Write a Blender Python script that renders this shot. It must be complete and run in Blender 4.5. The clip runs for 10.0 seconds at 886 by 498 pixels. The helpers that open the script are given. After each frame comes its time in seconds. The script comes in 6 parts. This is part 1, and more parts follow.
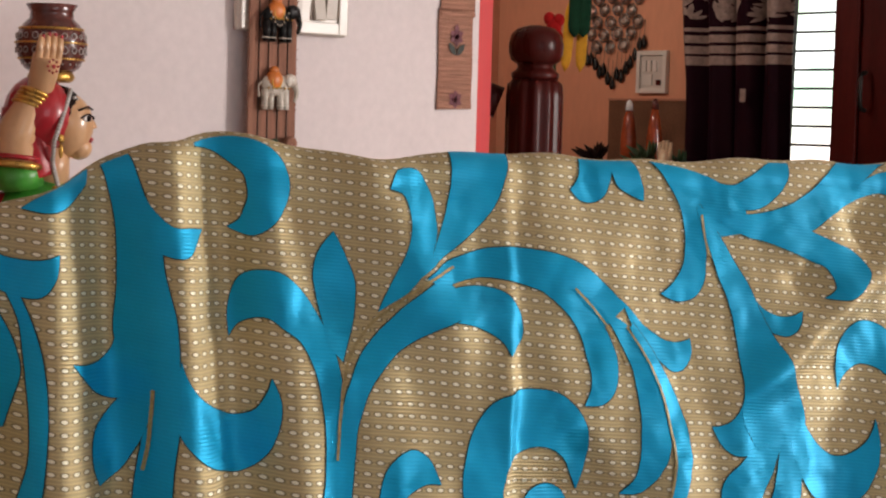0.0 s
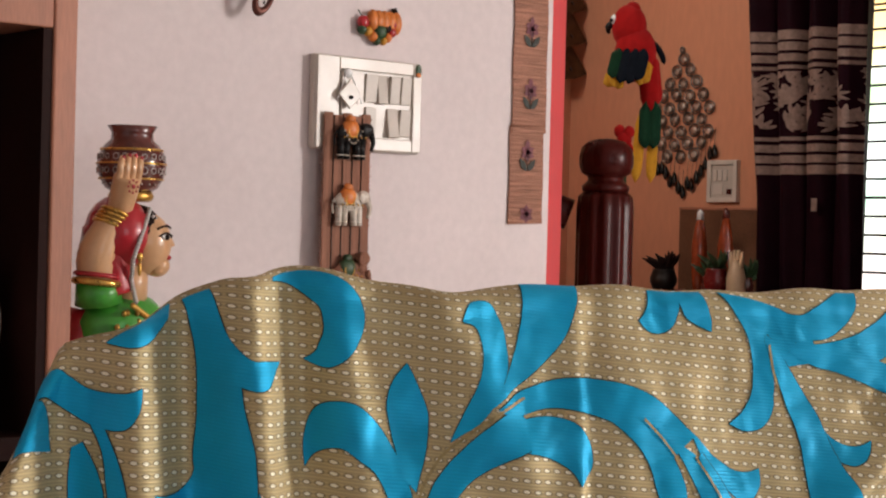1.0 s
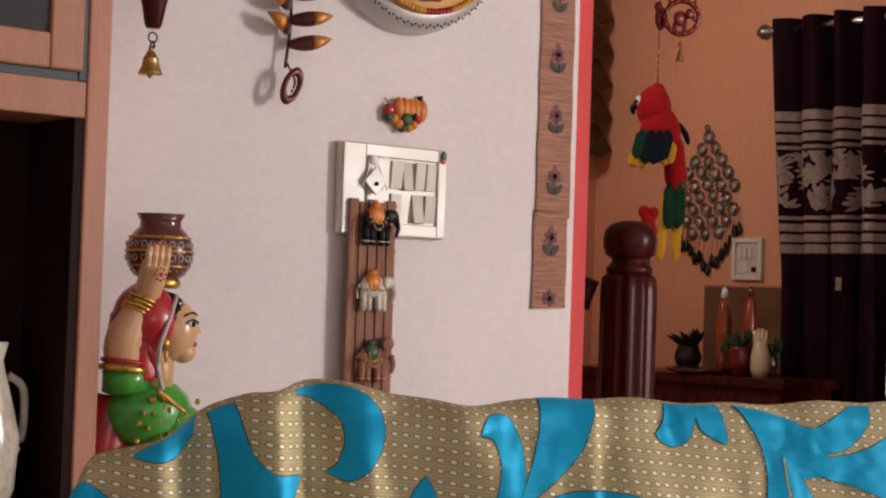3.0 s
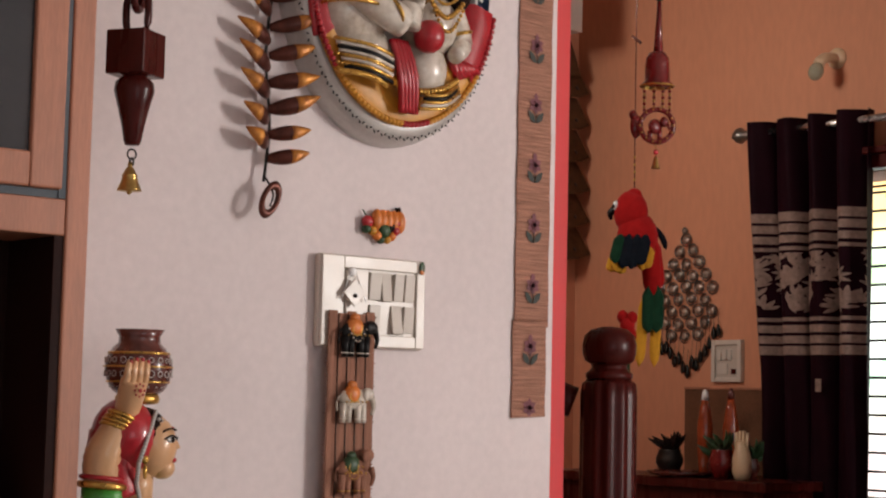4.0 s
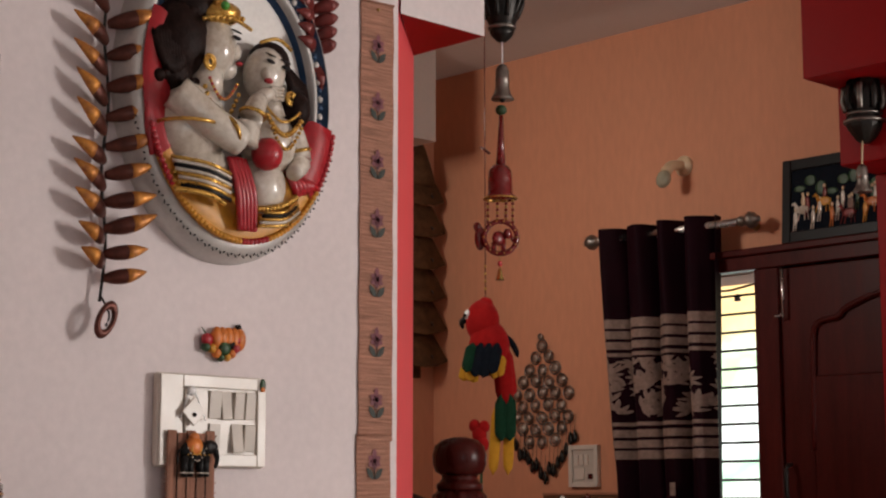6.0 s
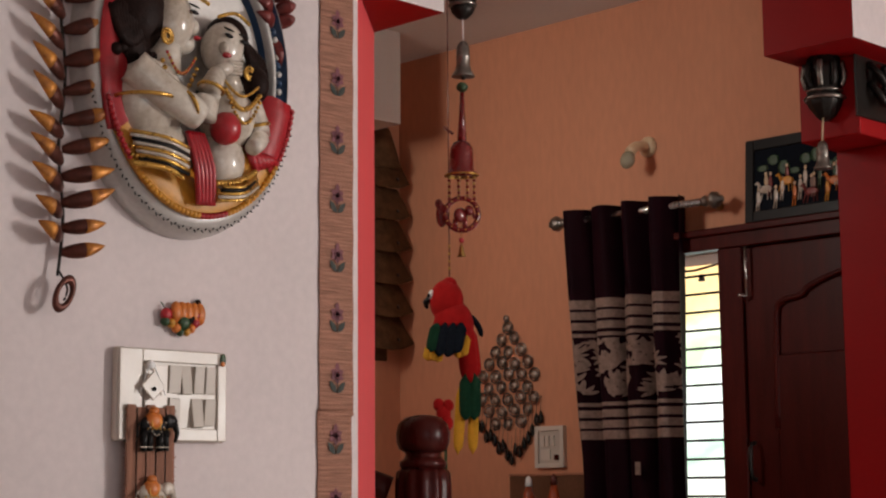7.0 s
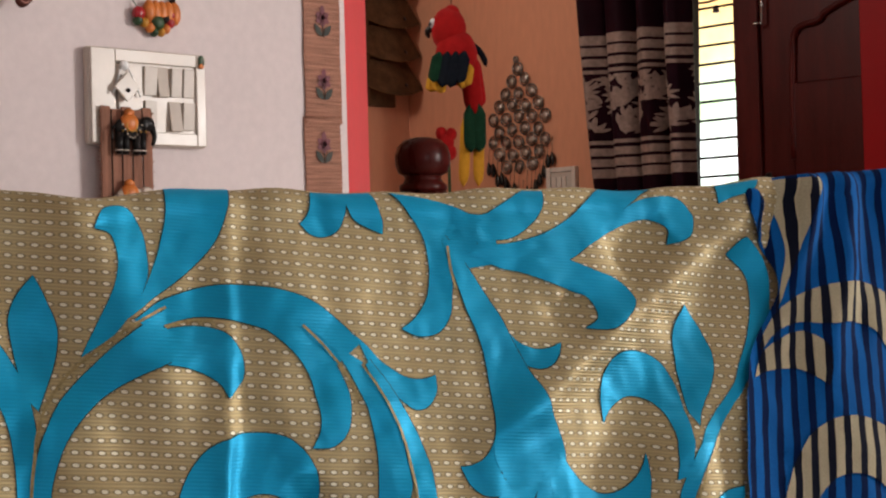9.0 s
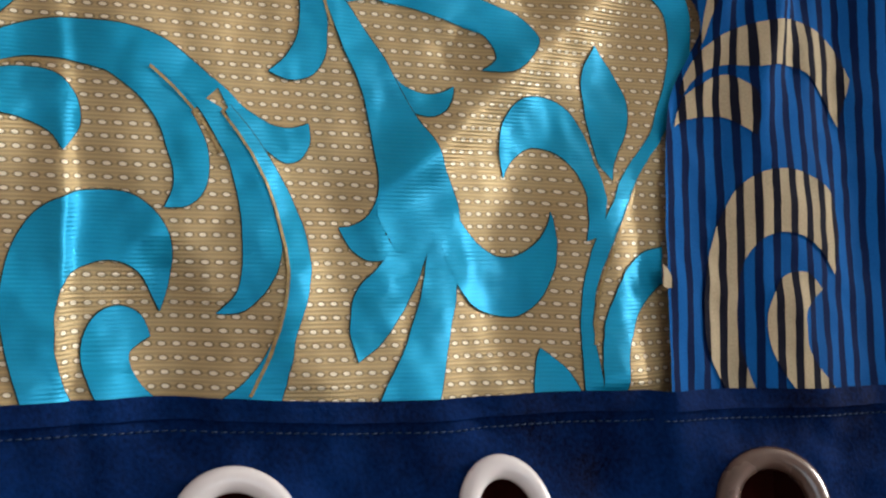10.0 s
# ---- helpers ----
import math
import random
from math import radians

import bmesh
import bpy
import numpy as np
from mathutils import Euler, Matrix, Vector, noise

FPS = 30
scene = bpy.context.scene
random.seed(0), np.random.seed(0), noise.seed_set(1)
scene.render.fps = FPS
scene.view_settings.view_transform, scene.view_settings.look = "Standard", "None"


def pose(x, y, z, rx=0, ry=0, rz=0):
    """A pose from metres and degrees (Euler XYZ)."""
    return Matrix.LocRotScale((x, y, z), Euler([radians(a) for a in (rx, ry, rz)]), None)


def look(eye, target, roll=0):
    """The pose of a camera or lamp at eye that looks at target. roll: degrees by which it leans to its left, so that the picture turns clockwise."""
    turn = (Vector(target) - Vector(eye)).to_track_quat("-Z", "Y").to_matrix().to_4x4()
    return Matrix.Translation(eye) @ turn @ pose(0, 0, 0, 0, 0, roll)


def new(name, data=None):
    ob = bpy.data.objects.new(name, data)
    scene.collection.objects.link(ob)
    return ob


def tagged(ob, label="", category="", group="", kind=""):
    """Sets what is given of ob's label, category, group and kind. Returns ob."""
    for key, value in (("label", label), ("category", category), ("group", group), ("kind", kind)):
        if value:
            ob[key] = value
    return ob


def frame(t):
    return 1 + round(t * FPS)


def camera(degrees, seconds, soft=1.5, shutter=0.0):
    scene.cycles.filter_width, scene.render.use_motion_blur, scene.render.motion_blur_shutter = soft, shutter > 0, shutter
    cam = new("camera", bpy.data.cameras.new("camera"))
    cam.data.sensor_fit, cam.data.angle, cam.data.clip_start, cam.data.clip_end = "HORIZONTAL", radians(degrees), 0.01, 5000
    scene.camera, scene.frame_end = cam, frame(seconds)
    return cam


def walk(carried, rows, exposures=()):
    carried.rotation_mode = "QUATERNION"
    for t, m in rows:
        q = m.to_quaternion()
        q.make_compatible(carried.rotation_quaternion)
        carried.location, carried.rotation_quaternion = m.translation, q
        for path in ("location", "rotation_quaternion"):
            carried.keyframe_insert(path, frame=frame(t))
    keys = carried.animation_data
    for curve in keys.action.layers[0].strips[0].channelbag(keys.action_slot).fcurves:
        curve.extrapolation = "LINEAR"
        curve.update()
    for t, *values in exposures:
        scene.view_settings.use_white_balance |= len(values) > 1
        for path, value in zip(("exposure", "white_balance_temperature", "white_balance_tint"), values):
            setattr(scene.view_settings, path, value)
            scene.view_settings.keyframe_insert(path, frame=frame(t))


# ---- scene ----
FOV = 29.156
cam = camera(FOV, 10.0, soft=2.2)
PATH = [
    (0, (-1.563, -2.174, 1.15), (-0.204, -0.713, 1.014), 1.6),
    (0.5, (-1.575, -2.19, 1.163), (-0.251, -0.693, 1.098), 1.5),
    (1, (-1.58, -2.192, 1.169), (-0.283, -0.67, 1.152), 1.5),
    (1.5, (-1.583, -2.196, 1.175), (-0.291, -0.669, 1.179), 1.5),
    (2, (-1.588, -2.204, 1.178), (-0.305, -0.67, 1.212), 1.5),
    (3.3, (-1.594, -2.213, 1.203), (-0.321, -0.672, 1.282), 1.9),
    (3.5, (-1.592, -2.213, 1.203), (-0.313, -0.68, 1.317), 1.6),
    (4, (-1.599, -2.223, 1.218), (-0.317, -0.698, 1.395), 1.3),
    (4.5, (-1.598, -2.233, 1.233), (-0.306, -0.722, 1.455), 0.8),
    (5, (-1.596, -2.251, 1.244), (-0.286, -0.763, 1.51), 0.4),
    (5.5, (-1.584, -2.259, 1.241), (-0.255, -0.793, 1.533), 0.2),
    (6, (-1.569, -2.267, 1.239), (-0.186, -0.853, 1.537), -0.0),
    (6.2, (-1.568, -2.281, 1.237), (-0.172, -0.88, 1.535), -0.1),
    (7.5, (-1.542, -2.281, 1.187), (-0.133, -0.89, 1.466), -0.4),
    (8, (-1.524, -2.27, 1.164), (-0.125, -0.86, 1.398), -0.5),
    (8.5, (-1.482, -2.252, 1.126), (-0.084, -0.828, 1.27), -1.1),
    (9, (-1.417, -2.225, 1.08), (-0.02, -0.794, 1.116), -1.6),
    (9.5, (-1.367, -2.193, 1.063), (0.044, -0.78, 0.95), -2.2),
    (10, (-1.31, -2.141, 1.044), (0.147, -0.786, 0.844), -2.2),
]
walk(cam, [(t, look(eye, target, roll)) for t, eye, target, roll in PATH],
     exposures=[(0.0, 0.20), (2.0, 0.08), (3.5, 0.04), (4.5, -0.14), (6.0, -0.26), (8.0, -0.36), (9.0, 0.0), (10.0, 0.30)])

# ---- light ----
world = bpy.data.worlds.new("world")
scene.world = world
world.use_nodes = True
wn = world.node_tree
sky = wn.nodes.new("ShaderNodeTexSky")
sky.sky_type = "NISHITA"
sky.sun_disc = False
sky.sun_elevation, sky.sun_rotation = radians(40), radians(120)
wn.nodes["Background"].inputs["Strength"].default_value = 0.1
wn.links.new(sky.outputs["Color"], wn.nodes["Background"].inputs["Color"])


def window_light(name, place, target, sx, sy, watts, colour, spread=180):
    lamp = bpy.data.lights.new(name, "AREA")
    lamp.shape, lamp.size, lamp.size_y = "RECTANGLE", sx, sy
    lamp.energy, lamp.color = watts, colour
    lamp.spread = radians(spread)
    ob = new(name, lamp)
    ob.matrix_world = look(place, target)
    return ob


window_light("window_light_east", (2.78, -3.45, 1.75), (-0.3, -0.6, 1.35), 0.65, 0.9, 98, (1.0, 0.95, 0.91))
window_light("window_light_south", (-1.15, -3.95, 1.55), (-0.9, 0.0, 1.3), 1.3, 1.2, 8, (0.90, 0.95, 1.0))
window_light("window_light_stair", (0.34, 1.35, 2.50), (2.8, 1.25, 2.10), 0.45, 0.4, 6.9, (1.0, 0.93, 0.84), 105)


# ---- materials ----
def material(name, colour, rough=0.6, metal=0.0, vary=0.15, scale=8.0, bump=0.1, fine=120.0, coat=0.0, sheen=0.0, dark=None, stretch=(1, 1, 1), spec=0.5):
    """A painted or plain surface: colour with blotches at two scales, roughness changes and fine relief."""
    m = bpy.data.materials.new(name)
    m.use_nodes = True
    nt = m.node_tree
    b = nt.nodes["Principled BSDF"]
    co = nt.nodes.new("ShaderNodeTexCoord")
    mp = nt.nodes.new("ShaderNodeMapping")
    mp.inputs["Scale"].default_value = stretch
    nt.links.new(co.outputs["Object"], mp.inputs["Vector"])
    n1, n2 = nt.nodes.new("ShaderNodeTexNoise"), nt.nodes.new("ShaderNodeTexNoise")
    n1.inputs["Scale"].default_value, n1.inputs["Detail"].default_value = scale, 5
    n2.inputs["Scale"].default_value, n2.inputs["Detail"].default_value = fine, 3
    for n in (n1, n2):
        nt.links.new(mp.outputs["Vector"], n.inputs["Vector"])
    add = nt.nodes.new("ShaderNodeMix")
    add.inputs["Factor"].default_value = 0.35
    nt.links.new(n1.outputs["Fac"], add.inputs["A"])
    nt.links.new(n2.outputs["Fac"], add.inputs["B"])
    ramp = nt.nodes.new("ShaderNodeValToRGB")
    low = dark or tuple(c * (1 - 2 * vary) for c in colour)
    ramp.color_ramp.elements[0].position, ramp.color_ramp.elements[1].position = 0.3, 0.65
    ramp.color_ramp.elements[0].color, ramp.color_ramp.elements[1].color = (*low, 1), (*colour, 1)
    nt.links.new(add.outputs["Result"], ramp.inputs["Fac"])
    nt.links.new(ramp.outputs["Color"], b.inputs["Base Color"])
    rr = nt.nodes.new("ShaderNodeMapRange")
    rr.inputs["To Min"].default_value, rr.inputs["To Max"].default_value = max(rough - 0.08, 0.03), min(rough + 0.1, 1)
    nt.links.new(n1.outputs["Fac"], rr.inputs["Value"])
    nt.links.new(rr.outputs["Result"], b.inputs["Roughness"])
    b.inputs["Metallic"].default_value, b.inputs["Coat Weight"].default_value, b.inputs["Sheen Weight"].default_value = metal, coat, sheen
    b.inputs["Specular IOR Level"].default_value = spec
    if bump:
        bp = nt.nodes.new("ShaderNodeBump")
        bp.inputs["Strength"].default_value, bp.inputs["Distance"].default_value = bump, 0.004
        nt.links.new(add.outputs["Result"], bp.inputs["Height"])
        nt.links.new(bp.outputs["Normal"], b.inputs["Normal"])
    return m


def math_node(nt, op, a, b=None):
    n = nt.nodes.new("ShaderNodeMath")
    n.operation = op
    for k, v in enumerate((a, b)):
        if v is None:
            continue
        if isinstance(v, (int, float)):
            n.inputs[k].default_value = v
        else:
            nt.links.new(v, n.inputs[k])
    return n.outputs[0]


def uv_axes(nt):
    tc = nt.nodes.new("ShaderNodeTexCoord")
    sp = nt.nodes.new("ShaderNodeSeparateXYZ")
    nt.links.new(tc.outputs["UV"], sp.inputs[0])
    return sp.outputs[0], sp.outputs[1], tc.outputs["UV"]


def mix_colour(nt, fac, a, b):
    n = nt.nodes.new("ShaderNodeMix")
    n.data_type = "RGBA"
    for sock, v in ((n.inputs[0], fac), (n.inputs[6], a), (n.inputs[7], b)):
        if isinstance(v, tuple):
            sock.default_value = (*v, 1)
        elif isinstance(v, (int, float)):
            sock.default_value = v
        else:
            nt.links.new(v, sock)
    return n.outputs[2]


def brocade(name, ground, thread, rib, dots):
    """Woven curtain cloth: fine ribs across, small lighter dashes in offset rows, satin gloss. UV in metres."""
    m = bpy.data.materials.new(name)
    m.use_nodes = True
    nt = m.node_tree
    b = nt.nodes["Principled BSDF"]
    u, v, uv = uv_axes(nt)
    ribs = math_node(nt, "SINE", math_node(nt, "MULTIPLY", v, 2 * math.pi / 0.0021))
    rows = math_node(nt, "DIVIDE", v, 0.0066)
    row = math_node(nt, "FLOOR", rows)
    fv = math_node(nt, "SUBTRACT", math_node(nt, "FRACT", rows), 0.5)
    shift = math_node(nt, "MULTIPLY", row, -0.06)
    fu = math_node(nt, "SUBTRACT", math_node(nt, "FRACT", math_node(nt, "ADD", math_node(nt, "DIVIDE", u, 0.0072), shift)), 0.5)
    e = math_node(nt, "ADD", math_node(nt, "POWER", math_node(nt, "ABSOLUTE", math_node(nt, "DIVIDE", fu, 0.25)), 2.0),
                  math_node(nt, "POWER", math_node(nt, "ABSOLUTE", math_node(nt, "DIVIDE", fv, 0.15)), 2.0))
    dash = math_node(nt, "LESS_THAN", e, 1.0)
    rim = math_node(nt, "MULTIPLY", math_node(nt, "LESS_THAN", e, 2.6), 0.75)
    noise_n = nt.nodes.new("ShaderNodeTexNoise")
    noise_n.inputs["Scale"].default_value, noise_n.inputs["Detail"].default_value = 26, 6
    nt.links.new(uv, noise_n.inputs["Vector"])
    weave = nt.nodes.new("ShaderNodeTexNoise")
    weave.inputs["Scale"].default_value, weave.inputs["Detail"].default_value = 700, 2
    nt.links.new(uv, weave.inputs["Vector"])
    # browner patches put the gold's warm shade into the colour, spread by noise
    base = mix_colour(nt, noise_n.outputs["Fac"], tuple(c * k for c, k in zip(ground, (0.80, 0.68, 0.55) if dots else (0.6, 0.66, 0.72))), tuple(min(c * 1.22, 1) for c in ground))
    base = mix_colour(nt, math_node(nt, "MULTIPLY", math_node(nt, "ADD", math_node(nt, "MULTIPLY", ribs, 0.5), 0.5), rib), base, tuple(c * 0.35 for c in ground))
    base = mix_colour(nt, math_node(nt, "MULTIPLY", weave.outputs["Fac"], 0.35), base, tuple(c * 0.6 for c in ground))
    if dots:
        base = mix_colour(nt, rim, base, tuple(c * 0.38 for c in ground))
        base = mix_colour(nt, math_node(nt, "MULTIPLY", dash, math_node(nt, "ADD", math_node(nt, "MULTIPLY", noise_n.outputs["Fac"], 0.5), 0.6)), base, thread)
    nt.links.new(base, b.inputs["Base Color"])
    b.inputs["Roughness"].default_value = 0.56 if dots else 0.52
    b.inputs["Metallic"].default_value = 0.40 if dots else 0.42
    b.inputs["Specular IOR Level"].default_value = 0.3
    b.inputs["Anisotropic"].default_value = 0.5
    bp = nt.nodes.new("ShaderNodeBump")
    bp.inputs["Strength"].default_value, bp.inputs["Distance"].default_value = 0.40 if dots else 0.12, 0.0006
    nt.links.new(math_node(nt, "ADD", math_node(nt, "MULTIPLY", ribs, 0.4), math_node(nt, "ADD", dash, weave.outputs["Fac"])) if dots else ribs, bp.inputs["Height"])
    nt.links.new(bp.outputs["Normal"], b.inputs["Normal"])
    return m


def striped(name, light, deep, width, share, gloss=0.45):
    """Cloth in upright stripes along u. UV in metres."""
    m = bpy.data.materials.new(name)
    m.use_nodes = True
    nt = m.node_tree
    b = nt.nodes["Principled BSDF"]
    u, v, uv = uv_axes(nt)
    wob = nt.nodes.new("ShaderNodeTexNoise")
    wob.inputs["Scale"].default_value = 60
    nt.links.new(uv, wob.inputs["Vector"])
    f = math_node(nt, "FRACT", math_node(nt, "ADD", math_node(nt, "DIVIDE", u, width), math_node(nt, "MULTIPLY", wob.outputs["Fac"], 0.12)))
    stripe = math_node(nt, "LESS_THAN", f, share)
    pick = math_node(nt, "FRACT", math_node(nt, "MULTIPLY", math_node(nt, "FLOOR", math_node(nt, "DIVIDE", u, width)), 0.379))
    lit = mix_colour(nt, pick, tuple(c * 0.72 for c in light), light)
    weave = nt.nodes.new("ShaderNodeTexNoise")
    weave.inputs["Scale"].default_value, weave.inputs["Detail"].default_value = 900, 2
    nt.links.new(uv, weave.inputs["Vector"])
    col = mix_colour(nt, stripe, deep, lit)
    col = mix_colour(nt, math_node(nt, "MULTIPLY", weave.outputs["Fac"], 0.5), col, tuple(c * 0.5 for c in deep))
    nt.links.new(col, b.inputs["Base Color"])
    b.inputs["Roughness"].default_value, b.inputs["Sheen Weight"].default_value = gloss, 0.0
    b.inputs["Specular IOR Level"].default_value = 0.06
    bp = nt.nodes.new("ShaderNodeBump")
    bp.inputs["Strength"].default_value, bp.inputs["Distance"].default_value = 0.3, 0.0008
    nt.links.new(math_node(nt, "ADD", stripe, weave.outputs["Fac"]), bp.inputs["Height"])
    nt.links.new(bp.outputs["Normal"], b.inputs["Normal"])
    return m


M = dict(
    white=material("white_wall_paint", (0.80, 0.712, 0.708), 0.75, vary=0.085, scale=2.2, bump=0.12, fine=60, spec=0.2),
    orange=material("orange_wall_paint", (0.70, 0.31, 0.18), 0.6, vary=0.10, scale=1.4, bump=0.12, fine=50, stretch=(1, 1, 0.3), spec=0.25),
    ceiling=material("ceiling_paint", (0.72, 0.66, 0.62), 0.8, vary=0.04, scale=2, bump=0.1, fine=60, spec=0.1),
    red=material("red_wall_paint", (0.34, 0.004, 0.006), 0.5, vary=0.06, scale=3, bump=0.12, fine=70, spec=0.2),
    coral=material("coral_jamb_paint", (0.80, 0.085, 0.095), 0.55, vary=0.06, scale=5, bump=0.1, fine=70),
    tile=material("floor_tile", (0.5, 0.45, 0.4), 0.3, vary=0.1, scale=4, bump=0.03),
    teak=material("pale_teak", (0.50, 0.20, 0.115), 0.45, vary=0.18, scale=5, bump=0.12, fine=60, stretch=(6, 6, 0.7)),
    darkwood=material("dark_polished_wood", (0.072, 0.009, 0.007), 0.27, vary=0.25, scale=6, bump=0.03, fine=60, coat=0.0, stretch=(5, 5, 0.6), spec=0.2),
    doorwood=material("dark_door_wood", (0.082, 0.007, 0.005), 0.36, vary=0.25, scale=6, bump=0.06, fine=60, stretch=(5, 5, 0.6), spec=0.15),
    # near-black because the recess's shade is put into the colour
    shade=material("shaded_cabinet_inside", (0.025, 0.008, 0.006), 0.5, vary=0.2, scale=6, spec=0.08),
    glass=material("smoky_glass", (0.03, 0.035, 0.04), 0.08, vary=0.05, bump=0),
    rubber=material("grey_gasket", (0.09, 0.11, 0.13), 0.6),
    plastic=material("ivory_switch_plastic", (0.66, 0.585, 0.51), 0.32, vary=0.04, scale=20, bump=0.02),
    plastic2=material("pale_switch_plastic", (0.56, 0.49, 0.42), 0.35, vary=0.05, scale=20, bump=0.02),
    whiteplastic=material("white_ring_plastic", (0.86, 0.86, 0.85), 0.22, vary=0.03, scale=30, bump=0.02, coat=0.3),
    brownplastic=material("brown_ring_plastic", (0.10, 0.065, 0.05), 0.25, vary=0.15, scale=30, bump=0.02, coat=0.4),
    brass=material("old_brass", (0.55, 0.36, 0.12), 0.32, metal=1.0, vary=0.25, scale=60, bump=0.1, fine=300),
    gold=material("gold_paint", (0.72, 0.42, 0.10), 0.28, metal=0.85, vary=0.2, scale=90, bump=0.25, fine=400),
    pewter=material("grey_metal", (0.30, 0.27, 0.24), 0.35, metal=0.9, vary=0.25, scale=60, bump=0.15, fine=300),
    black=material("black_paint", (0.012, 0.010, 0.010), 0.35, vary=0.2, scale=40, bump=0.1, spec=0.2),
    iron=material("dark_iron", (0.03, 0.025, 0.022), 0.4, metal=0.6, vary=0.2, scale=60),
    skin=material("painted_clay_tan", (0.68, 0.39, 0.20), 0.3, vary=0.06, scale=25, bump=0.04, coat=0.3),
    marble=material("glossy_white_glaze", (0.74, 0.68, 0.60), 0.2, dark=(0.40, 0.32, 0.24), scale=20, bump=0.05, coat=0.5),
    silver=material("silver_grey_plaster", (0.60, 0.57, 0.54), 0.38, metal=0.25, vary=0.12, scale=14, bump=0.15, fine=120),
    green=material("green_paint", (0.06, 0.34, 0.035), 0.32, vary=0.12, scale=30, bump=0.05, coat=0.3),
    clothred=material("deep_red_paint", (0.44, 0.010, 0.020), 0.32, vary=0.14, scale=30, bump=0.05, coat=0.3),
    yellow=material("ochre_yellow_paint", (0.70, 0.31, 0.03), 0.4, vary=0.15, scale=40, bump=0.15),
    navy=material("navy_glaze", (0.02, 0.06, 0.14), 0.35, vary=0.2, scale=40),
    clay=material("maroon_clay_glaze", (0.13, 0.028, 0.02), 0.25, vary=0.2, scale=30, bump=0.04, coat=0.4),
    hair=material("black_brown_paint", (0.022, 0.010, 0.008), 0.5, vary=0.3, scale=60, bump=0.5, spec=0.1),
    leafmetal=material("burnt_copper_leaf", (0.13, 0.035, 0.022), 0.35, metal=0.5, vary=0.3, scale=50, bump=0.1),
    leaftip=material("gilded_leaf_tip", (0.66, 0.27, 0.045), 0.4, metal=0.4, dark=(0.16, 0.04, 0.02), scale=42, bump=0.1),
    petal=material("red_brown_petal", (0.22, 0.03, 0.025), 0.4, metal=0.2, vary=0.3, scale=40),
    reed=material("woven_reed_mat", (0.55, 0.275, 0.19), 0.7, vary=0.36, scale=14, bump=0.5, fine=260, stretch=(1, 1, 22), spec=0.15),
    reedv=material("brown_reed_slats", (0.38, 0.18, 0.12), 0.7, vary=0.25, scale=10, bump=0.4, fine=200, stretch=(14, 14, 1), spec=0.15),
    wicker=material("dark_wicker", (0.12, 0.055, 0.025), 0.75, vary=0.3, scale=30, bump=0.5, fine=200, spec=0.1),
    purple=material("faded_purple_ink", (0.25, 0.08, 0.10), 0.7, vary=0.2, scale=80),
    ink=material("dark_green_ink", (0.05, 0.055, 0.045), 0.7, vary=0.25, scale=80),
    felt_red=material("red_felt", (0.40, 0.012, 0.012), 0.9, vary=0.15, scale=60, bump=0.5, fine=500, sheen=0.05, spec=0.05),
    felt_green=material("dark_green_felt", (0.012, 0.05, 0.025), 0.9, vary=0.2, scale=60, bump=0.5, fine=500, sheen=0.05, spec=0.05),
    felt_yellow=material("yellow_felt", (0.68, 0.33, 0.03), 0.9, vary=0.12, scale=60, bump=0.5, fine=500, sheen=0.05, spec=0.1),
    felt_black=material("blue_black_felt", (0.012, 0.015, 0.022), 0.9, vary=0.2, scale=60, bump=0.5, fine=500, spec=0.04),
    maroon=material("maroon_lacquer", (0.20, 0.012, 0.012), 0.25, vary=0.2, scale=40, coat=0.4),
    plum=material("plum_curtain_satin", (0.017, 0.0035, 0.007), 0.6, vary=0.2, scale=12, bump=0.15, fine=400, sheen=0.0, spec=0.04),
    silvercloth=material("pale_silver_weave", (0.34, 0.23, 0.19), 0.6, vary=0.25, scale=60, bump=0.3, fine=500, spec=0.1),
    chrome=material("brushed_steel", (0.62, 0.60, 0.58), 0.25, metal=1.0, vary=0.1, scale=30),
    mirrorglass=material("small_mirror_glass", (0.50, 0.40, 0.33), 0.42, metal=0.6, vary=0.1, scale=40, bump=0),
    amber=material("dark_amber_glass", (0.34, 0.055, 0.015), 0.2, vary=0.2, scale=30, coat=0.3),
    poster=material("brown_poster_print", (0.19, 0.085, 0.045), 0.5, vary=0.25, scale=9, spec=0.2),
    orangefruit=material("orange_resin", (0.72, 0.20, 0.03), 0.4, vary=0.2, scale=40, bump=0.2),
    leafgreen=material("dark_leaf_green", (0.035, 0.085, 0.03), 0.45, vary=0.3, scale=40, bump=0.2),
    bulbglass=material("frosted_bulb_glass", (0.34, 0.31, 0.22), 0.12, vary=0.08, scale=20, bump=0),
    ivory=material("ivory_bakelite", (0.66, 0.48, 0.30), 0.35, vary=0.05, scale=30, bump=0.02),
    velvet=material("navy_velvet", (0.003, 0.028, 0.14), 0.75, dark=(0.0006, 0.002, 0.014), scale=16, bump=0.3, fine=420, sheen=0.0, spec=0.03),
    vein=material("gold_thread", (0.52, 0.40, 0.17), 0.45, metal=0.3, vary=0.3, scale=400, bump=0.3, fine=900),
    outline=material("dark_outline_thread", (0.055, 0.062, 0.035), 0.6, vary=0.3, scale=500, spec=0.1),
    goldcloth=brocade("gold_brocade", (0.60, 0.50, 0.275), (0.97, 0.93, 0.74), 0.40, True),
    bluecloth=brocade("turquoise_satin_weave", (0.005, 0.44, 0.74), (0.1, 0.5, 0.7), 0.14, False),
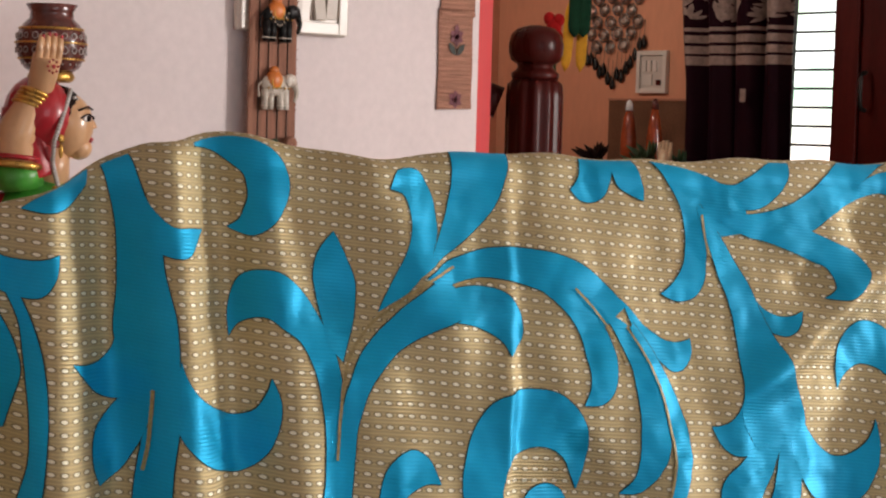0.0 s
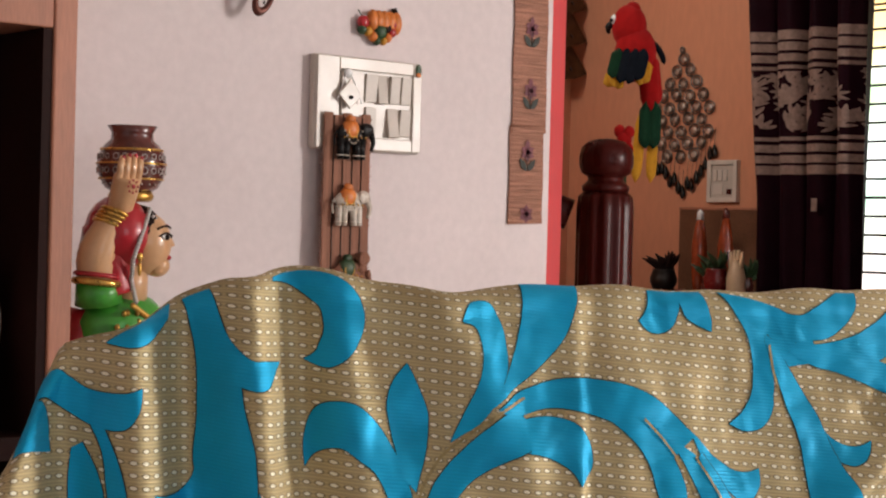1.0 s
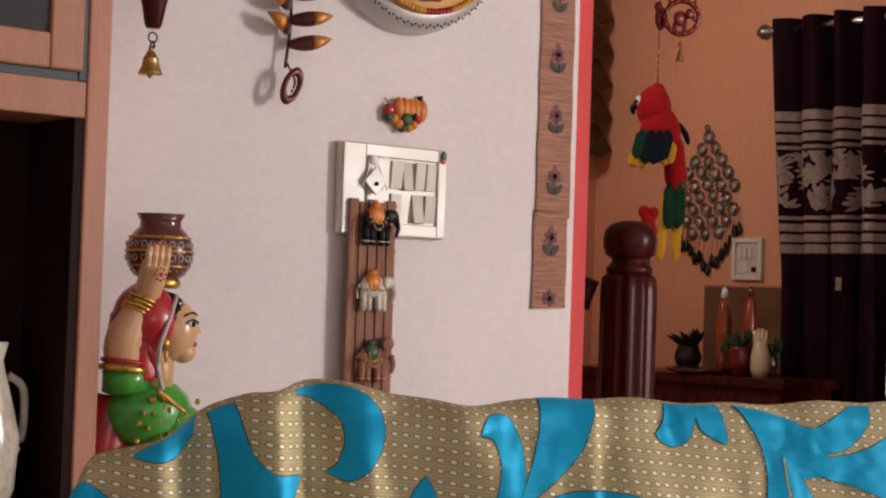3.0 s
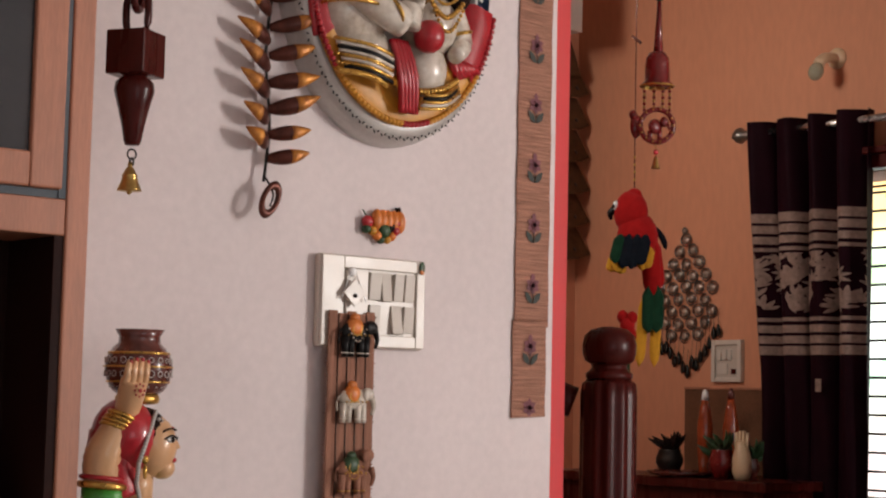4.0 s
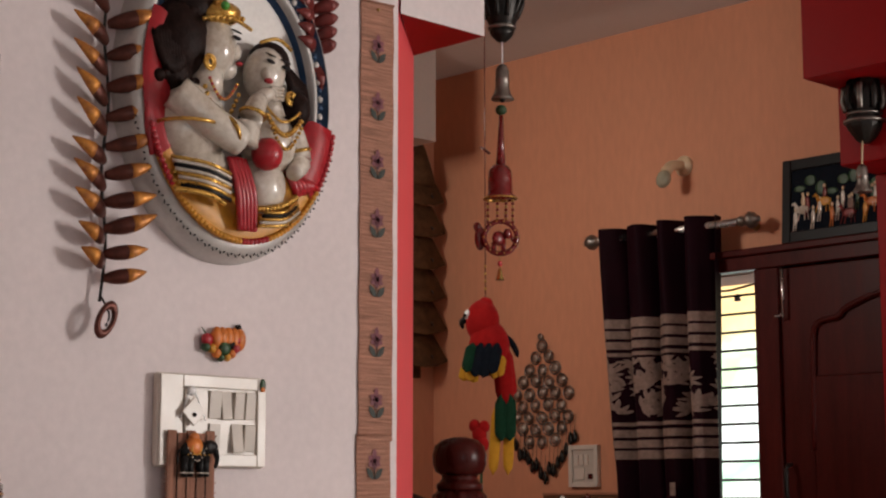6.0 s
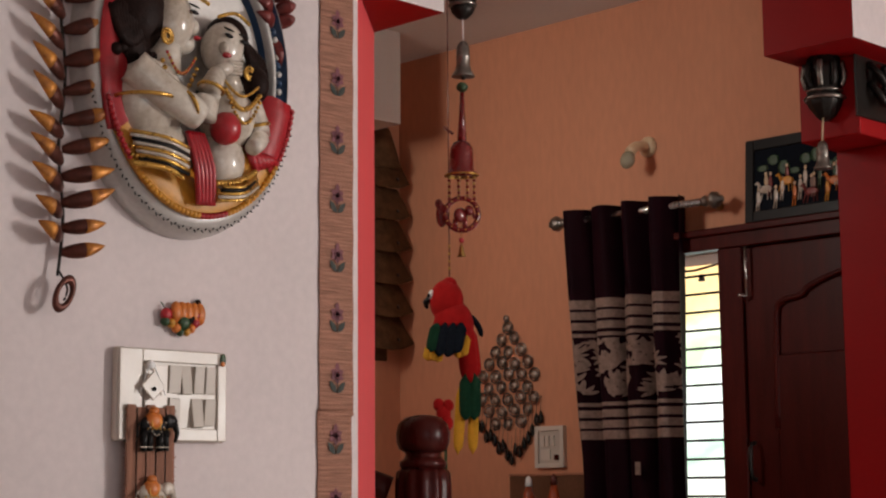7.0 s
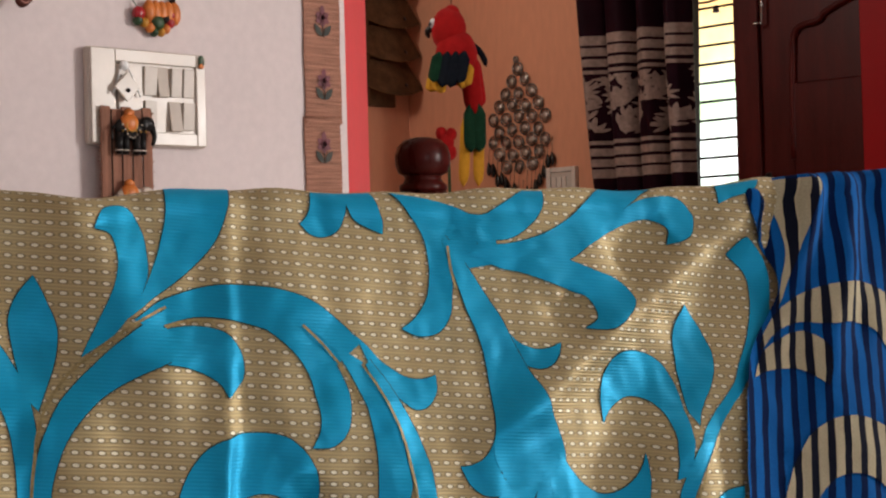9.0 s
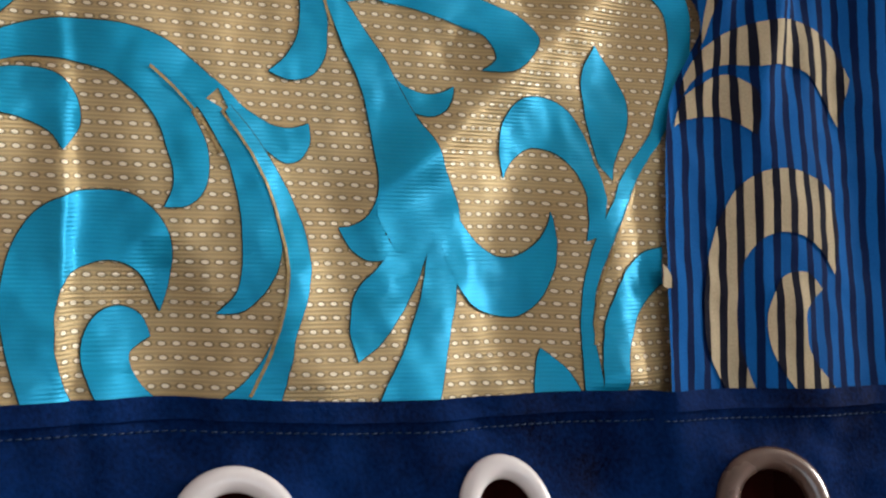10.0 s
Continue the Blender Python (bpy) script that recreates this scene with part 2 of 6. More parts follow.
    stripecloth=striped("blue_striped_satin", (0.007, 0.16, 0.54), (0.002, 0.014, 0.07), 0.0117, 0.56, 0.8),
    creamcloth=striped("cream_striped_weave", (0.74, 0.65, 0.43), (0.010, 0.012, 0.025), 0.0117, 0.55, 0.8),
)


# ---- mesh helpers ----
class Build:
    """Collects shapes into one mesh; each shape takes the material set last."""

    def __init__(self, *mats):
        self.bm, self.mats, self.now, self.smooth = bmesh.new(), [M[m] for m in mats], 0, True

    def use(self, k):
        self.now = k
        return self

    def face(self, verts):
        try:
            f = self.bm.faces.new(verts)
        except ValueError:
            return None
        f.material_index, f.smooth = self.now, self.smooth
        return f

    def grid(self, rows, close_u=False, close_v=False, cap=False):
        vs = [[self.bm.verts.new(p) for p in r] for r in rows]
        nu, nv = len(vs), len(vs[0])
        for i in range(nu if close_u else nu - 1):
            for j in range(nv if close_v else nv - 1):
                a, b = vs[i], vs[(i + 1) % nu]
                self.face((a[j], a[(j + 1) % nv], b[(j + 1) % nv], b[j]))
        if cap:
            for r in (vs[0], vs[-1]):
                if len(r) > 2:
                    self.face(r if r is vs[-1] else r[::-1])
        return vs

    def box(self, x0, x1, y0, y1, z0, z1, bevel=0.0, m=None):
        c = [Vector((x, y, z)) for x in (x0, x1) for y in (y0, y1) for z in (z0, z1)]
        if m is not None:
            c = [m @ p for p in c]
        v = [self.bm.verts.new(p) for p in c]
        keep, self.smooth = self.smooth, False
        fs = [self.face([v[k] for k in q]) for q in ((0, 1, 3, 2), (4, 6, 7, 5), (0, 4, 5, 1), (2, 3, 7, 6), (0, 2, 6, 4), (1, 5, 7, 3))]
        self.smooth = keep
        if bevel:
            made = bmesh.ops.bevel(self.bm, geom=list({e for f in fs for e in f.edges}), offset=bevel, segments=2, affect="EDGES", profile=0.5)
            for f in made["faces"]:
                f.material_index = self.now
        return self

    def lathe(self, profile, m=Matrix(), n=20, flute=0.0, flutes=0):
        rows = []
        for r, z in profile:
            ring = []
            for k in range(n):
                a = 2 * math.pi * k / n
                q = r * (1 - flute * (0.5 + 0.5 * math.cos(a * flutes))) if flutes else r
                ring.append(m @ Vector((q * math.cos(a), q * math.sin(a), z)))
            rows.append(ring)
        self.grid(rows, close_v=True, cap=True)
        return self

    def ball(self, c, r, m=None, n=14, k=9):
        r = (r, r, r) if isinstance(r, (int, float)) else r
        rot = m or Matrix()
        rows = []
        for i in range(k + 1):
            t = math.pi * (0.02 + 0.96 * i / k)
            rows.append([Vector(c) + rot @ Vector((r[0] * math.sin(t) * math.cos(2 * math.pi * j / n), r[1] * math.sin(t) * math.sin(2 * math.pi * j / n), -r[2] * math.cos(t))) for j in range(n)])
        self.grid(rows, close_v=True, cap=True)
        return self

    def tube(self, pts, radii, n=8, closed=False, smooth_steps=0):
        pts = [Vector(p) for p in pts]
        if isinstance(radii, (int, float)):
            radii = [radii] * len(pts)
        if smooth_steps:
            path, rad = [], []
            for k in range(len(pts) - 1):
                p0, p1, p2, p3 = pts[max(k - 1, 0)], pts[k], pts[k + 1], pts[min(k + 2, len(pts) - 1)]
                for s in range(smooth_steps):
                    t = s / smooth_steps
                    path.append(0.5 * (2 * p1 + (p2 - p0) * t + (2 * p0 - 5 * p1 + 4 * p2 - p3) * t * t + (3 * p1 - p0 - 3 * p2 + p3) * t ** 3))
                    rad.append(radii[k] * (1 - t) + radii[k + 1] * t)
            pts, radii = path + [pts[-1]], rad + [radii[-1]]
        rows, ref = [], Vector((0.13, 0.21, 0.97))
        for k, p in enumerate(pts):
            a, b = (pts[k - 1], pts[(k + 1) % len(pts)]) if closed else (pts[max(k - 1, 0)], pts[min(k + 1, len(pts) - 1)])
            d = (b - a).normalized()
            s = d.cross(ref if abs(d.dot(ref)) < 0.95 else Vector((1, 0, 0))).normalized()
            w = d.cross(s)
            rows.append([p + radii[k] * (math.cos(2 * math.pi * j / n) * s + math.sin(2 * math.pi * j / n) * w) for j in range(n)])
        self.grid(rows, close_u=closed, close_v=True, cap=not closed)
        return self

    def ring(self, c, big, small, m=None, n=28, k=10, squash=1.0):
        rot = m or Matrix()
        rows = [[Vector(c) + rot @ Vector(((big + small * math.cos(2 * math.pi * j / k)) * math.cos(2 * math.pi * i / n), (big + small * math.cos(2 * math.pi * j / k)) * math.sin(2 * math.pi * i / n), squash * small * math.sin(2 * math.pi * j / k))) for j in range(k)] for i in range(n)]
        self.grid(rows, close_u=True, close_v=True)
        return self

    def done(self, name, parent=None, label=""):
        me = bpy.data.meshes.new(name)
        bmesh.ops.recalc_face_normals(self.bm, faces=self.bm.faces[:])
        self.bm.to_mesh(me)
        self.bm.free()
        for m in self.mats:
            me.materials.append(m)
        ob = new(name, me)
        if parent is not None:
            ob.parent = parent
            ob.matrix_parent_inverse = parent.matrix_world.inverted() if parent.parent is None else Matrix.Translation(-parent.matrix_world.translation)
        if label:
            tagged(ob, label)
        return ob


def thing(name, label, category, place=(0, 0, 0), group=""):
    ob = new(name)
    ob.location = place
    ob.empty_display_size = 0.05
    bpy.context.view_layer.update()
    return tagged(ob, label, category, group)


def structure(ob, label="", category=""):
    return tagged(ob, label, category, kind="structure")


# ---- the rooms ----
def plain_box(name, mat, x0, x1, y0, y1, z0, z1, bevel=0.0, parent=None, label=""):
    return Build(mat).box(x0, x1, y0, y1, z0, z1, bevel).done(name, parent, label)


def wall_with_hole(name, mat, axis, at, thick, a0, a1, h0, h1, hole):
    """A wall across x or y with one rectangular opening (b0, b1, k0, k1)."""
    b = Build(mat)
    b0, b1, k0, k1 = hole
    for p0, p1, q0, q1 in ((a0, b0, h0, h1), (b1, a1, h0, h1), (b0, b1, h0, k0), (b0, b1, k1, h1)):
        if p1 - p0 > 0.001 and q1 - q0 > 0.001:
            if axis == "x":
                b.box(at, at + thick, p0, p1, q0, q1)
            else:
                b.box(p0, p1, at, at + thick, q0, q1)
    return b.done(name)


CEIL = 2.83
structure(plain_box("floor", "tile", -3.2, 3.0, -4.2, 2.45, -0.1, 0.0), "pale stone floor tiles", "floor")
structure(plain_box("ceiling", "ceiling", -3.2, 3.0, -4.2, 2.45, CEIL, CEIL + 0.1), "off-white painted ceiling", "ceiling")

# white wall with a splayed end beside the opening
b = Build("white", "coral")
b.smooth = False
foot = [(-3.0, 0.0), (0.531, 0.0), (0.76, 0.20), (-3.0, 0.20)]
lo, hi = [b.bm.verts.new((x, y, 0)) for x, y in foot], [b.bm.verts.new((x, y, CEIL)) for x, y in foot]
for k in range(4):
    b.use(1 if k == 1 else 0).face((lo[k], lo[(k + 1) % 4], hi[(k + 1) % 4], hi[k]))
b.use(0).face(hi)
b.face(lo[::-1])
structure(b.done("wall_north"), "white plastered wall with a coral painted splayed jamb", "wall")
# header over the splay: white fascia, red underside
b = Build("white", "red")
b.smooth = False
tri = [(0.536, -0.002), (0.76, -0.002), (0.76, 0.2)]
lo, hi = [b.bm.verts.new((x, y, 2.151)) for x, y in tri], [b.bm.verts.new((x, y, CEIL)) for x, y in tri]
b.use(1).face(lo[::-1])
for k in range(3):
    b.use(0).face((lo[k], lo[(k + 1) % 3], hi[(k + 1) % 3], hi[k]))
structure(b.done("header_west"), "white header end with a red painted underside", "beam")

# orange wall with the louvred window
structure(wall_with_hole("wall_southeast", "white", "x", 2.80, 0.2, -4.2, -1.0, 0.0, CEIL, (-3.80, -3.10, 1.25, 2.25)), "white plastered wall with a window opening", "wall")
structure(wall_with_hole("wall_east", "orange", "x", 2.80, 0.2, -1.0, 2.45, 0.0, CEIL, (0.80, 1.32, 0.90, 1.955)), "orange textured plaster wall", "wall")
structure(plain_box("wall_stair", "orange", 0.3, 2.80, 2.25, 2.45, 0, CEIL), "orange plaster wall beside the stair", "wall")
structure(wall_with_hole("wall_stair_west", "orange", "x", 0.2, 0.1, 0.2, 2.45, 0, CEIL, (1.12, 1.58, 2.3, 2.7)), "orange plaster wall", "wall")
structure(plain_box("ceiling_beam", "ceiling", 2.28, 2.50, 1.93, 2.25, 2.50, CEIL), "off-white plastered beam under the ceiling", "beam")
structure(wall_with_hole("wall_south", "white", "y", -4.2, 0.2, -3.2, 3.0, 0, CEIL, (-1.85, -0.45, 0.9, 2.2)), "white plastered wall", "wall")
structure(plain_box("wall_west", "white", -3.2, -3.0, -4.0, 0.2, 0, CEIL), "white plastered wall", "wall")

# red beam and pillar on the far side of the opening
b = Build("red", "white")
b.box(1.826, 2.60, -0.275, -0.03, 2.25, CEIL)
b.bm.faces.ensure_lookup_table()
for f in b.bm.faces:
    f.normal_update()
    if f.normal.y < -0.9:
        f.material_index = 1
structure(b.done("beam_east"), "red painted beam end with a white face", "beam")
b = Build("red")
b.box(1.965, 2.60, -0.20, -0.035, 2.055, 2.25, 0.004)
b.box(2.115, 2.60, -0.22, -0.04, 0, 2.055, 0.004)
structure(b.done("pillar"), "deep red painted pillar with a stepped head", "pillar")


# ---- draped curtain ----
O, D, N = Vector((-0.85, -1.434, 0)), Vector((0.9413, -0.3376, 0)), Vector((-0.3376, -0.9413, 0))
LEAN = 0.42  # the sofa back slants away towards its top


def bump_line(u, z, p, q, width, height):
    """A soft ridge along the line from p to q."""
    d = Vector((q[0] - p[0], q[1] - p[1]))
    t = max(-0.2, min(1.2, ((u - p[0]) * d.x + (z - p[1]) * d.y) / d.length_squared))
    off = math.hypot(u - p[0] - t * d.x, z - p[1] - t * d.y)
    fade = 1 if 0 <= t <= 1 else max(0, 1 - abs(t - (0 if t < 0 else 1)) * 5)
    return height * fade * math.exp(-(off / width) ** 2)


def cloth_top(u):
    z = 1.137 + 0.0015 * math.sin(u * 31) + 0.001 * math.sin(u * 90 + 1)
    z += 0.008 * math.exp(-((u + 0.135) / 0.045) ** 2) - 0.003 * math.exp(-((u + 0.05) / 0.02) ** 2) + 0.055 * max(0.0, u - 0.31)
    if u < -0.19:
        z -= 0.40 * (-0.19 - u)
    if u < -0.285:
        z -= 1.3 * (-0.285 - u)
    return z


def slope_step(u, z, p, q, width, height):
    """A pleat along the line from p to q: the cloth rises slowly from one side and drops sharply on the other."""
    t = (z - p[1]) / (q[1] - p[1])
    off = (u - p[0] - (q[0] - p[0]) * t) / width
    fade = max(0.0, min(1.0, 3.0 * (t + 0.2))) * max(0.0, min(1.0, 3.0 * (1.2 - t)))
    return height * fade * (math.exp(off * 0.9) if off < 0 else math.exp(-(off * 6.0) ** 2))


def fold(u, z):
    """How far the cloth stands out from the sofa back."""
    h = 0.0
    left = 1 / (1 + math.exp((u + 0.125) / 0.012))
    h += left * 0.0185 * math.cos((u + 0.180) * 2 * math.pi / 0.071 + 1.6 * (1.06 - z))
    # hollow and swell beside the pleats
    h += bump_line(u, z, (-0.060, 1.145), (-0.020, 1.030), 0.020, 0.0105)
    h += bump_line(u, z, (-0.105, 1.130), (-0.075, 1.050), 0.020, -0.0075)
    h += bump_line(u, z, (-0.075, 1.010), (-0.040, 0.900), 0.026, 0.007)
    # pressed crease
    h += slope_step(u, z, (0.041, 1.140), (-0.003, 0.900), 0.040, 0.0045 + 0.0065 * max(0.0, min(1.0, (1.06 - z) / 0.05)))
    # long diagonal ridge under the striped panel, with its hollows
    h += bump_line(u, z, (0.425, 1.134), (0.205, 1.000), 0.0125, 0.0105)
    h += bump_line(u, z, (0.205, 1.000), (0.165, 0.900), 0.030, 0.0035)
    h += bump_line(u, z, (0.400, 1.075), (0.280, 1.000), 0.026, -0.0085)
    h += bump_line(u, z, (0.335, 1.104), (0.300, 1.090), 0.014, -0.0085)
    h += bump_line(u, z, (0.262, 1.064), (0.246, 1.052), 0.010, -0.0065)
    h += bump_line(u, z, (0.270, 0.985), (0.240, 0.900), 0.022, -0.008)
    h += bump_line(u, z, (0.310, 0.975), (0.300, 0.880), 0.024, 0.0125)
    h += bump_line(u, z, (0.078, 1.085), (0.065, 0.960), 0.045, 0.010)
    h += bump_line(u, z, (0.118, 1.010), (0.125, 0.900), 0.022, 0.008)
    h += bump_line(u, z, (0.060, 0.960), (0.050, 0.890), 0.020, -0.007)
    h += 0.0052 * noise.noise((u * 14, z * 10, 0.3)) + 0.0028 * noise.noise((u * 48, z * 36, 1.3)) + 0.0010 * noise.noise((u * 120, z * 100, 2.3))
    h += 0.0012 * noise.noise((u * 9, z * 130, 4.0)) * max(0.0, min(1.0, (0.99 - z) * 12))
    return h


def cloth_at(u, v, lift=0.0, top=cloth_top, shape=fold):
    """A place on the cloth: v is the height on the front; past the top it rolls over and down behind."""
    zt, r = top(u), 0.016
    if v <= zt - r:
        z, back = v, 0.0
        h = shape(u, z) + lift - LEAN * (z - 1.03)
    else:
        a = (v - (zt - r)) / r
        h0 = shape(u, zt - r) - LEAN * (zt - r - 1.03)
        if a <= math.pi:
            z, h = zt - r + (r + lift) * math.sin(a), h0 - r + (r + lift) * math.cos(a)
        else:
            z = zt - r - (a - math.pi) * r
            h = h0 - 2 * r - lift - LEAN * (z - zt + r)
    return O + D * u + N * h + Vector((0, 0, z))


def gold_grain(u, v):
    return u, v + 0.094 * u


def stripe_grain(u, v):
    return u - 0.30 * (v - 0.9), v


def cloth_sheet(name, mat, parent, us, vs_of, lift=0.0, top=cloth_top, shape=fold, label="", skip=None):
    b = Build(mat)
    uvl = b.bm.loops.layers.uv.new("UVMap")
    vs = [[(u, v, b.bm.verts.new(cloth_at(u, v, lift, top, shape))) for v in vs_of(u)] for u in us]
    for i in range(len(vs) - 1):
        for j in range(len(vs[0]) - 1):
            q = (vs[i][j], vs[i][j + 1], vs[i + 1][j + 1], vs[i + 1][j])
            if skip and skip(sum(p[0] for p in q) / 4, sum(p[1] for p in q) / 4):
                continue
            f = b.face([p[2] for p in q])
            for loop, p in zip(f.loops, q):
                loop[uvl].uv = gold_grain(p[0], p[1])
    return b.done(name, parent, label)


def seam_at(u):
    return 0.8985 - 0.094 * u - 0.003 * math.exp(-((u - 0.16) / 0.07) ** 2)


def span(a, b, n):
    return [a + (b - a) * k / n for k in range(n + 1)]


curtain = thing("draped_curtain", "gold brocade curtain with turquoise leaf scrolls draped over a sofa back", "curtain", (-0.85, -1.5, 0.8))
cloth_sheet("gold_panel", "goldcloth", curtain, span(-0.46, 0.445, 230),
            lambda u: [seam_at(u) + (cloth_top(u) - 0.016 - seam_at(u)) * k / 62 for k in range(63)] + [cloth_top(u) - 0.016 + 0.0035 * k for k in range(1, 24)] + [cloth_top(u) + 0.09 + 0.03 * k for k in range(1, 8)])


MOTIF_OF = {"leaf": "bluecloth", "vein": "vein", "scroll": "creamcloth"}


def motif(kind, *spine):
    """A woven leaf on the cloth: stations along its spine, each with the half vector across; leaves carry a dark thread outline."""
    on_stripes = kind == "scroll"
    pts = [Vector(p) for p in spine]
    fine = []
    for k in range(len(pts) - 1):
        p0, p1, p2, p3 = pts[max(k - 1, 0)], pts[k], pts[k + 1], pts[min(k + 2, len(pts) - 1)]
        for s in range(9):
            t = s / 9
            fine.append(0.5 * (2 * p1 + (p2 - p0) * t + (2 * p0 - 5 * p1 + 4 * p2 - p3) * t * t + (3 * p1 - p0 - 3 * p2 + p3) * t ** 3))
    fine.append(pts[-1])
    LAYER[0] += 1
    lift0 = {"leaf": 0.0007, "vein": 0.0017, "scroll": 0.0008}[kind] + (LAYER[0] % 5) * 0.00009
    for wide, mat, lift, name in (((0.0006, "outline", lift0 - 0.0003, "leaf_outline"),) if kind == "leaf" else ()) + ((0.0, MOTIF_OF[kind], lift0, {"leaf": "leaf", "vein": "leaf_vein", "scroll": "scroll"}[kind]),):
        b = Build(mat)
        uvl = b.bm.loops.layers.uv.new("UVMap")
        rows = []
        for k, p in enumerate(fine):
            half = Vector((p.z, p.w))
            half *= 1 + wide / max(half.length, 0.0004)
            row = []
            for j in range(9):
                s = j / 4 - 1
                u, v = p.x + s * half.x, p.y + s * half.y
                low = seam_at(u) + 0.0005
                v = max(v, low)
                q = cloth_at(u, v, lift, stripe_top, stripe_fold) if on_stripes else cloth_at(u, v, lift)
                row.append((u, v, b.bm.verts.new(q)))
            rows.append(row)
        for r0, r1 in zip(rows, rows[1:]):
            for j in range(8):
                q = (r0[j], r0[j + 1], r1[j + 1], r1[j])
                if max(p[1] for p in q) - min(p[1] for p in q) < 1e-6 or (not on_stripes and min(p[0] for p in q) > 0.442):
                    continue
                f = b.face([p[2] for p in q])
                if f:
                    for loop, p in zip(f.loops, q):
                        loop[uvl].uv = stripe_grain(p[0], p[1]) if on_stripes else gold_grain(p[0], p[1])
        b.done(name, striped_curtain if on_stripes else curtain)


LAYER = [0]


def stripe_edge(v):
    """Where the striped panel's free edge lies at height v."""
    return 0.323 + 0.30 * (v - 0.872) + 0.031 * math.exp(-((v - 1.072) / 0.04) ** 2)


def stripe_top(u):
    return 1.1405 + 0.010 * max(0.0, min(1.0, (u - 0.42) / 0.07)) + 0.0015 * math.sin(u * 60)


def stripe_fold(u, z):
    base = 0.010 + 0.15 * fold(u, z)
    up = max(0.0, min(1.0, (z - 1.0) / 0.13))
    # gathers that run up from the free edge
    base += up * 0.0075 * math.cos((u - 0.42 + (1.14 - z) * 0.55) * 2 * math.pi / 0.040) * math.exp(-max(0.0, u - 0.47) / 0.03)
    base += (0.004 + 0.003 * up) * math.cos((u - 0.46 + 0.2 * (1.1 - z)) * 2 * math.pi / 0.105)
    base += 0.0016 * noise.noise((u * 30, z * 18, 7.0)) + 0.0015 * noise.noise((u * 70, z * 60, 2.0))
    return base


striped_curtain = thing("striped_curtain", "blue striped curtain with cream scrolls folded over the sofa back", "curtain", (-0.4, -1.7, 0.8))
b = Build("stripecloth")
uvl = b.bm.loops.layers.uv.new("UVMap")
grid = []
for step in span(0.0, 0.53, 150):
    column = []
    for k in range(93):
        z_top = stripe_top(0.36 + step)
        v = seam_at(0.33 + step) + (z_top - 0.016 - seam_at(0.33 + step)) * k / 62 if k < 63 else z_top - 0.016 + (0.0035 * (k - 62) if k < 86 else 0.084 + 0.03 * (k - 86))
        u = stripe_edge(v) + step
        column.append((u, v, b.bm.verts.new(cloth_at(u, v, 0.0, stripe_top, stripe_fold))))
    grid.append(column)
for c0, c1 in zip(grid, grid[1:]):
    for j in range(len(c0) - 1):
        q = (c0[j], c0[j + 1], c1[j + 1], c1[j])
        f = b.face([p[2] for p in q])
        for loop, p in zip(f.loops, q):
            loop[uvl].uv = stripe_grain(p[0], p[1])
b.done("striped_panel", striped_curtain)
motif("leaf", (-0.097, 0.967, 0.0038, -0.0002), (-0.095, 0.982, 0.0053, 0.0030), (-0.094, 0.997, 0.0063, 0.0062), (-0.095, 1.013, 0.0061, 0.0095), (-0.099, 1.027, 0.0047, 0.0125), (-0.107, 1.041, 0.0020, 0.0148), (-0.119, 1.050, -0.0009, 0.0164), (-0.132, 1.052, -0.0043, 0.0118), (-0.142, 1.042, -0.0027, 0.0048), (-0.147, 1.029, 0.0000, 0.0000))
motif("leaf", (-0.102, 0.935, 0.0054, -0.0007), (-0.100, 0.944, 0.0052, -0.0006), (-0.098, 0.952, 0.0051, -0.0005), (-0.097, 0.961, 0.0048, -0.0003), (-0.096, 0.970, 0.0044, -0.0002))
motif("leaf", (-0.088, 1.019, -0.0032, 0.0039), (-0.085, 1.033, -0.0076, 0.0040), (-0.082, 1.048, -0.0120, 0.0041), (-0.081, 1.062, -0.0133, 0.0035), (-0.080, 1.076, -0.0079, 0.0021), (-0.078, 1.089, 0.0000, 0.0000))
motif("leaf", (-0.094, 0.935, -0.0045, 0.0003), (-0.090, 0.960, -0.0042, 0.0027), (-0.085, 0.986, -0.0039, 0.0051), (-0.073, 1.009, -0.0027, 0.0070), (-0.054, 1.027, -0.0009, 0.0087), (-0.033, 1.042, -0.0003, 0.0119), (-0.010, 1.053, 0.0011, 0.0144))
motif("leaf", (-0.037, 1.038, 0.0009, 0.0106), (-0.025, 1.043, 0.0041, 0.0101), (-0.014, 1.047, 0.0071, 0.0098), (-0.001, 1.047, 0.0098, 0.0104), (0.011, 1.044, 0.0122, 0.0095), (0.020, 1.036, 0.0121, 0.0052), (0.023, 1.026, 0.0076, 0.0008), (0.019, 1.017, 0.0000, 0.0000))
motif("leaf", (-0.023, 1.059, -0.0057, 0.0033), (-0.008, 1.066, -0.0040, 0.0057), (0.008, 1.070, -0.0019, 0.0074), (0.024, 1.071, 0.0005, 0.0095), (0.040, 1.069, 0.0031, 0.0107), (0.056, 1.065, 0.0059, 0.0117), (0.070, 1.058, 0.0087, 0.0118), (0.084, 1.048, 0.0103, 0.0097), (0.095, 1.037, 0.0112, 0.0072))
motif("leaf", (0.058, 1.055, 0.0109, -0.0001), (0.066, 1.048, 0.0115, -0.0008), (0.073, 1.039, 0.0114, -0.0021), (0.078, 1.030, 0.0112, -0.0033), (0.081, 1.020, 0.0107, -0.0044), (0.081, 1.009, 0.0094, -0.0053), (0.079, 0.999, 0.0068, -0.0055), (0.073, 0.991, 0.0031, -0.0040), (0.064, 0.987, 0.0000, 0.0000))
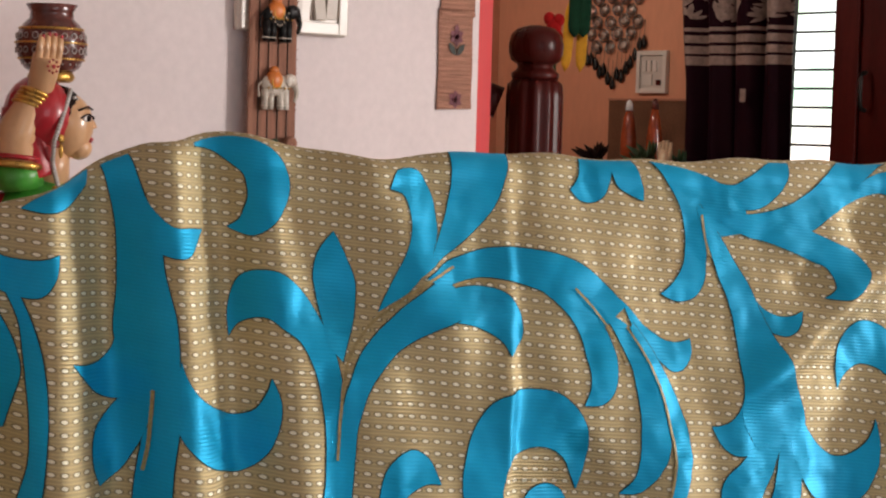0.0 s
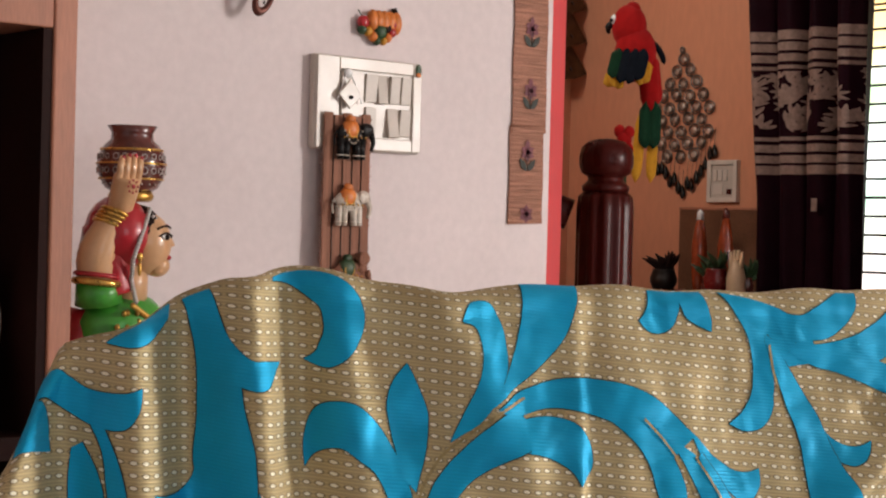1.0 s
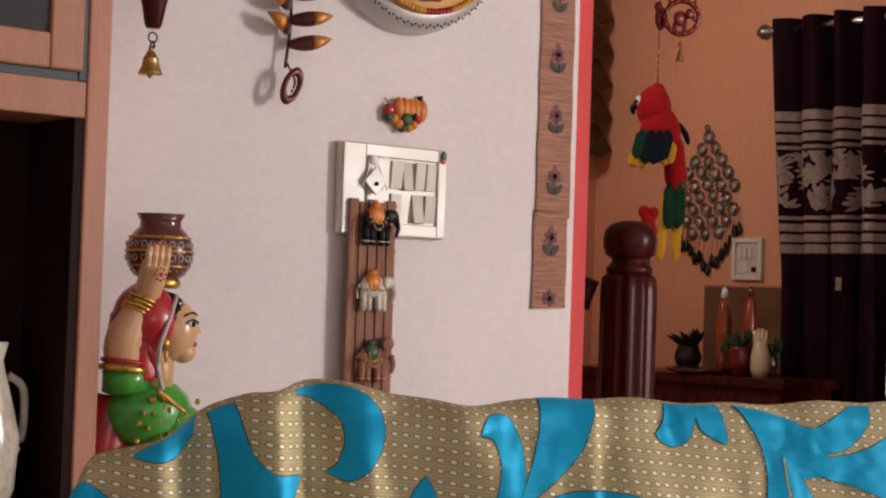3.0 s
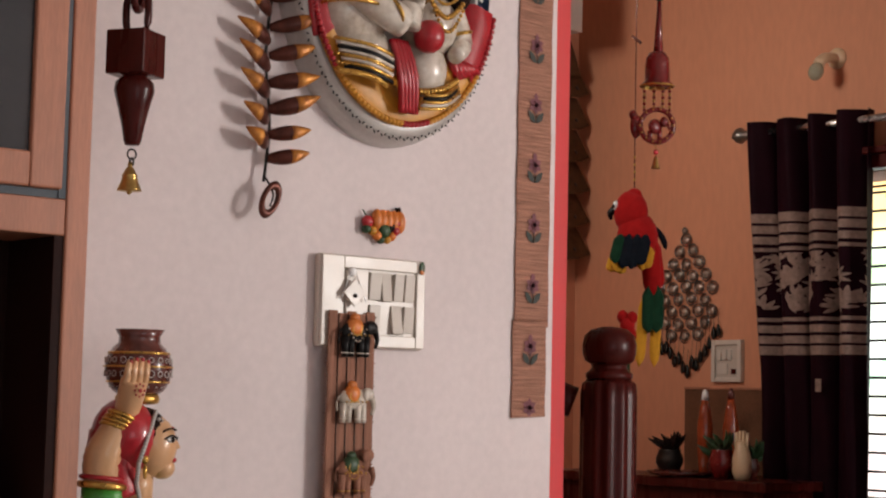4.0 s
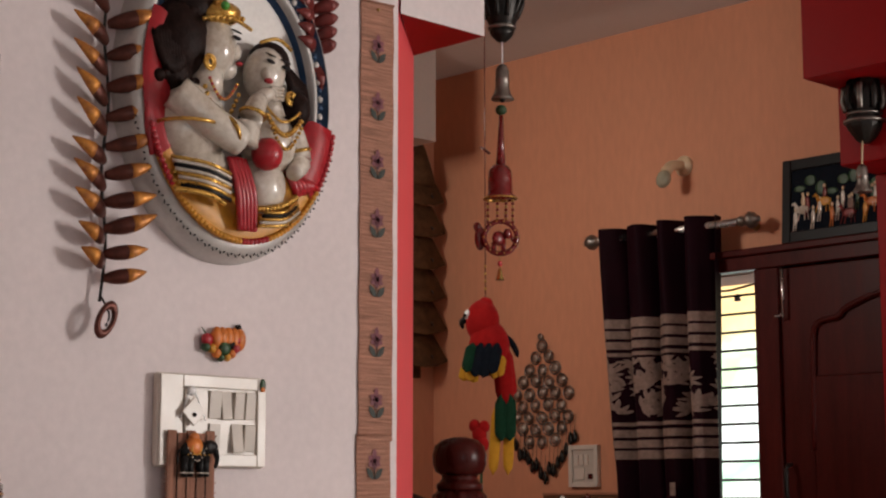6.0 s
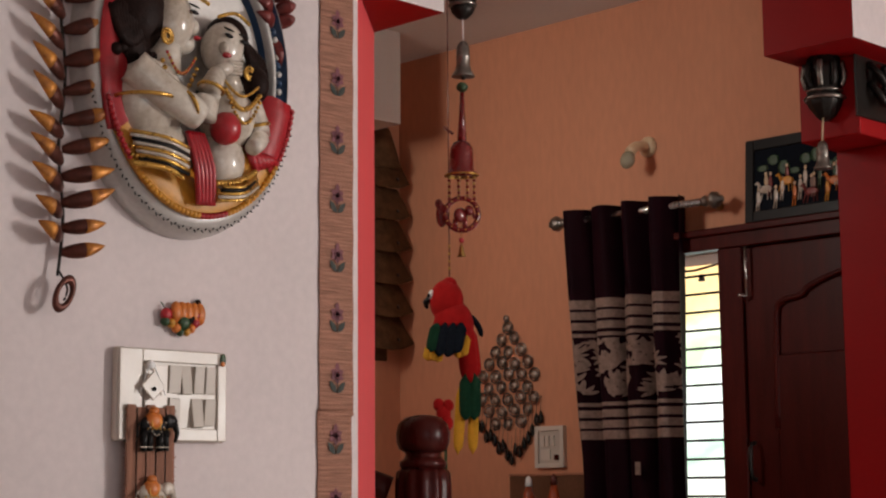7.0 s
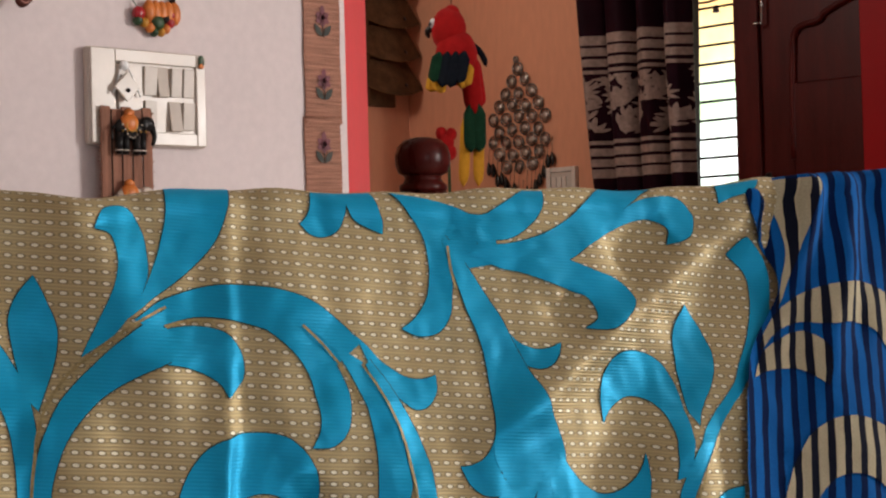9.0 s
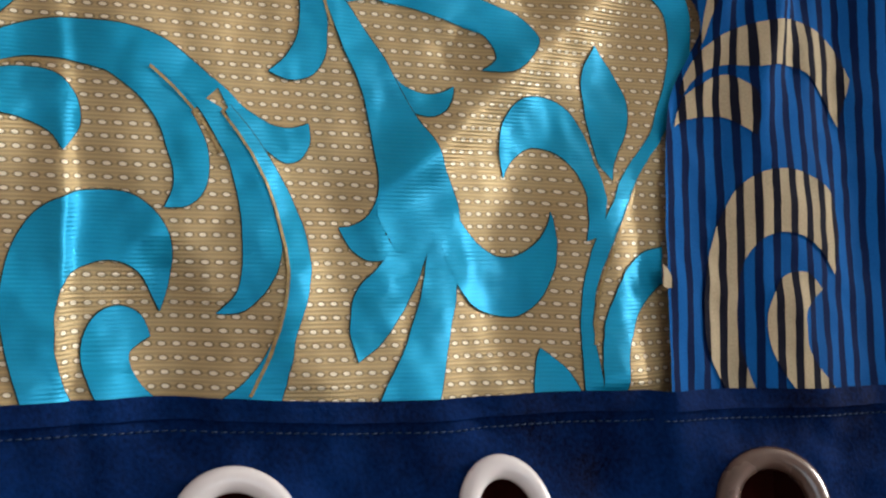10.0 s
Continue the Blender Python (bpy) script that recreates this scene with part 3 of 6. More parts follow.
motif("leaf", (0.087, 1.045, 0.0173, -0.0116), (0.096, 1.034, 0.0142, -0.0131), (0.103, 1.021, 0.0119, -0.0135), (0.108, 1.007, 0.0108, -0.0129), (0.111, 0.993, 0.0094, -0.0124), (0.112, 0.978, 0.0089, -0.0115), (0.109, 0.964, 0.0072, -0.0103), (0.104, 0.951, 0.0042, -0.0082), (0.096, 0.939, 0.0009, -0.0048), (0.084, 0.934, 0.0000, 0.0000))
motif("leaf", (0.108, 1.033, 0.0017, 0.0015), (0.115, 1.017, 0.0040, 0.0027), (0.122, 1.000, 0.0043, 0.0031), (0.127, 0.984, 0.0052, 0.0036), (0.129, 0.966, 0.0068, 0.0040), (0.127, 0.949, 0.0078, 0.0042), (0.121, 0.932, 0.0079, 0.0044), (0.111, 0.917, 0.0085, 0.0043), (0.101, 0.903, 0.0116, 0.0021), (0.090, 0.891, 0.0162, -0.0014))
motif("leaf", (0.107, 1.037, -0.0040, 0.0119), (0.114, 1.030, -0.0041, 0.0120), (0.121, 1.022, -0.0043, 0.0121), (0.129, 1.016, -0.0046, 0.0119), (0.138, 1.014, -0.0052, 0.0088), (0.147, 1.017, -0.0039, 0.0042), (0.153, 1.023, 0.0000, 0.0000))
motif("leaf", (-0.049, 1.048, -0.0086, -0.0055), (-0.042, 1.058, -0.0106, -0.0062), (-0.035, 1.068, -0.0125, -0.0069), (-0.029, 1.079, -0.0135, -0.0082), (-0.026, 1.091, -0.0118, -0.0104), (-0.025, 1.103, -0.0090, -0.0124), (-0.028, 1.114, -0.0046, -0.0129), (-0.036, 1.119, 0.0009, -0.0075), (-0.044, 1.115, 0.0000, 0.0000))
motif("leaf", (-0.027, 1.070, 0.0074, 0.0083), (-0.016, 1.080, 0.0023, 0.0081), (-0.005, 1.090, -0.0034, 0.0081), (0.005, 1.101, -0.0093, 0.0079), (0.014, 1.114, -0.0144, 0.0066), (0.019, 1.128, -0.0180, 0.0038), (0.022, 1.143, -0.0197, 0.0001))
motif("leaf", (-0.005, 0.901, -0.0134, 0.0023), (-0.008, 0.913, -0.0126, 0.0057), (-0.010, 0.926, -0.0115, 0.0091), (-0.010, 0.939, -0.0104, 0.0123), (-0.007, 0.951, -0.0088, 0.0152), (-0.002, 0.962, -0.0059, 0.0174), (0.006, 0.972, -0.0022, 0.0184), (0.017, 0.978, 0.0017, 0.0181), (0.030, 0.980, 0.0052, 0.0169), (0.042, 0.979, 0.0082, 0.0148), (0.052, 0.972, 0.0089, 0.0108), (0.058, 0.961, 0.0077, 0.0064), (0.059, 0.949, 0.0048, 0.0028), (0.058, 0.937, 0.0000, 0.0000))
motif("leaf", (0.037, 0.895, -0.0177, 0.0026), (0.033, 0.903, -0.0169, 0.0058), (0.030, 0.911, -0.0153, 0.0091), (0.030, 0.919, -0.0116, 0.0120), (0.033, 0.927, -0.0061, 0.0129), (0.039, 0.931, -0.0009, 0.0109), (0.047, 0.930, 0.0013, 0.0065), (0.052, 0.926, 0.0000, 0.0000))
motif("leaf", (-0.073, 0.909, -0.0071, 0.0006), (-0.071, 0.920, -0.0063, 0.0033), (-0.069, 0.931, -0.0055, 0.0059), (-0.066, 0.942, -0.0044, 0.0085), (-0.061, 0.951, -0.0024, 0.0104), (-0.051, 0.956, 0.0005, 0.0107), (-0.042, 0.954, 0.0021, 0.0063), (-0.035, 0.947, 0.0000, 0.0000))
motif("leaf", (0.105, 1.138, -0.0108, 0.0001), (0.104, 1.132, -0.0108, 0.0027), (0.102, 1.125, -0.0100, 0.0051), (0.099, 1.119, -0.0081, 0.0070), (0.094, 1.115, -0.0050, 0.0070), (0.088, 1.114, -0.0018, 0.0048), (0.083, 1.116, 0.0000, 0.0000))
motif("leaf", (0.122, 1.138, -0.0101, 0.0001), (0.124, 1.130, -0.0099, -0.0014), (0.127, 1.121, -0.0087, -0.0024), (0.132, 1.115, -0.0053, -0.0019), (0.136, 1.109, 0.0000, 0.0000))
motif("leaf", (0.162, 1.119, -0.0118, 0.0112), (0.166, 1.107, -0.0091, 0.0120), (0.169, 1.094, -0.0068, 0.0123), (0.168, 1.081, -0.0053, 0.0121), (0.165, 1.069, -0.0045, 0.0116), (0.158, 1.058, -0.0024, 0.0099), (0.147, 1.052, -0.0005, 0.0058), (0.136, 1.051, 0.0000, 0.0000))
motif("leaf", (0.176, 1.106, -0.0018, -0.0017), (0.183, 1.085, -0.0054, -0.0027), (0.190, 1.064, -0.0084, -0.0034), (0.197, 1.043, -0.0102, -0.0037), (0.200, 1.022, -0.0130, -0.0039), (0.201, 1.000, -0.0182, -0.0037), (0.202, 0.979, -0.0240, -0.0039), (0.206, 0.958, -0.0207, -0.0029))
motif("leaf", (0.204, 1.043, -0.0023, 0.0133), (0.210, 1.037, -0.0033, 0.0111), (0.217, 1.032, -0.0042, 0.0083), (0.226, 1.031, -0.0037, 0.0048), (0.234, 1.034, -0.0022, 0.0019), (0.241, 1.039, 0.0000, 0.0000))
motif("leaf", (0.189, 0.974, -0.0077, 0.0163), (0.183, 0.969, -0.0043, 0.0145), (0.176, 0.965, -0.0010, 0.0123), (0.168, 0.963, 0.0013, 0.0097), (0.161, 0.965, 0.0015, 0.0052), (0.156, 0.970, 0.0000, 0.0000))
motif("leaf", (0.198, 0.963, -0.0085, 0.0038), (0.190, 0.953, -0.0092, 0.0044), (0.181, 0.943, -0.0101, 0.0055), (0.172, 0.935, -0.0107, 0.0065), (0.163, 0.925, -0.0094, 0.0055), (0.156, 0.915, -0.0063, 0.0036), (0.150, 0.905, 0.0000, 0.0000))
motif("leaf", (0.216, 0.964, -0.0096, 0.0001), (0.210, 0.947, -0.0101, -0.0002), (0.202, 0.929, -0.0113, -0.0001), (0.193, 0.913, -0.0127, 0.0002), (0.183, 0.897, -0.0147, 0.0011), (0.173, 0.881, -0.0167, 0.0019))
motif("leaf", (0.215, 0.968, 0.0030, 0.0124), (0.220, 0.956, 0.0046, 0.0156), (0.227, 0.944, 0.0041, 0.0179), (0.238, 0.936, 0.0006, 0.0173), (0.251, 0.932, -0.0023, 0.0154), (0.264, 0.936, -0.0034, 0.0107), (0.274, 0.945, -0.0030, 0.0067), (0.281, 0.956, -0.0017, 0.0031), (0.285, 0.969, 0.0000, 0.0000))
motif("leaf", (0.157, 1.135, -0.0116, 0.0026), (0.169, 1.126, -0.0155, -0.0009), (0.181, 1.115, -0.0191, -0.0037), (0.190, 1.103, -0.0204, -0.0040), (0.193, 1.087, -0.0160, -0.0021))
motif("leaf", (0.186, 1.115, -0.0043, 0.0113), (0.200, 1.113, -0.0064, 0.0091), (0.214, 1.113, -0.0084, 0.0076), (0.226, 1.119, -0.0098, 0.0064), (0.237, 1.127, -0.0104, 0.0041), (0.245, 1.138, -0.0075, -0.0000))
motif("leaf", (0.203, 1.095, -0.0060, 0.0069), (0.224, 1.095, -0.0088, 0.0066), (0.245, 1.097, -0.0117, 0.0074), (0.264, 1.105, -0.0135, 0.0048), (0.282, 1.116, -0.0149, 0.0016), (0.300, 1.128, -0.0175, 0.0005), (0.317, 1.140, -0.0203, -0.0004))
motif("leaf", (0.206, 1.100, 0.0167, 0.0019), (0.218, 1.095, 0.0188, 0.0032), (0.231, 1.090, 0.0205, 0.0037), (0.244, 1.086, 0.0215, 0.0023), (0.257, 1.081, 0.0226, 0.0014), (0.269, 1.076, 0.0237, 0.0007), (0.278, 1.067, 0.0206, -0.0035), (0.278, 1.059, 0.0104, -0.0063), (0.273, 1.050, 0.0025, -0.0037), (0.260, 1.047, 0.0000, 0.0000))
motif("leaf", (0.270, 1.100, 0.0037, 0.0052), (0.283, 1.106, 0.0060, 0.0065), (0.296, 1.112, 0.0084, 0.0079), (0.309, 1.118, 0.0106, 0.0095), (0.322, 1.122, 0.0134, 0.0095), (0.336, 1.123, 0.0161, 0.0075), (0.347, 1.117, 0.0158, 0.0014), (0.348, 1.107, 0.0074, -0.0023), (0.339, 1.099, 0.0000, 0.0000))
motif("leaf", (0.403, 1.144, -0.0168, -0.0018), (0.399, 1.138, -0.0142, 0.0005), (0.394, 1.134, -0.0099, 0.0007), (0.388, 1.130, -0.0049, -0.0002), (0.383, 1.126, 0.0000, 0.0000))
motif("leaf", (0.302, 0.954, 0.0044, 0.0014), (0.307, 0.967, 0.0062, 0.0044), (0.311, 0.980, 0.0078, 0.0076), (0.313, 0.994, 0.0074, 0.0110), (0.310, 1.007, 0.0052, 0.0141), (0.300, 1.015, 0.0014, 0.0150), (0.286, 1.017, -0.0022, 0.0138), (0.275, 1.011, -0.0040, 0.0099), (0.267, 1.000, -0.0029, 0.0047), (0.264, 0.988, 0.0000, 0.0000))
motif("leaf", (0.323, 0.987, -0.0011, 0.0033), (0.329, 1.001, -0.0057, 0.0037), (0.335, 1.015, -0.0106, 0.0041), (0.340, 1.030, -0.0131, 0.0036), (0.342, 1.046, -0.0091, 0.0017), (0.342, 1.059, 0.0000, 0.0000))
motif("leaf", (0.280, 0.876, -0.0043, 0.0002), (0.283, 0.900, -0.0038, -0.0015), (0.290, 0.922, -0.0045, -0.0030), (0.301, 0.943, -0.0068, -0.0037), (0.315, 0.962, -0.0094, -0.0039), (0.331, 0.979, -0.0112, -0.0044), (0.349, 0.995, -0.0122, -0.0058), (0.367, 1.010, -0.0131, -0.0072), (0.383, 1.028, -0.0140, -0.0087), (0.396, 1.047, -0.0139, -0.0107), (0.404, 1.069, -0.0105, -0.0136), (0.400, 1.090, -0.0015, -0.0129), (0.384, 1.092, 0.0000, 0.0000))
motif("leaf", (0.291, 0.875, -0.0070, 0.0007), (0.294, 0.889, -0.0063, 0.0031), (0.300, 0.903, -0.0056, 0.0055), (0.308, 0.914, -0.0046, 0.0078), (0.318, 0.925, -0.0033, 0.0101), (0.330, 0.932, -0.0010, 0.0109), (0.344, 0.936, 0.0020, 0.0098))
motif("leaf", (0.261, 0.876, -0.0137, 0.0013), (0.261, 0.883, -0.0115, 0.0006), (0.261, 0.889, -0.0086, 0.0000), (0.260, 0.895, -0.0044, 0.0003), (0.259, 0.900, 0.0000, 0.0000))
motif("leaf", (-0.207, 1.131, -0.0068, -0.0035), (-0.202, 1.107, -0.0072, -0.0035), (-0.199, 1.083, -0.0095, -0.0038), (-0.199, 1.059, -0.0113, -0.0037), (-0.199, 1.036, -0.0142, -0.0035), (-0.197, 1.012, -0.0120, -0.0028), (-0.195, 0.989, -0.0084, -0.0022), (-0.199, 0.965, -0.0079, -0.0022), (-0.203, 0.941, -0.0086, -0.0020))
motif("leaf", (-0.194, 1.095, -0.0014, 0.0165), (-0.187, 1.088, -0.0038, 0.0128), (-0.178, 1.084, -0.0047, 0.0084), (-0.169, 1.087, -0.0028, 0.0043), (-0.160, 1.090, 0.0000, 0.0000))
motif("leaf", (-0.207, 1.017, -0.0044, 0.0161), (-0.215, 1.010, -0.0007, 0.0134), (-0.225, 1.009, 0.0014, 0.0083), (-0.234, 1.013, 0.0010, 0.0036), (-0.243, 1.019, 0.0000, 0.0000))
motif("leaf", (-0.203, 1.002, -0.0052, -0.0009), (-0.210, 0.989, -0.0094, 0.0020), (-0.218, 0.977, -0.0116, 0.0041), (-0.224, 0.963, -0.0085, 0.0036), (-0.229, 0.953, 0.0000, 0.0000))
motif("leaf", (-0.187, 1.006, 0.0030, 0.0135), (-0.184, 0.994, 0.0027, 0.0160), (-0.176, 0.984, 0.0003, 0.0172), (-0.165, 0.977, -0.0023, 0.0175), (-0.153, 0.973, -0.0051, 0.0167), (-0.142, 0.975, -0.0065, 0.0112), (-0.133, 0.983, -0.0052, 0.0058), (-0.128, 0.995, -0.0036, 0.0023), (-0.128, 1.007, 0.0000, 0.0000))
motif("leaf", (-0.161, 1.140, 0.0001, 0.0013), (-0.151, 1.141, 0.0030, 0.0033), (-0.141, 1.141, 0.0060, 0.0052), (-0.132, 1.138, 0.0091, 0.0057), (-0.124, 1.132, 0.0116, 0.0044), (-0.118, 1.124, 0.0128, 0.0017), (-0.117, 1.114, 0.0127, -0.0012), (-0.120, 1.105, 0.0102, -0.0033), (-0.126, 1.097, 0.0067, -0.0046), (-0.133, 1.091, 0.0028, -0.0044), (-0.142, 1.091, 0.0000, 0.0000))
motif("leaf", (-0.223, 1.121, 0.0014, 0.0061), (-0.233, 1.115, -0.0002, 0.0076), (-0.244, 1.109, -0.0012, 0.0079), (-0.255, 1.105, -0.0009, 0.0055), (-0.265, 1.102, 0.0000, 0.0000))
motif("leaf", (-0.302, 1.083, 0.0041, 0.0073), (-0.292, 1.077, 0.0025, 0.0085), (-0.283, 1.071, 0.0008, 0.0096), (-0.273, 1.065, -0.0012, 0.0102), (-0.262, 1.064, -0.0033, 0.0097), (-0.253, 1.069, -0.0031, 0.0052), (-0.247, 1.077, 0.0000, 0.0000))
motif("leaf", (-0.273, 1.061, -0.0026, -0.0010), (-0.267, 1.044, -0.0025, -0.0010), (-0.264, 1.026, -0.0039, -0.0013), (-0.263, 1.007, -0.0044, -0.0014), (-0.263, 0.988, -0.0042, -0.0014), (-0.265, 0.970, -0.0040, -0.0015), (-0.269, 0.951, -0.0053, -0.0013))
motif("leaf", (-0.281, 1.044, -0.0028, -0.0017), (-0.279, 1.029, -0.0071, -0.0019), (-0.278, 1.014, -0.0086, -0.0015), (-0.280, 0.999, -0.0063, -0.0012), (-0.282, 0.984, -0.0034, -0.0011))
motif("leaf", (-0.307, 1.076, -0.0029, 0.0005), (-0.306, 1.068, -0.0064, 0.0005), (-0.306, 1.060, -0.0090, 0.0010), (-0.307, 1.051, -0.0104, 0.0016), (-0.308, 1.043, -0.0117, 0.0022))
motif("scroll", (0.386, 1.029, -0.0007, 0.0013), (0.401, 1.044, -0.0006, 0.0039), (0.419, 1.053, -0.0003, 0.0080), (0.440, 1.056, 0.0009, 0.0121), (0.461, 1.058, 0.0028, 0.0136), (0.482, 1.054, 0.0051, 0.0150), (0.496, 1.040, 0.0089, 0.0162), (0.502, 1.019, 0.0087, 0.0142))
motif("scroll", (0.380, 1.019, 0.0063, 0.0080), (0.391, 1.024, 0.0079, 0.0097), (0.402, 1.027, 0.0096, 0.0115), (0.413, 1.027, 0.0116, 0.0115), (0.422, 1.022, 0.0114, 0.0075), (0.425, 1.013, 0.0067, 0.0028), (0.426, 1.004, 0.0000, 0.0000))
motif("scroll", (0.372, 0.866, -0.0093, 0.0009), (0.368, 0.886, -0.0109, 0.0054), (0.371, 0.905, -0.0083, 0.0098), (0.378, 0.924, -0.0049, 0.0136), (0.388, 0.941, -0.0010, 0.0169), (0.401, 0.956, 0.0036, 0.0191), (0.419, 0.965, 0.0089, 0.0191), (0.438, 0.965, 0.0137, 0.0161), (0.455, 0.956, 0.0160, 0.0107), (0.459, 0.939, 0.0088, 0.0037), (0.456, 0.922, 0.0000, 0.0000))
motif("scroll", (0.420, 0.862, -0.0155, 0.0020), (0.414, 0.872, -0.0154, 0.0046), (0.410, 0.883, -0.0135, 0.0076), (0.410, 0.895, -0.0101, 0.0097), (0.415, 0.906, -0.0068, 0.0109), (0.422, 0.915, -0.0030, 0.0103), (0.434, 0.918, 0.0002, 0.0074), (0.443, 0.915, 0.0000, 0.0000))
motif("scroll", (0.336, 0.933, 0.0018, 0.0055), (0.338, 0.931, 0.0022, 0.0050), (0.340, 0.929, 0.0020, 0.0039), (0.342, 0.927, 0.0011, 0.0021), (0.343, 0.925, 0.0000, 0.0000))
motif("scroll", (0.530, 1.108, -0.0073, 0.0012), (0.534, 1.118, -0.0071, 0.0011), (0.539, 1.128, -0.0067, 0.0009), (0.545, 1.137, -0.0061, 0.0005), (0.551, 1.146, -0.0056, 0.0002))
motif("scroll", (0.442, 1.145, -0.0220, 0.0002), (0.439, 1.122, -0.0101, 0.0009), (0.431, 1.099, -0.0042, 0.0007), (0.419, 1.076, -0.0015, 0.0010), (0.406, 1.054, 0.0004, 0.0018))
motif("vein", (-0.095, 0.962, -0.0008, 0.0001), (-0.091, 0.986, -0.0008, 0.0002), (-0.085, 1.010, -0.0007, 0.0003), (-0.070, 1.030, -0.0006, 0.0006), (-0.051, 1.045, -0.0005, 0.0006), (-0.031, 1.059, -0.0004, 0.0007), (-0.008, 1.069, -0.0003, 0.0007))
motif("vein", (0.104, 1.032, 0.0007, 0.0003), (0.114, 1.010, 0.0007, 0.0003), (0.121, 0.986, 0.0008, 0.0001), (0.122, 0.961, 0.0008, -0.0001), (0.117, 0.937, 0.0008, -0.0003), (0.106, 0.915, 0.0007, -0.0004), (0.092, 0.895, 0.0007, -0.0004))
motif("vein", (0.070, 1.056, 0.0006, 0.0006), (0.082, 1.043, 0.0006, 0.0005), (0.092, 1.027, 0.0007, 0.0004), (0.098, 1.011, 0.0007, 0.0003))
motif("vein", (0.177, 1.101, 0.0008, -0.0001), (0.176, 1.092, 0.0008, -0.0000), (0.176, 1.083, 0.0008, 0.0000), (0.177, 1.074, 0.0008, 0.0000))
motif("vein", (0.286, 0.900, -0.0007, 0.0003), (0.298, 0.929, -0.0007, 0.0004), (0.316, 0.955, -0.0006, 0.0005), (0.337, 0.978, -0.0006, 0.0005))
motif("vein", (-0.198, 1.003, 0.0008, -0.0001), (-0.200, 0.989, 0.0008, -0.0001), (-0.202, 0.974, 0.0008, -0.0001), (-0.205, 0.960, 0.0008, -0.0001))
motif("vein", (-0.011, 1.058, -0.0002, 0.0008), (-0.001, 1.060, -0.0001, 0.0008), (0.008, 1.061, -0.0000, 0.0008), (0.018, 1.060, 0.0001, 0.0008))


# velvet heading band with rings
RINGS = ((0.070, 0.8375, 1.0, "whiteplastic", "white plastic eyelet ring"), (0.209, 0.8255, 0.80, "whiteplastic", "white plastic eyelet ring"), (0.367, 0.8095, 1.12, "brownplastic", "brown plastic eyelet ring"))


def band_fold(u, z):
    seam = seam_at(u)
    near_seam = math.exp(-max(0.0, seam - z) / 0.045)
    h = 0.007 + max(fold(u, seam), stripe_fold(u, seam) if u > 0.31 else -1) * near_seam
    h += (1 - near_seam) * 0.008 * math.cos((u - 0.05) * 2 * math.pi / 0.15) + 0.003 * noise.noise((u * 18, z * 24, 9)) + 0.0018 * noise.noise((u * 60, z * 70, 3))
    return h + 0.0016 * math.exp(-((z - seam + 0.004) / 0.0025) ** 2)


def in_ring(u, v):
    return any(((u - a) / q) ** 2 + (1.085 * (v - c)) ** 2 < 0.0255 ** 2 for a, c, q, *_ in RINGS)


heading = thing("velvet_heading", "navy velvet curtain heading with eyelet rings, stitched below the brocade", "curtain heading", (-0.85, -1.5, 0.75))
cloth_sheet("velvet_band", "velvet", heading, span(-0.46, 0.80, 300), lambda u: [0.72 + (seam_at(u) + 0.004 - 0.72) * k / 50 for k in range(51)], shape=band_fold, skip=in_ring)
cloth_sheet("hem_fold", "velvet", heading, span(-0.46, 0.80, 200), lambda u: [seam_at(u) - 0.004 + 0.010 * k / 4 for k in range(5)], 0.0022, shape=band_fold)
for n in range(150):
    u = -0.05 + n * 0.0044
    p, q = (cloth_at(u + s, seam_at(u) - 0.0095, 0.0008, shape=band_fold) for s in (0.0, 0.0028))
    Build("navy").tube([p, q], 0.00035, 4).done("stitch", heading)
rise, outward = (Vector((0, 0, 1)) - N * LEAN).normalized(), (N + Vector((0, 0, LEAN))).normalized()
face = Matrix((D, rise, outward)).transposed().to_4x4()
for a, c, q, mat, label in RINGS:
    b = Build(mat)
    b.ring(cloth_at(a, c, 0.002, shape=band_fold), 0.0265, 0.0065, face @ Matrix.Diagonal((q, 1, 1, 1)), 48, 12, 0.75)
    b.done("eyelet_ring", heading, label)

sofa = thing("sofa", "high-backed brown sofa hidden under draped curtains", "sofa", (-0.7, -1.5, 0))
turn = Matrix.Translation(O) @ Matrix(((D.x, -N.x, 0), (D.y, -N.y, 0), (0, 0, 1))).to_4x4()
slant = turn @ Matrix(((1, 0, 0, 0), (0, 1, LEAN, -LEAN * 1.03), (0, 0, 1, 0), (0, 0, 0, 1)))
Build("darkwood").box(-0.27, 0.84, 0.034, 0.075, 0.30, 1.09, 0.006, slant).done("backrest", sofa)
Build("darkwood").box(-0.27, 0.84, -0.80, -0.26, 0.27, 0.42, 0.02, turn).done("seat", sofa)
for lu in (-0.26, 0.79):
    for ld in (-0.78, -0.32):
        Build("darkwood").box(lu, lu + 0.04, ld, ld + 0.04, 0, 0.28, 0.004, turn).done("leg", sofa)


# ---- things on the white wall ----
def rot(rx=0, ry=0, rz=0):
    return Euler([radians(a) for a in (rx, ry, rz)]).to_matrix().to_4x4()


def at(x, y, z, m=None):
    return Matrix.Translation((x, y, z)) @ (m or Matrix())


# switchboard
board = thing("switch_board", "ivory twelve-module switch board with rocker switches on the white wall", "switch board", (0, 0, 1.3))
Build("plastic").box(0, 0.217, -0.016, 0.0, 1.30, 1.45, 0.004).done("back_box", board)
b = Build("plastic")
for x0, x1, z0, z1 in ((0.002, 0.046, 1.302, 1.448), (0.197, 0.215, 1.302, 1.448), (0.046, 0.197, 1.428, 1.448), (0.046, 0.197, 1.302, 1.322)):
    b.box(x0, x1, -0.021, -0.016, z0, z1, 0.0016)
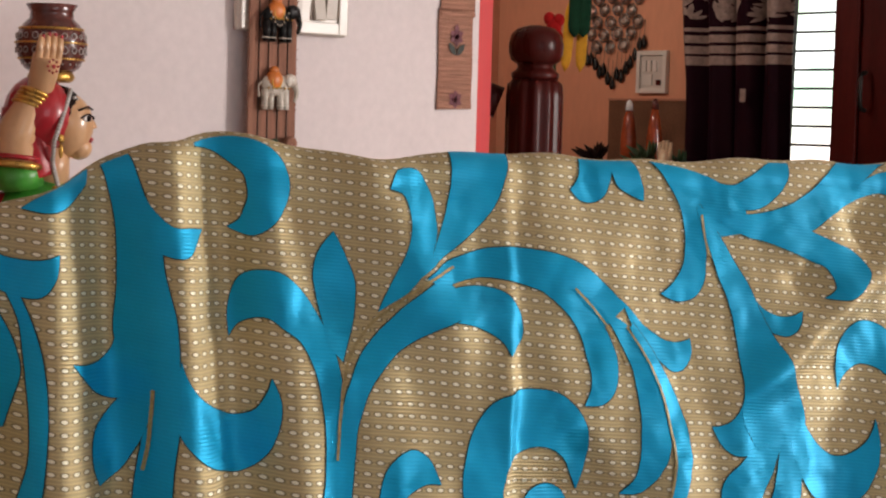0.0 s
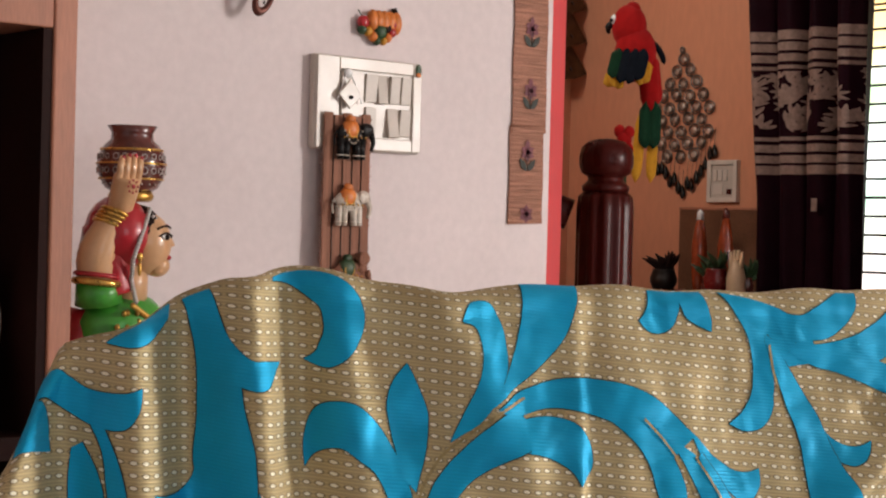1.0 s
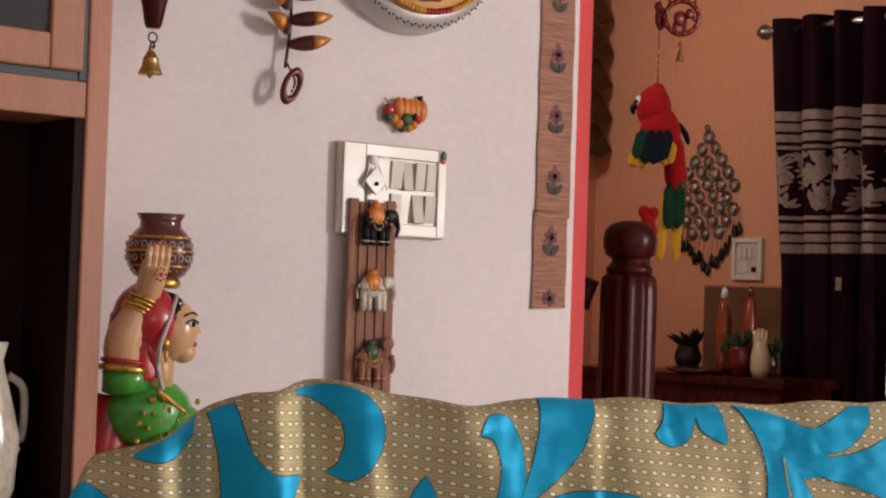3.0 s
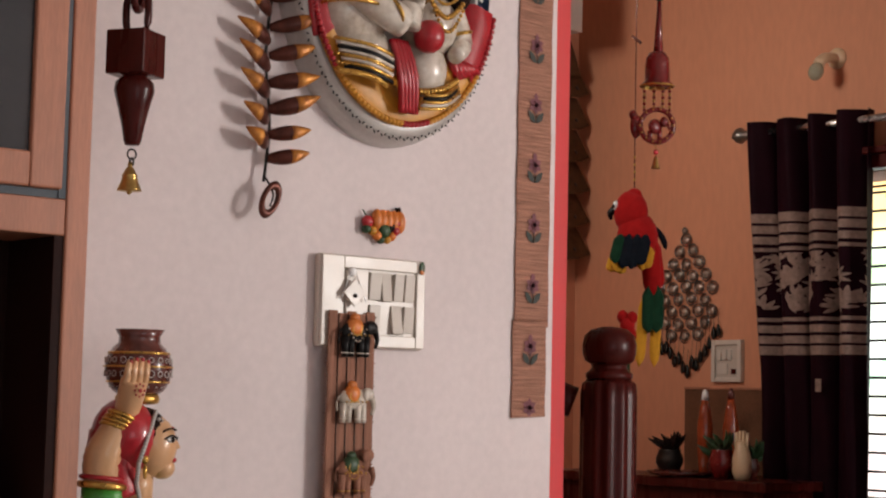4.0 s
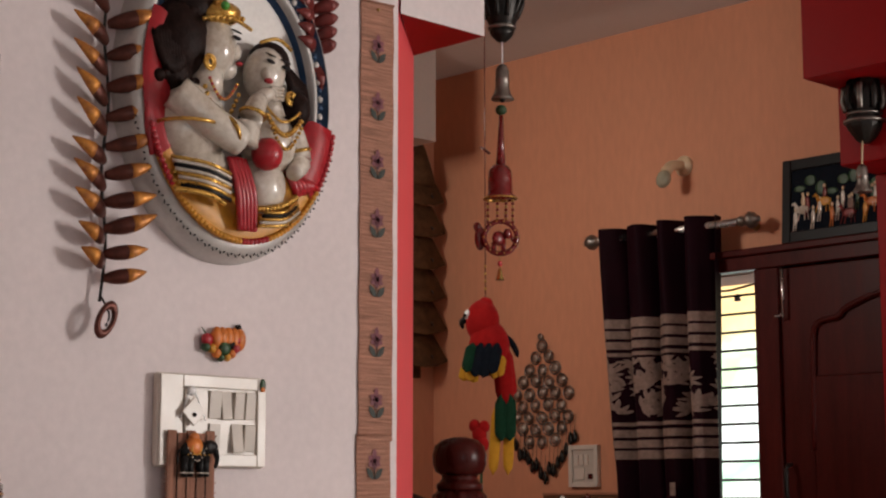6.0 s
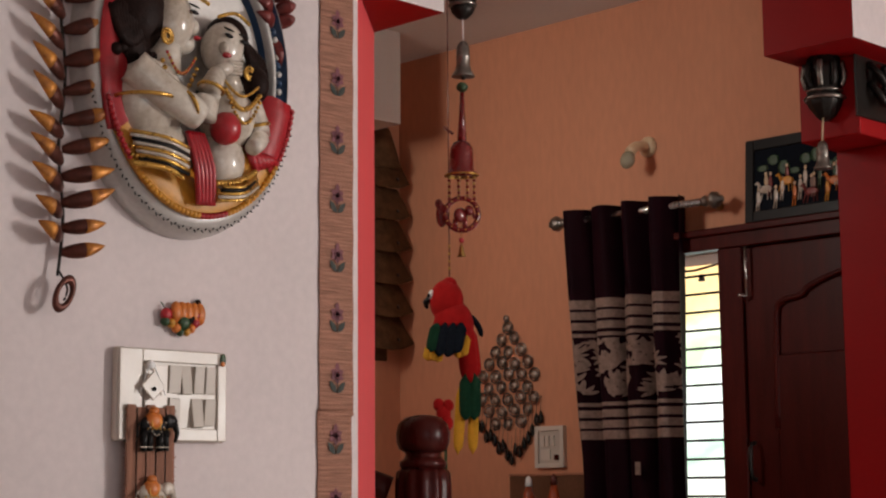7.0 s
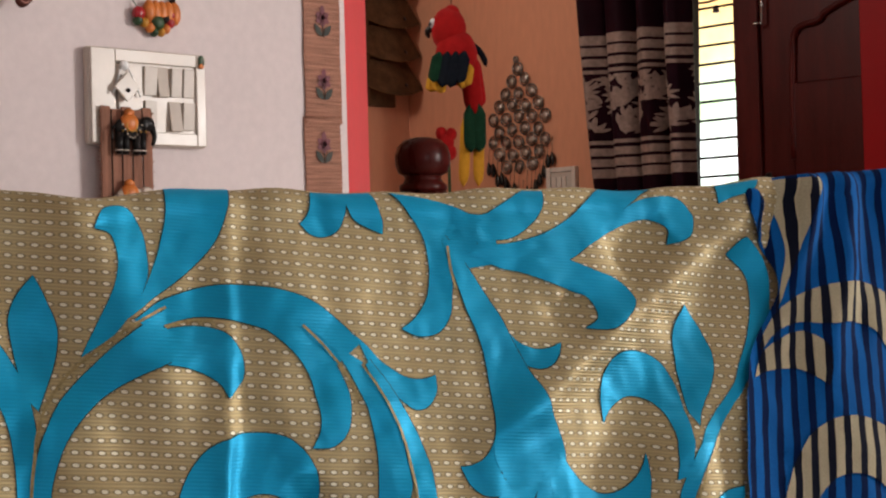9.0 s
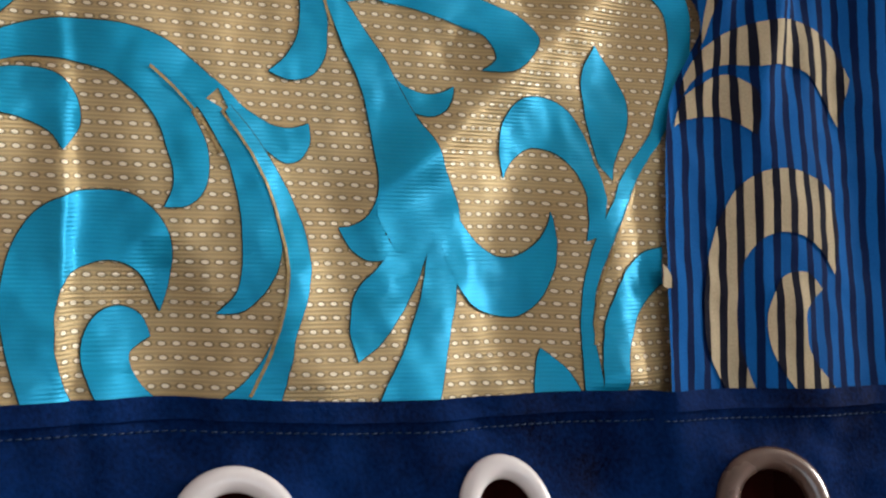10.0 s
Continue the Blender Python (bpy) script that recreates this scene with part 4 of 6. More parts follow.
b.done("cover_frame", board)
for x0, x1, z0, z1, tilt in ((0.098, 0.122, 1.379, 1.424, 5), (0.123, 0.143, 1.377, 1.424, -8), (0.149, 0.169, 1.379, 1.424, 5), (0.172, 0.192, 1.379, 1.424, 5),
                             (0.098, 0.120, 1.327, 1.371, 3), (0.145, 0.167, 1.324, 1.371, -9), (0.170, 0.192, 1.327, 1.371, 5), (0.050, 0.094, 1.327, 1.424, 0)):
    cx, cz = (x0 + x1) / 2, (z0 + z1) / 2
    Build("plastic2" if tilt else "plastic").box(x0 - cx, x1 - cx, -0.0035, 0.003, z0 - cz, z1 - cz, 0.001, at(cx, -0.0185, cz, rot(tilt))).done("rocker_switch" if tilt else "blank_plate", board)
Build("leafgreen", "orangefruit").ball((0.206, -0.023, 1.437), (0.006, 0.002, 0.011)).use(1).ball((0.205, -0.024, 1.430), (0.005, 0.002, 0.004)).done("vegetable_sticker", board, "small green and orange vegetable sticker")

# hanging strip of animal figures
strip = thing("animal_wall_hanging", "reed slat wall hanging with small painted animal figures", "wall hanging", (0.06, -0.03, 1.0))
b = Build("plastic", "black")
b.box(-0.017, 0.017, -0.002, 0.002, -0.017, 0.017, 0.002, at(0.060, -0.030, 1.388, rot(0, 45, 0)))
b.use(1).ball((0.060, -0.0335, 1.383), 0.0035)
b.done("hanger_plate", strip, "white diamond hanger plate")
b = Build("whiteplastic")
b.tube([(0.036, -0.028, 1.378), (0.052, -0.026, 1.414), (0.060, -0.025, 1.422), (0.068, -0.026, 1.414), (0.086, -0.028, 1.374)], 0.0012, 6, smooth_steps=5)
b.ball((0.060, -0.023, 1.422), (0.008, 0.006, 0.008))
b.done("hanger_cord", strip)
for k in range(5):
    x = 0.0135 + k * 0.0187
    Build("reedv").box(x, x + 0.0172, -0.0275, -0.0245, 0.90, 1.358 - 0.004 * (k % 2), 0.0008).done("slat", strip)
for x in (0.0315, 0.0500, 0.0690, 0.0875):
    Build("iron").tube([(x, -0.0285, 0.905), (x, -0.0285, 1.352)], 0.0008, 5).done("binding_cord", strip)
for x, s in ((0.0135, -1), (0.1055, 1)):
    b = Build("reedv")
    b.tube([(x, -0.026, 0.905), (x, -0.026, 1.354)], 0.0009, 4)
    for k in range(60):
        z = 0.91 + k * 0.0074
        b.tube([(x, -0.026, z), (x + s * (0.0015 + 0.004 * random.random()), -0.026 + 0.002 * random.random(), z + 0.006 * random.random())], 0.0008, 3)
    b.done("frayed_edge", strip)


def animal(z, x, body, cloth, big, neck):
    b = Build(body, cloth, "gold", "marble")
    y = -0.036
    b.ball((x, y, z), (0.028 * big, 0.009, 0.018 * big))
    for dx in (-0.020, -0.009, 0.010, 0.020):
        b.tube([(x + dx * big, y, z - 0.008), (x + dx * big * 1.05, y - 0.001, z - 0.040 * big)], [0.0068 * big, 0.0052 * big], 8)
    b.ball((x + 0.028 * big, y - 0.002, z + (0.022 if neck else 0.007) * big), (0.013 * big, 0.009, 0.011 * big))
    b.tube([(x + 0.020 * big, y, z), (x + 0.028 * big, y, z + (0.02 if neck else 0.006) * big)], [0.010 * big, 0.007 * big], 8)
    b.tube([(x + 0.036 * big, y - 0.003, z + 0.002), (x + 0.041 * big, y - 0.003, z - 0.012), (x + 0.037 * big, y - 0.003, z - 0.026)], [0.006 * big, 0.004 * big, 0.0025], 7, smooth_steps=3)
    b.use(1).ball((x - 0.003, y - 0.001, z + 0.006 * big), (0.017 * big, 0.0105, 0.016 * big))
    b.use(2).ring((x - 0.003, y - 0.009, z + 0.003), 0.009 * big, 0.0012, rot(90), 16, 5)
    for k in range(6):
        b.ball((x + (-0.02 + 0.008 * k) * big, y - 0.0105, z - 0.006 * big), 0.0016)
    b.use(3 if not neck else 2)
    for k in range(9):
        t = k / 8
        b.ball((x - 0.020 * big + 0.034 * big * t, y - 0.0105, z + (0.004 - 0.020 * math.sin(math.pi * t)) * big), 0.0017, n=6, k=4)
    for dx in (-0.020, -0.009, 0.010, 0.020):
        b.ring((x + dx * big * 1.04, y, z - 0.034 * big), 0.0056 * big, 0.0012, None, 12, 5)
    b.use(0).ball((x + 0.022 * big, y - 0.008, z + (0.020 if neck else 0.006) * big), (0.007 * big, 0.003, 0.009 * big))
    b.tube([(x - 0.027 * big, y, z + 0.004), (x - 0.034 * big, y - 0.002, z - 0.006), (x - 0.033 * big, y - 0.002, z - 0.020)], 0.0018, 5, smooth_steps=3)
    b.use(1).ball((x - 0.003, y - 0.002, z + 0.022 * big), (0.009 * big, 0.006, 0.007 * big))
    return b.done("animal_figure", strip, "small painted animal figure")


animal(1.325, 0.060, "black", "orangefruit", 1.02, False)
animal(1.218, 0.058, "marble", "orangefruit", 0.98, False)
animal(1.105, 0.060, "reedv", "leafgreen", 1.0, True)
animal(0.99, 0.060, "black", "clothred", 1.0, False)

# fruit ornament
fruit = thing("fruit_magnet", "orange pumpkin and fruit basket ornament stuck on the white wall", "wall ornament", (0.13, 0, 1.5))
for n in range(5):
    Build("orangefruit").ball((0.118 + n * 0.012, -0.009, 1.512), (0.011, 0.009, 0.019)).done("pumpkin_rib", fruit)
Build("leafgreen").ball((0.131, -0.012, 1.495), (0.013, 0.009, 0.012)).done("green_fruit", fruit)
for x, z, mat, r in ((0.098, 1.508, "clothred", 0.011), (0.108, 1.494, "yellow", 0.008), (0.118, 1.487, "orangefruit", 0.009), (0.148, 1.487, "orangefruit", 0.008), (0.156, 1.497, "clothred", 0.009), (0.139, 1.481, "yellow", 0.007), (0.096, 1.496, "leafgreen", 0.008), (0.158, 1.509, "clothred", 0.008), (0.126, 1.480, "leafgreen", 0.007)):
    Build(mat).ball((x, -0.010, z), (r, 0.008, r)).done("fruit", fruit)
Build("hair").tube([(0.140, -0.008, 1.500), (0.158, -0.008, 1.508), (0.166, -0.007, 1.520), (0.164, -0.006, 1.537)], [0.010, 0.0085, 0.0065, 0.0045], 8, smooth_steps=4).done("horn_tip", fruit)
Build("leafgreen").tube([(0.100, -0.006, 1.516), (0.090, -0.006, 1.528)], 0.0012, 5).done("stalk", fruit)

# reed mat strip with flower prints
mat_strip = thing("reed_mat_strip", "narrow woven reed strip printed with purple flowers on white wall", "wall hanging", (0.476, 0, 1.6))
for z0, z1, x0, x1 in ((1.350, 2.157, 0.436, 0.516), (1.190, 1.362, 0.4325, 0.5125)):
    b = Build("reed")
    n = int((z1 - z0) / 0.0045)
    rows = []
    for k in range(n + 1):
        z = z0 + (z1 - z0) * k / n
        s = 0.0008 * math.sin(z * 46) + 0.0006 * noise.noise((z * 90, 1, 2))
        y = -0.0035 - 0.0012 * (k % 2) - 0.002 * max(0, 1 - (z - z0) / 0.02)
        rows.append([(x0 + s, -0.001, z), (x0 + s, y, z), (x1 + s, y, z + 0.003), (x1 + s, -0.001, z + 0.003)])
    b.smooth = False
    b.grid(rows)
    b.done("reed_panel", mat_strip)
    Build("reedv").tube([(x0, -0.005, z1), (x1, -0.005, z1 + 0.003)], 0.0022, 6).done("edge_rod", mat_strip)
Build("brass").ball((0.476, -0.006, 2.145), 0.003).done("nail", mat_strip)


def flat_leaf(b, x, z, y, length, wide, turn_deg):
    a = radians(turn_deg)
    rows = []
    for k in range(8):
        t = k / 7
        w = wide * math.sin(math.pi * min(0.98, t + 0.02)) ** 0.8
        c = (x + length * t * math.cos(a), z + length * t * math.sin(a))
        rows.append([(c[0] - s * w * math.sin(a), y, c[1] + s * w * math.cos(a)) for s in (-1, 0, 1)])
    b.grid(rows)


for k in range(-1, 8):
    z, x = 1.311 + 0.1085 * k, 0.476 - (0.0035 if k < 1 else 0)
    b = Build("purple")
    for a in range(6):
        flat_leaf(b, x, z + 0.006, -0.0062, 0.0165, 0.0058, a * 60 + 30)
    b.ring((x, -0.0064, z + 0.006), 0.006, 0.0012, rot(90), 14, 5)
    if k >= 0:
        flat_leaf(b, x, z + 0.014, -0.0061, 0.014, 0.005, 90)
    b.done("printed_flower", mat_strip)
    if k >= 0:
        b = Build("ink")
        flat_leaf(b, x - 0.002, z - 0.026, -0.0062, 0.026, 0.0058, 128)
        flat_leaf(b, x + 0.002, z - 0.026, -0.0062, 0.026, 0.0058, 50)
        b.tube([(x, -0.0062, z - 0.026), (x, -0.0062, z)], 0.0009, 4)
        b.done("printed_leaves", mat_strip)

# relief plaque
b = Build("silver", "marble", "navy", "yellow", "clothred", "hair", "gold", "black", "green")
CX, CZ, RX, RZ = 0.128, 1.925, 0.222, 0.290


def oval(b, profile, a0=0.0, a1=360.0, n=72, cx=CX, cz=CZ):
    """A moulding swept round the oval: profile rows of (share of the radius, depth)."""
    full = a1 - a0 >= 359.9
    rows = []
    for k in range(n if full else n + 1):
        a = radians(a0 + (a1 - a0) * k / n)
        # the rim steps in above its lower crescent on one side
        deg = math.degrees(a) % 360
        most = 0.845 if deg > 346 or deg < 110 else 1.0
        rows.append([(cx + RX * min(s, most + 0.02 * s) * math.cos(a), -d, cz + RZ * min(s, most + 0.02 * s) * math.sin(a)) for s, d in profile])
    b.grid(rows, close_u=full)


oval(b, ((1.0, 0.0), (1.0, 0.010), (0.985, 0.030), (0.95, 0.046), (0.90, 0.052), (0.87, 0.050)))
oval(b.use(2), ((0.87, 0.050), (0.84, 0.038), (0.78, 0.036)))
oval(b.use(0), ((0.78, 0.036), (0.765, 0.046), (0.735, 0.046), (0.72, 0.032)))
oval(b.use(2), ((0.72, 0.032), (0.69, 0.022)))
oval(b.use(0), ((0.69, 0.022), (0.3, 0.012), (0.01, 0.010)))
b.use(3)
oval(b, ((0.90, 0.054), (0.86, 0.060), (0.70, 0.062), (0.60, 0.040)), 205, 330, 48)
b.use(4)
oval(b, ((0.905, 0.055), (0.86, 0.064), (0.66, 0.068), (0.58, 0.04)), 318, 350, 16)
oval(b, ((0.90, 0.055), (0.86, 0.063), (0.70, 0.064), (0.60, 0.04)), 155, 212, 22)
for k in range(64):
    a = radians(200 + k * 2.35)
    b.use(4 if k < 11 or 30 <= k <= 36 or k > 52 else 3)
    b.ball((CX + RX * 0.885 * math.cos(a), -0.061, CZ + RZ * 0.885 * math.sin(a)), 0.0055, n=8, k=5)
for k in range(96):
    a = radians(k * 3.75)
    if math.sin(a) > -0.25:
        b.use(0 if k % 2 else 2).ball((CX + RX * 0.815 * math.cos(a), -0.040, CZ + RZ * 0.815 * math.sin(a)), (0.006, 0.004, 0.006), n=7, k=5)
# two embracing busts, as plain rounded forms
b.use(5).ball((0.005, -0.040, 1.990), (0.055, 0.045, 0.070)).ball((-0.012, -0.040, 1.935), (0.042, 0.035, 0.045)).ball((0.03, -0.04, 2.05), (0.05, 0.04, 0.045))
for k in range(9):
    b.ball((-0.045 + 0.012 * k, -0.06, 1.918 + 0.006 * math.sin(k * 2)), 0.012, n=8, k=6)
b.use(1).ball((0.066, -0.055, 1.985), (0.040, 0.036, 0.052)).ball((0.104, -0.062, 1.982), (0.012, 0.011, 0.014)).ball((0.088, -0.056, 1.952), (0.022, 0.02, 0.018))
b.tube([(0.060, -0.05, 1.95), (0.050, -0.05, 1.905)], [0.026, 0.034], 12)
b.ball((0.028, -0.045, 1.850), (0.068, 0.050, 0.075)).ball((0.045, -0.042, 1.780), (0.060, 0.045, 0.05))
b.tube([(-0.022, -0.075, 1.892), (0.028, -0.095, 1.852), (0.090, -0.105, 1.822)], [0.030, 0.028, 0.025], 14, smooth_steps=5)
b.tube([(0.092, -0.105, 1.820), (0.105, -0.105, 1.860), (0.130, -0.098, 1.902)], [0.025, 0.021, 0.015], 14, smooth_steps=5)
b.ball((0.142, -0.098, 1.910), (0.022, 0.012, 0.012), rot(0, -25))
for k in range(4):
    b.tube([(0.150, -0.100, 1.905 + 0.006 * k), (0.178, -0.100, 1.908 + 0.006 * k)], [0.0042, 0.0032], 6)
b.ball((0.170, -0.058, 1.958), (0.038, 0.034, 0.047), rot(0, 12)).ball((0.150, -0.088, 1.950), (0.008, 0.01, 0.011)).ball((0.215, -0.05, 1.935), (0.009, 0.01, 0.017))
b.tube([(0.180, -0.05, 1.925), (0.188, -0.05, 1.885)], [0.022, 0.030], 12)
b.ball((0.186, -0.05, 1.842), (0.052, 0.045, 0.056)).ball((0.172, -0.052, 1.765), (0.044, 0.040, 0.050))
b.tube([(0.226, -0.060, 1.872), (0.246, -0.065, 1.820), (0.215, -0.085, 1.790)], [0.022, 0.019, 0.014], 12, smooth_steps=5)
b.use(4).ball((0.147, -0.098, 1.811), (0.027, 0.026, 0.028)).ball((0.150, -0.096, 1.936), (0.009, 0.006, 0.005)).ball((0.098, -0.083, 1.958), (0.007, 0.005, 0.004))
for k in range(5):
    b.tube([(0.084 + 0.007 * k, -0.080, 1.800), (0.096 + 0.008 * k, -0.088, 1.745), (0.112 + 0.007 * k, -0.075, 1.684)], 0.0058, 7, smooth_steps=5)
    b.tube([(0.222 + 0.008 * k, -0.062, 1.80 - 0.004 * k), (0.240 + 0.010 * k, -0.066, 1.755 + 0.005 * k)], 0.008, 7)
    b.tube([(-0.052 + 0.006 * k, -0.05, 1.93), (-0.060 + 0.008 * k, -0.055, 1.85), (-0.045 + 0.008 * k, -0.05, 1.79)], 0.006, 7, smooth_steps=5)
b.use(5).ball((0.236, -0.060, 1.905), (0.026, 0.028, 0.034)).ball((0.190, -0.045, 1.985), (0.040, 0.03, 0.035))
# narrow gilt belts over pale cloth
for k in range(8):
    z = 1.782 - 0.0062 * k
    b.use((6, 1, 7, 1, 6, 1, 6, 7)[k])
    b.tube([(-0.024 + 0.003 * k, -0.070, z + 0.006), (0.030, -0.096, z - 0.002), (0.080, -0.090, z - 0.012)], 0.0032, 7, smooth_steps=4)
for k in range(26):
    t = k / 25
    b.use(6).ball((-0.018 + 0.095 * t, -0.078 - 0.020 * math.sin(math.pi * t), 1.735 - 0.012 * t), (0.0036, 0.004, 0.0052), n=7, k=5)
for k in range(5):
    b.use((6, 7, 6, 1, 6)[k]).tube([(0.152 - 0.003 * k, -0.086, 1.716 - 0.006 * k), (0.190, -0.094, 1.720 - 0.0055 * k), (0.234 + 0.002 * k, -0.070, 1.746 - 0.0055 * k)], 0.0030, 7, smooth_steps=4)
# locks of hair that fall behind the neck
for k in range(9):
    a = k / 8
    b.use(5).tube([(0.020 - 0.055 * a, -0.066 + 0.02 * a, 2.045 - 0.03 * a), (-0.012 - 0.040 * a, -0.068 + 0.012 * a, 1.985), (-0.004 - 0.034 * a, -0.070, 1.935 - 0.012 * math.sin(3 * a))], [0.010, 0.011, 0.006], 7, smooth_steps=4)
    b.tube([(0.205 + 0.006 * k, -0.060, 1.985 - 0.004 * k), (0.222 + 0.004 * k, -0.066, 1.945 - 0.003 * k), (0.226 + 0.003 * k, -0.060, 1.895)], [0.006, 0.008, 0.004], 6, smooth_steps=3)
# pearls round the crown, throat and arms, and scroll work on the rim
for k in range(22):
    t = k / 21
    b.use(6).ball((0.020 + 0.095 * t, -0.090, 2.018 + 0.012 * math.sin(math.pi * t)), 0.0036, n=6, k=4)
    b.use(6 if k % 2 else 4).ball((0.034 + 0.060 * t, -0.090 + 0.006 * t, 1.922 - 0.030 * math.sin(math.pi * t)), 0.0030, n=6, k=4)
    b.use(6).ball((0.150 + 0.070 * t, -0.092, 1.893 - 0.020 * math.sin(math.pi * t)), 0.0028, n=6, k=4)
    b.use(6).ball((0.140 + 0.066 * t, -0.092 + 0.014 * abs(t - 0.4), 2.002 + 0.010 * math.sin(math.pi * t)), 0.0034, n=6, k=4)
for k in range(70):
    a = radians(196 + k * 2.1)
    q = 0.955 + 0.012 * (k % 2)
    b.use(7).ball((CX + RX * q * math.cos(a), -0.0455, CZ + RZ * q * math.sin(a)), (0.0036, 0.0012, 0.0015), rot(0, -math.degrees(a) + 40 * (-1) ** k), n=6, k=4)
# ornaments in gold
b.use(6)
b.ball((0.070, -0.062, 2.040), (0.040, 0.034, 0.022), rot(0, -8)).ball((0.060, -0.078, 2.045), (0.016, 0.02, 0.018))
for k in range(7):
    b.ball((0.035 + 0.011 * k, -0.092 + 0.002 * abs(k - 3), 2.022 + 0.002 * k), 0.0048, n=8, k=5)
for c, r in (((0.037, -0.085, 1.950), 0.012), ((0.215, -0.075, 1.920), 0.011)):
    for q in (1.0, 0.55):
        b.ring(c, r * q, 0.0028, rot(90, 0, 10), 18, 6)
for k in range(16):
    t = k / 15
    b.ball((0.022 + 0.075 * t, -0.094 + 0.01 * t, 1.905 - 0.050 * math.sin(math.pi * t)), 0.0042, n=7, k=5)
    b.ball((0.150 + 0.072 * t, -0.094, 1.878 - 0.028 * math.sin(math.pi * t)), 0.0046, n=7, k=5)
    b.ball((0.155 + 0.066 * t, -0.096, 1.866 - 0.040 * math.sin(math.pi * t)), 0.0034, n=7, k=5)
    for q in range(3):
        b.ball((-0.015 + 0.108 * t, -0.085 + 0.03 * abs(t - 0.55), 1.778 - 0.014 * q - 0.020 * t), 0.0046 - 0.0006 * q, n=7, k=5)
    b.ball((0.140 + 0.090 * t, -0.090 + 0.03 * abs(t - 0.4), 1.722 + 0.030 * t * t), 0.0058, n=7, k=5)
    b.ball((0.150 + 0.080 * t, -0.090 + 0.03 * abs(t - 0.4), 1.708 + 0.030 * t * t), 0.005, n=7, k=5)
for c, r, m in (((0.062, -0.103, 1.836), 0.027, rot(0, 60)), ((0.112, -0.104, 1.872), 0.021, rot(0, 20)), ((0.240, -0.064, 1.835), 0.021, rot(0, -15)), ((0.006, -0.07, 1.842), 0.052, rot(0, 0, 0))):
    b.ring(c, r, 0.0034, m, 22, 6)
b.use(8).ball((0.058, -0.095, 2.046), 0.008)
b.use(7)
for x, z in ((0.086, 1.998), (0.158, 1.972), (0.190, 1.966)):
    b.ball((x, -0.0915, z), (0.009, 0.003, 0.0035), rot(0, 12))
    b.ball((x, -0.0905, z + 0.011), (0.012, 0.003, 0.0016), rot(0, 12))
tagged(b.done("relief_plaque"), "oval silver and painted plaster relief plaque of an embracing pair", "wall plaque")


# metal leaf sprays
def leaf_shape(b, base, tip, wide, curl, k_tip=1):
    """A folded metal leaf from base to tip, bowed by curl, with a gilded end."""
    p, q = Vector(base), Vector(tip)
    d = (q - p).normalized()
    side = d.cross(Vector((0, -1, 0))).normalized()
    rows, n = [], 9
    for k in range(n + 1):
        t = k / n
        w = wide * math.sin(math.pi * (0.08 + 0.90 * t) ** 0.80) ** 0.9 + 0.0004
        c = p.lerp(q, t) + Vector((0, -1, 0)) * (0.010 * math.sin(math.pi * t)) + side * curl * t * t
        row = []
        for j in range(7):
            a = math.pi * (j / 6)
            row.append(c + side * w * math.cos(a) + Vector((0, -1, 0)) * w * 0.7 * math.sin(a))
        rows.append(row + [c + side * w * 0.0 + Vector((0, 0.001, 0))])
    half = int(n * 0.5)
    b.use(0).grid(rows[: half + 1], close_v=True)
    b.use(k_tip).grid(rows[half:], close_v=True, cap=True)


spray = thing("metal_leaf_spray", "burnt copper leaf spray with gilded tips hung beside the plaque", "wall ornament", (-0.1, -0.03, 1.5))
stem = [(-0.116 + 0.005 * math.sin(k * 1.1) + 0.0004 * k, -0.016, 2.16 - k * 0.0405) for k in range(16)]
Build("iron").tube(stem, 0.0026, 7, smooth_steps=4).done("stem", spray)
z = 2.128
for k in range(12):
    sx = -0.116 + 0.0006 * k
    for s in (-1, 1):
        b = Build("leafmetal", "leaftip")
        long = (random.uniform(0.072, 0.086) if s > 0 else random.uniform(0.064, 0.074)) - 0.016 * (k > 9)
        rise = random.uniform(0.036, 0.052) - 0.0024 * k if k < 10 else 0.012
        zs = z - (0.022 if s > 0 else 0.0)
        leaf_shape(b, (sx, -0.018, zs), (sx + s * long, -0.040 - 0.014 * random.random() if s > 0 else -0.026 - 0.008 * random.random(), zs + rise * (0.50 if s > 0 else 0.95)), random.uniform(0.0115, 0.0140), random.uniform(-0.016, -0.006) * s)
        b.done("metal_leaf", spray)
    z -= 0.056 - 0.0018 * k
b = Build("leafmetal", "iron")
b.ring((-0.112, -0.034, 1.523), 0.017, 0.0055, rot(90, 25, 0) @ Matrix.Diagonal((0.75, 1.45, 1, 1)), 22, 8)
b.use(1).tube([(-0.112, -0.018, 1.560), (-0.108, -0.036, 1.532), (-0.115, -0.038, 1.512)], 0.0018, 6, smooth_steps=4)
b.done("end_curl", spray)
Build("iron").tube([(-0.116, 0.0, 2.16), (-0.116, -0.016, 2.16)], 0.002, 6).done("wall_hook", spray)

spray2 = thing("red_petal_spray", "red-brown metal petal spray on the wall beside the plaque", "wall ornament", (0.31, -0.02, 2.05))
Build("iron").tube([(0.285, 0.0, 2.20), (0.288, -0.022, 2.17), (0.300, -0.024, 2.07), (0.308, -0.024, 2.02)], 0.0026, 6, smooth_steps=4).done("stem", spray2)
for k in range(6):
    z = 2.15 - 0.024 * k
    for s in (-1, 1):
        b = Build("petal", "petal")
        leaf_shape(b, (0.296 + 0.002 * k, -0.026, z), (0.296 + s * (0.052 - 0.002 * k), -0.045, z + (0.022 if s > 0 else 0.016)), 0.0125, 0.004 * s)
        b.done("petal", spray2)
b = Build("petal", "petal")
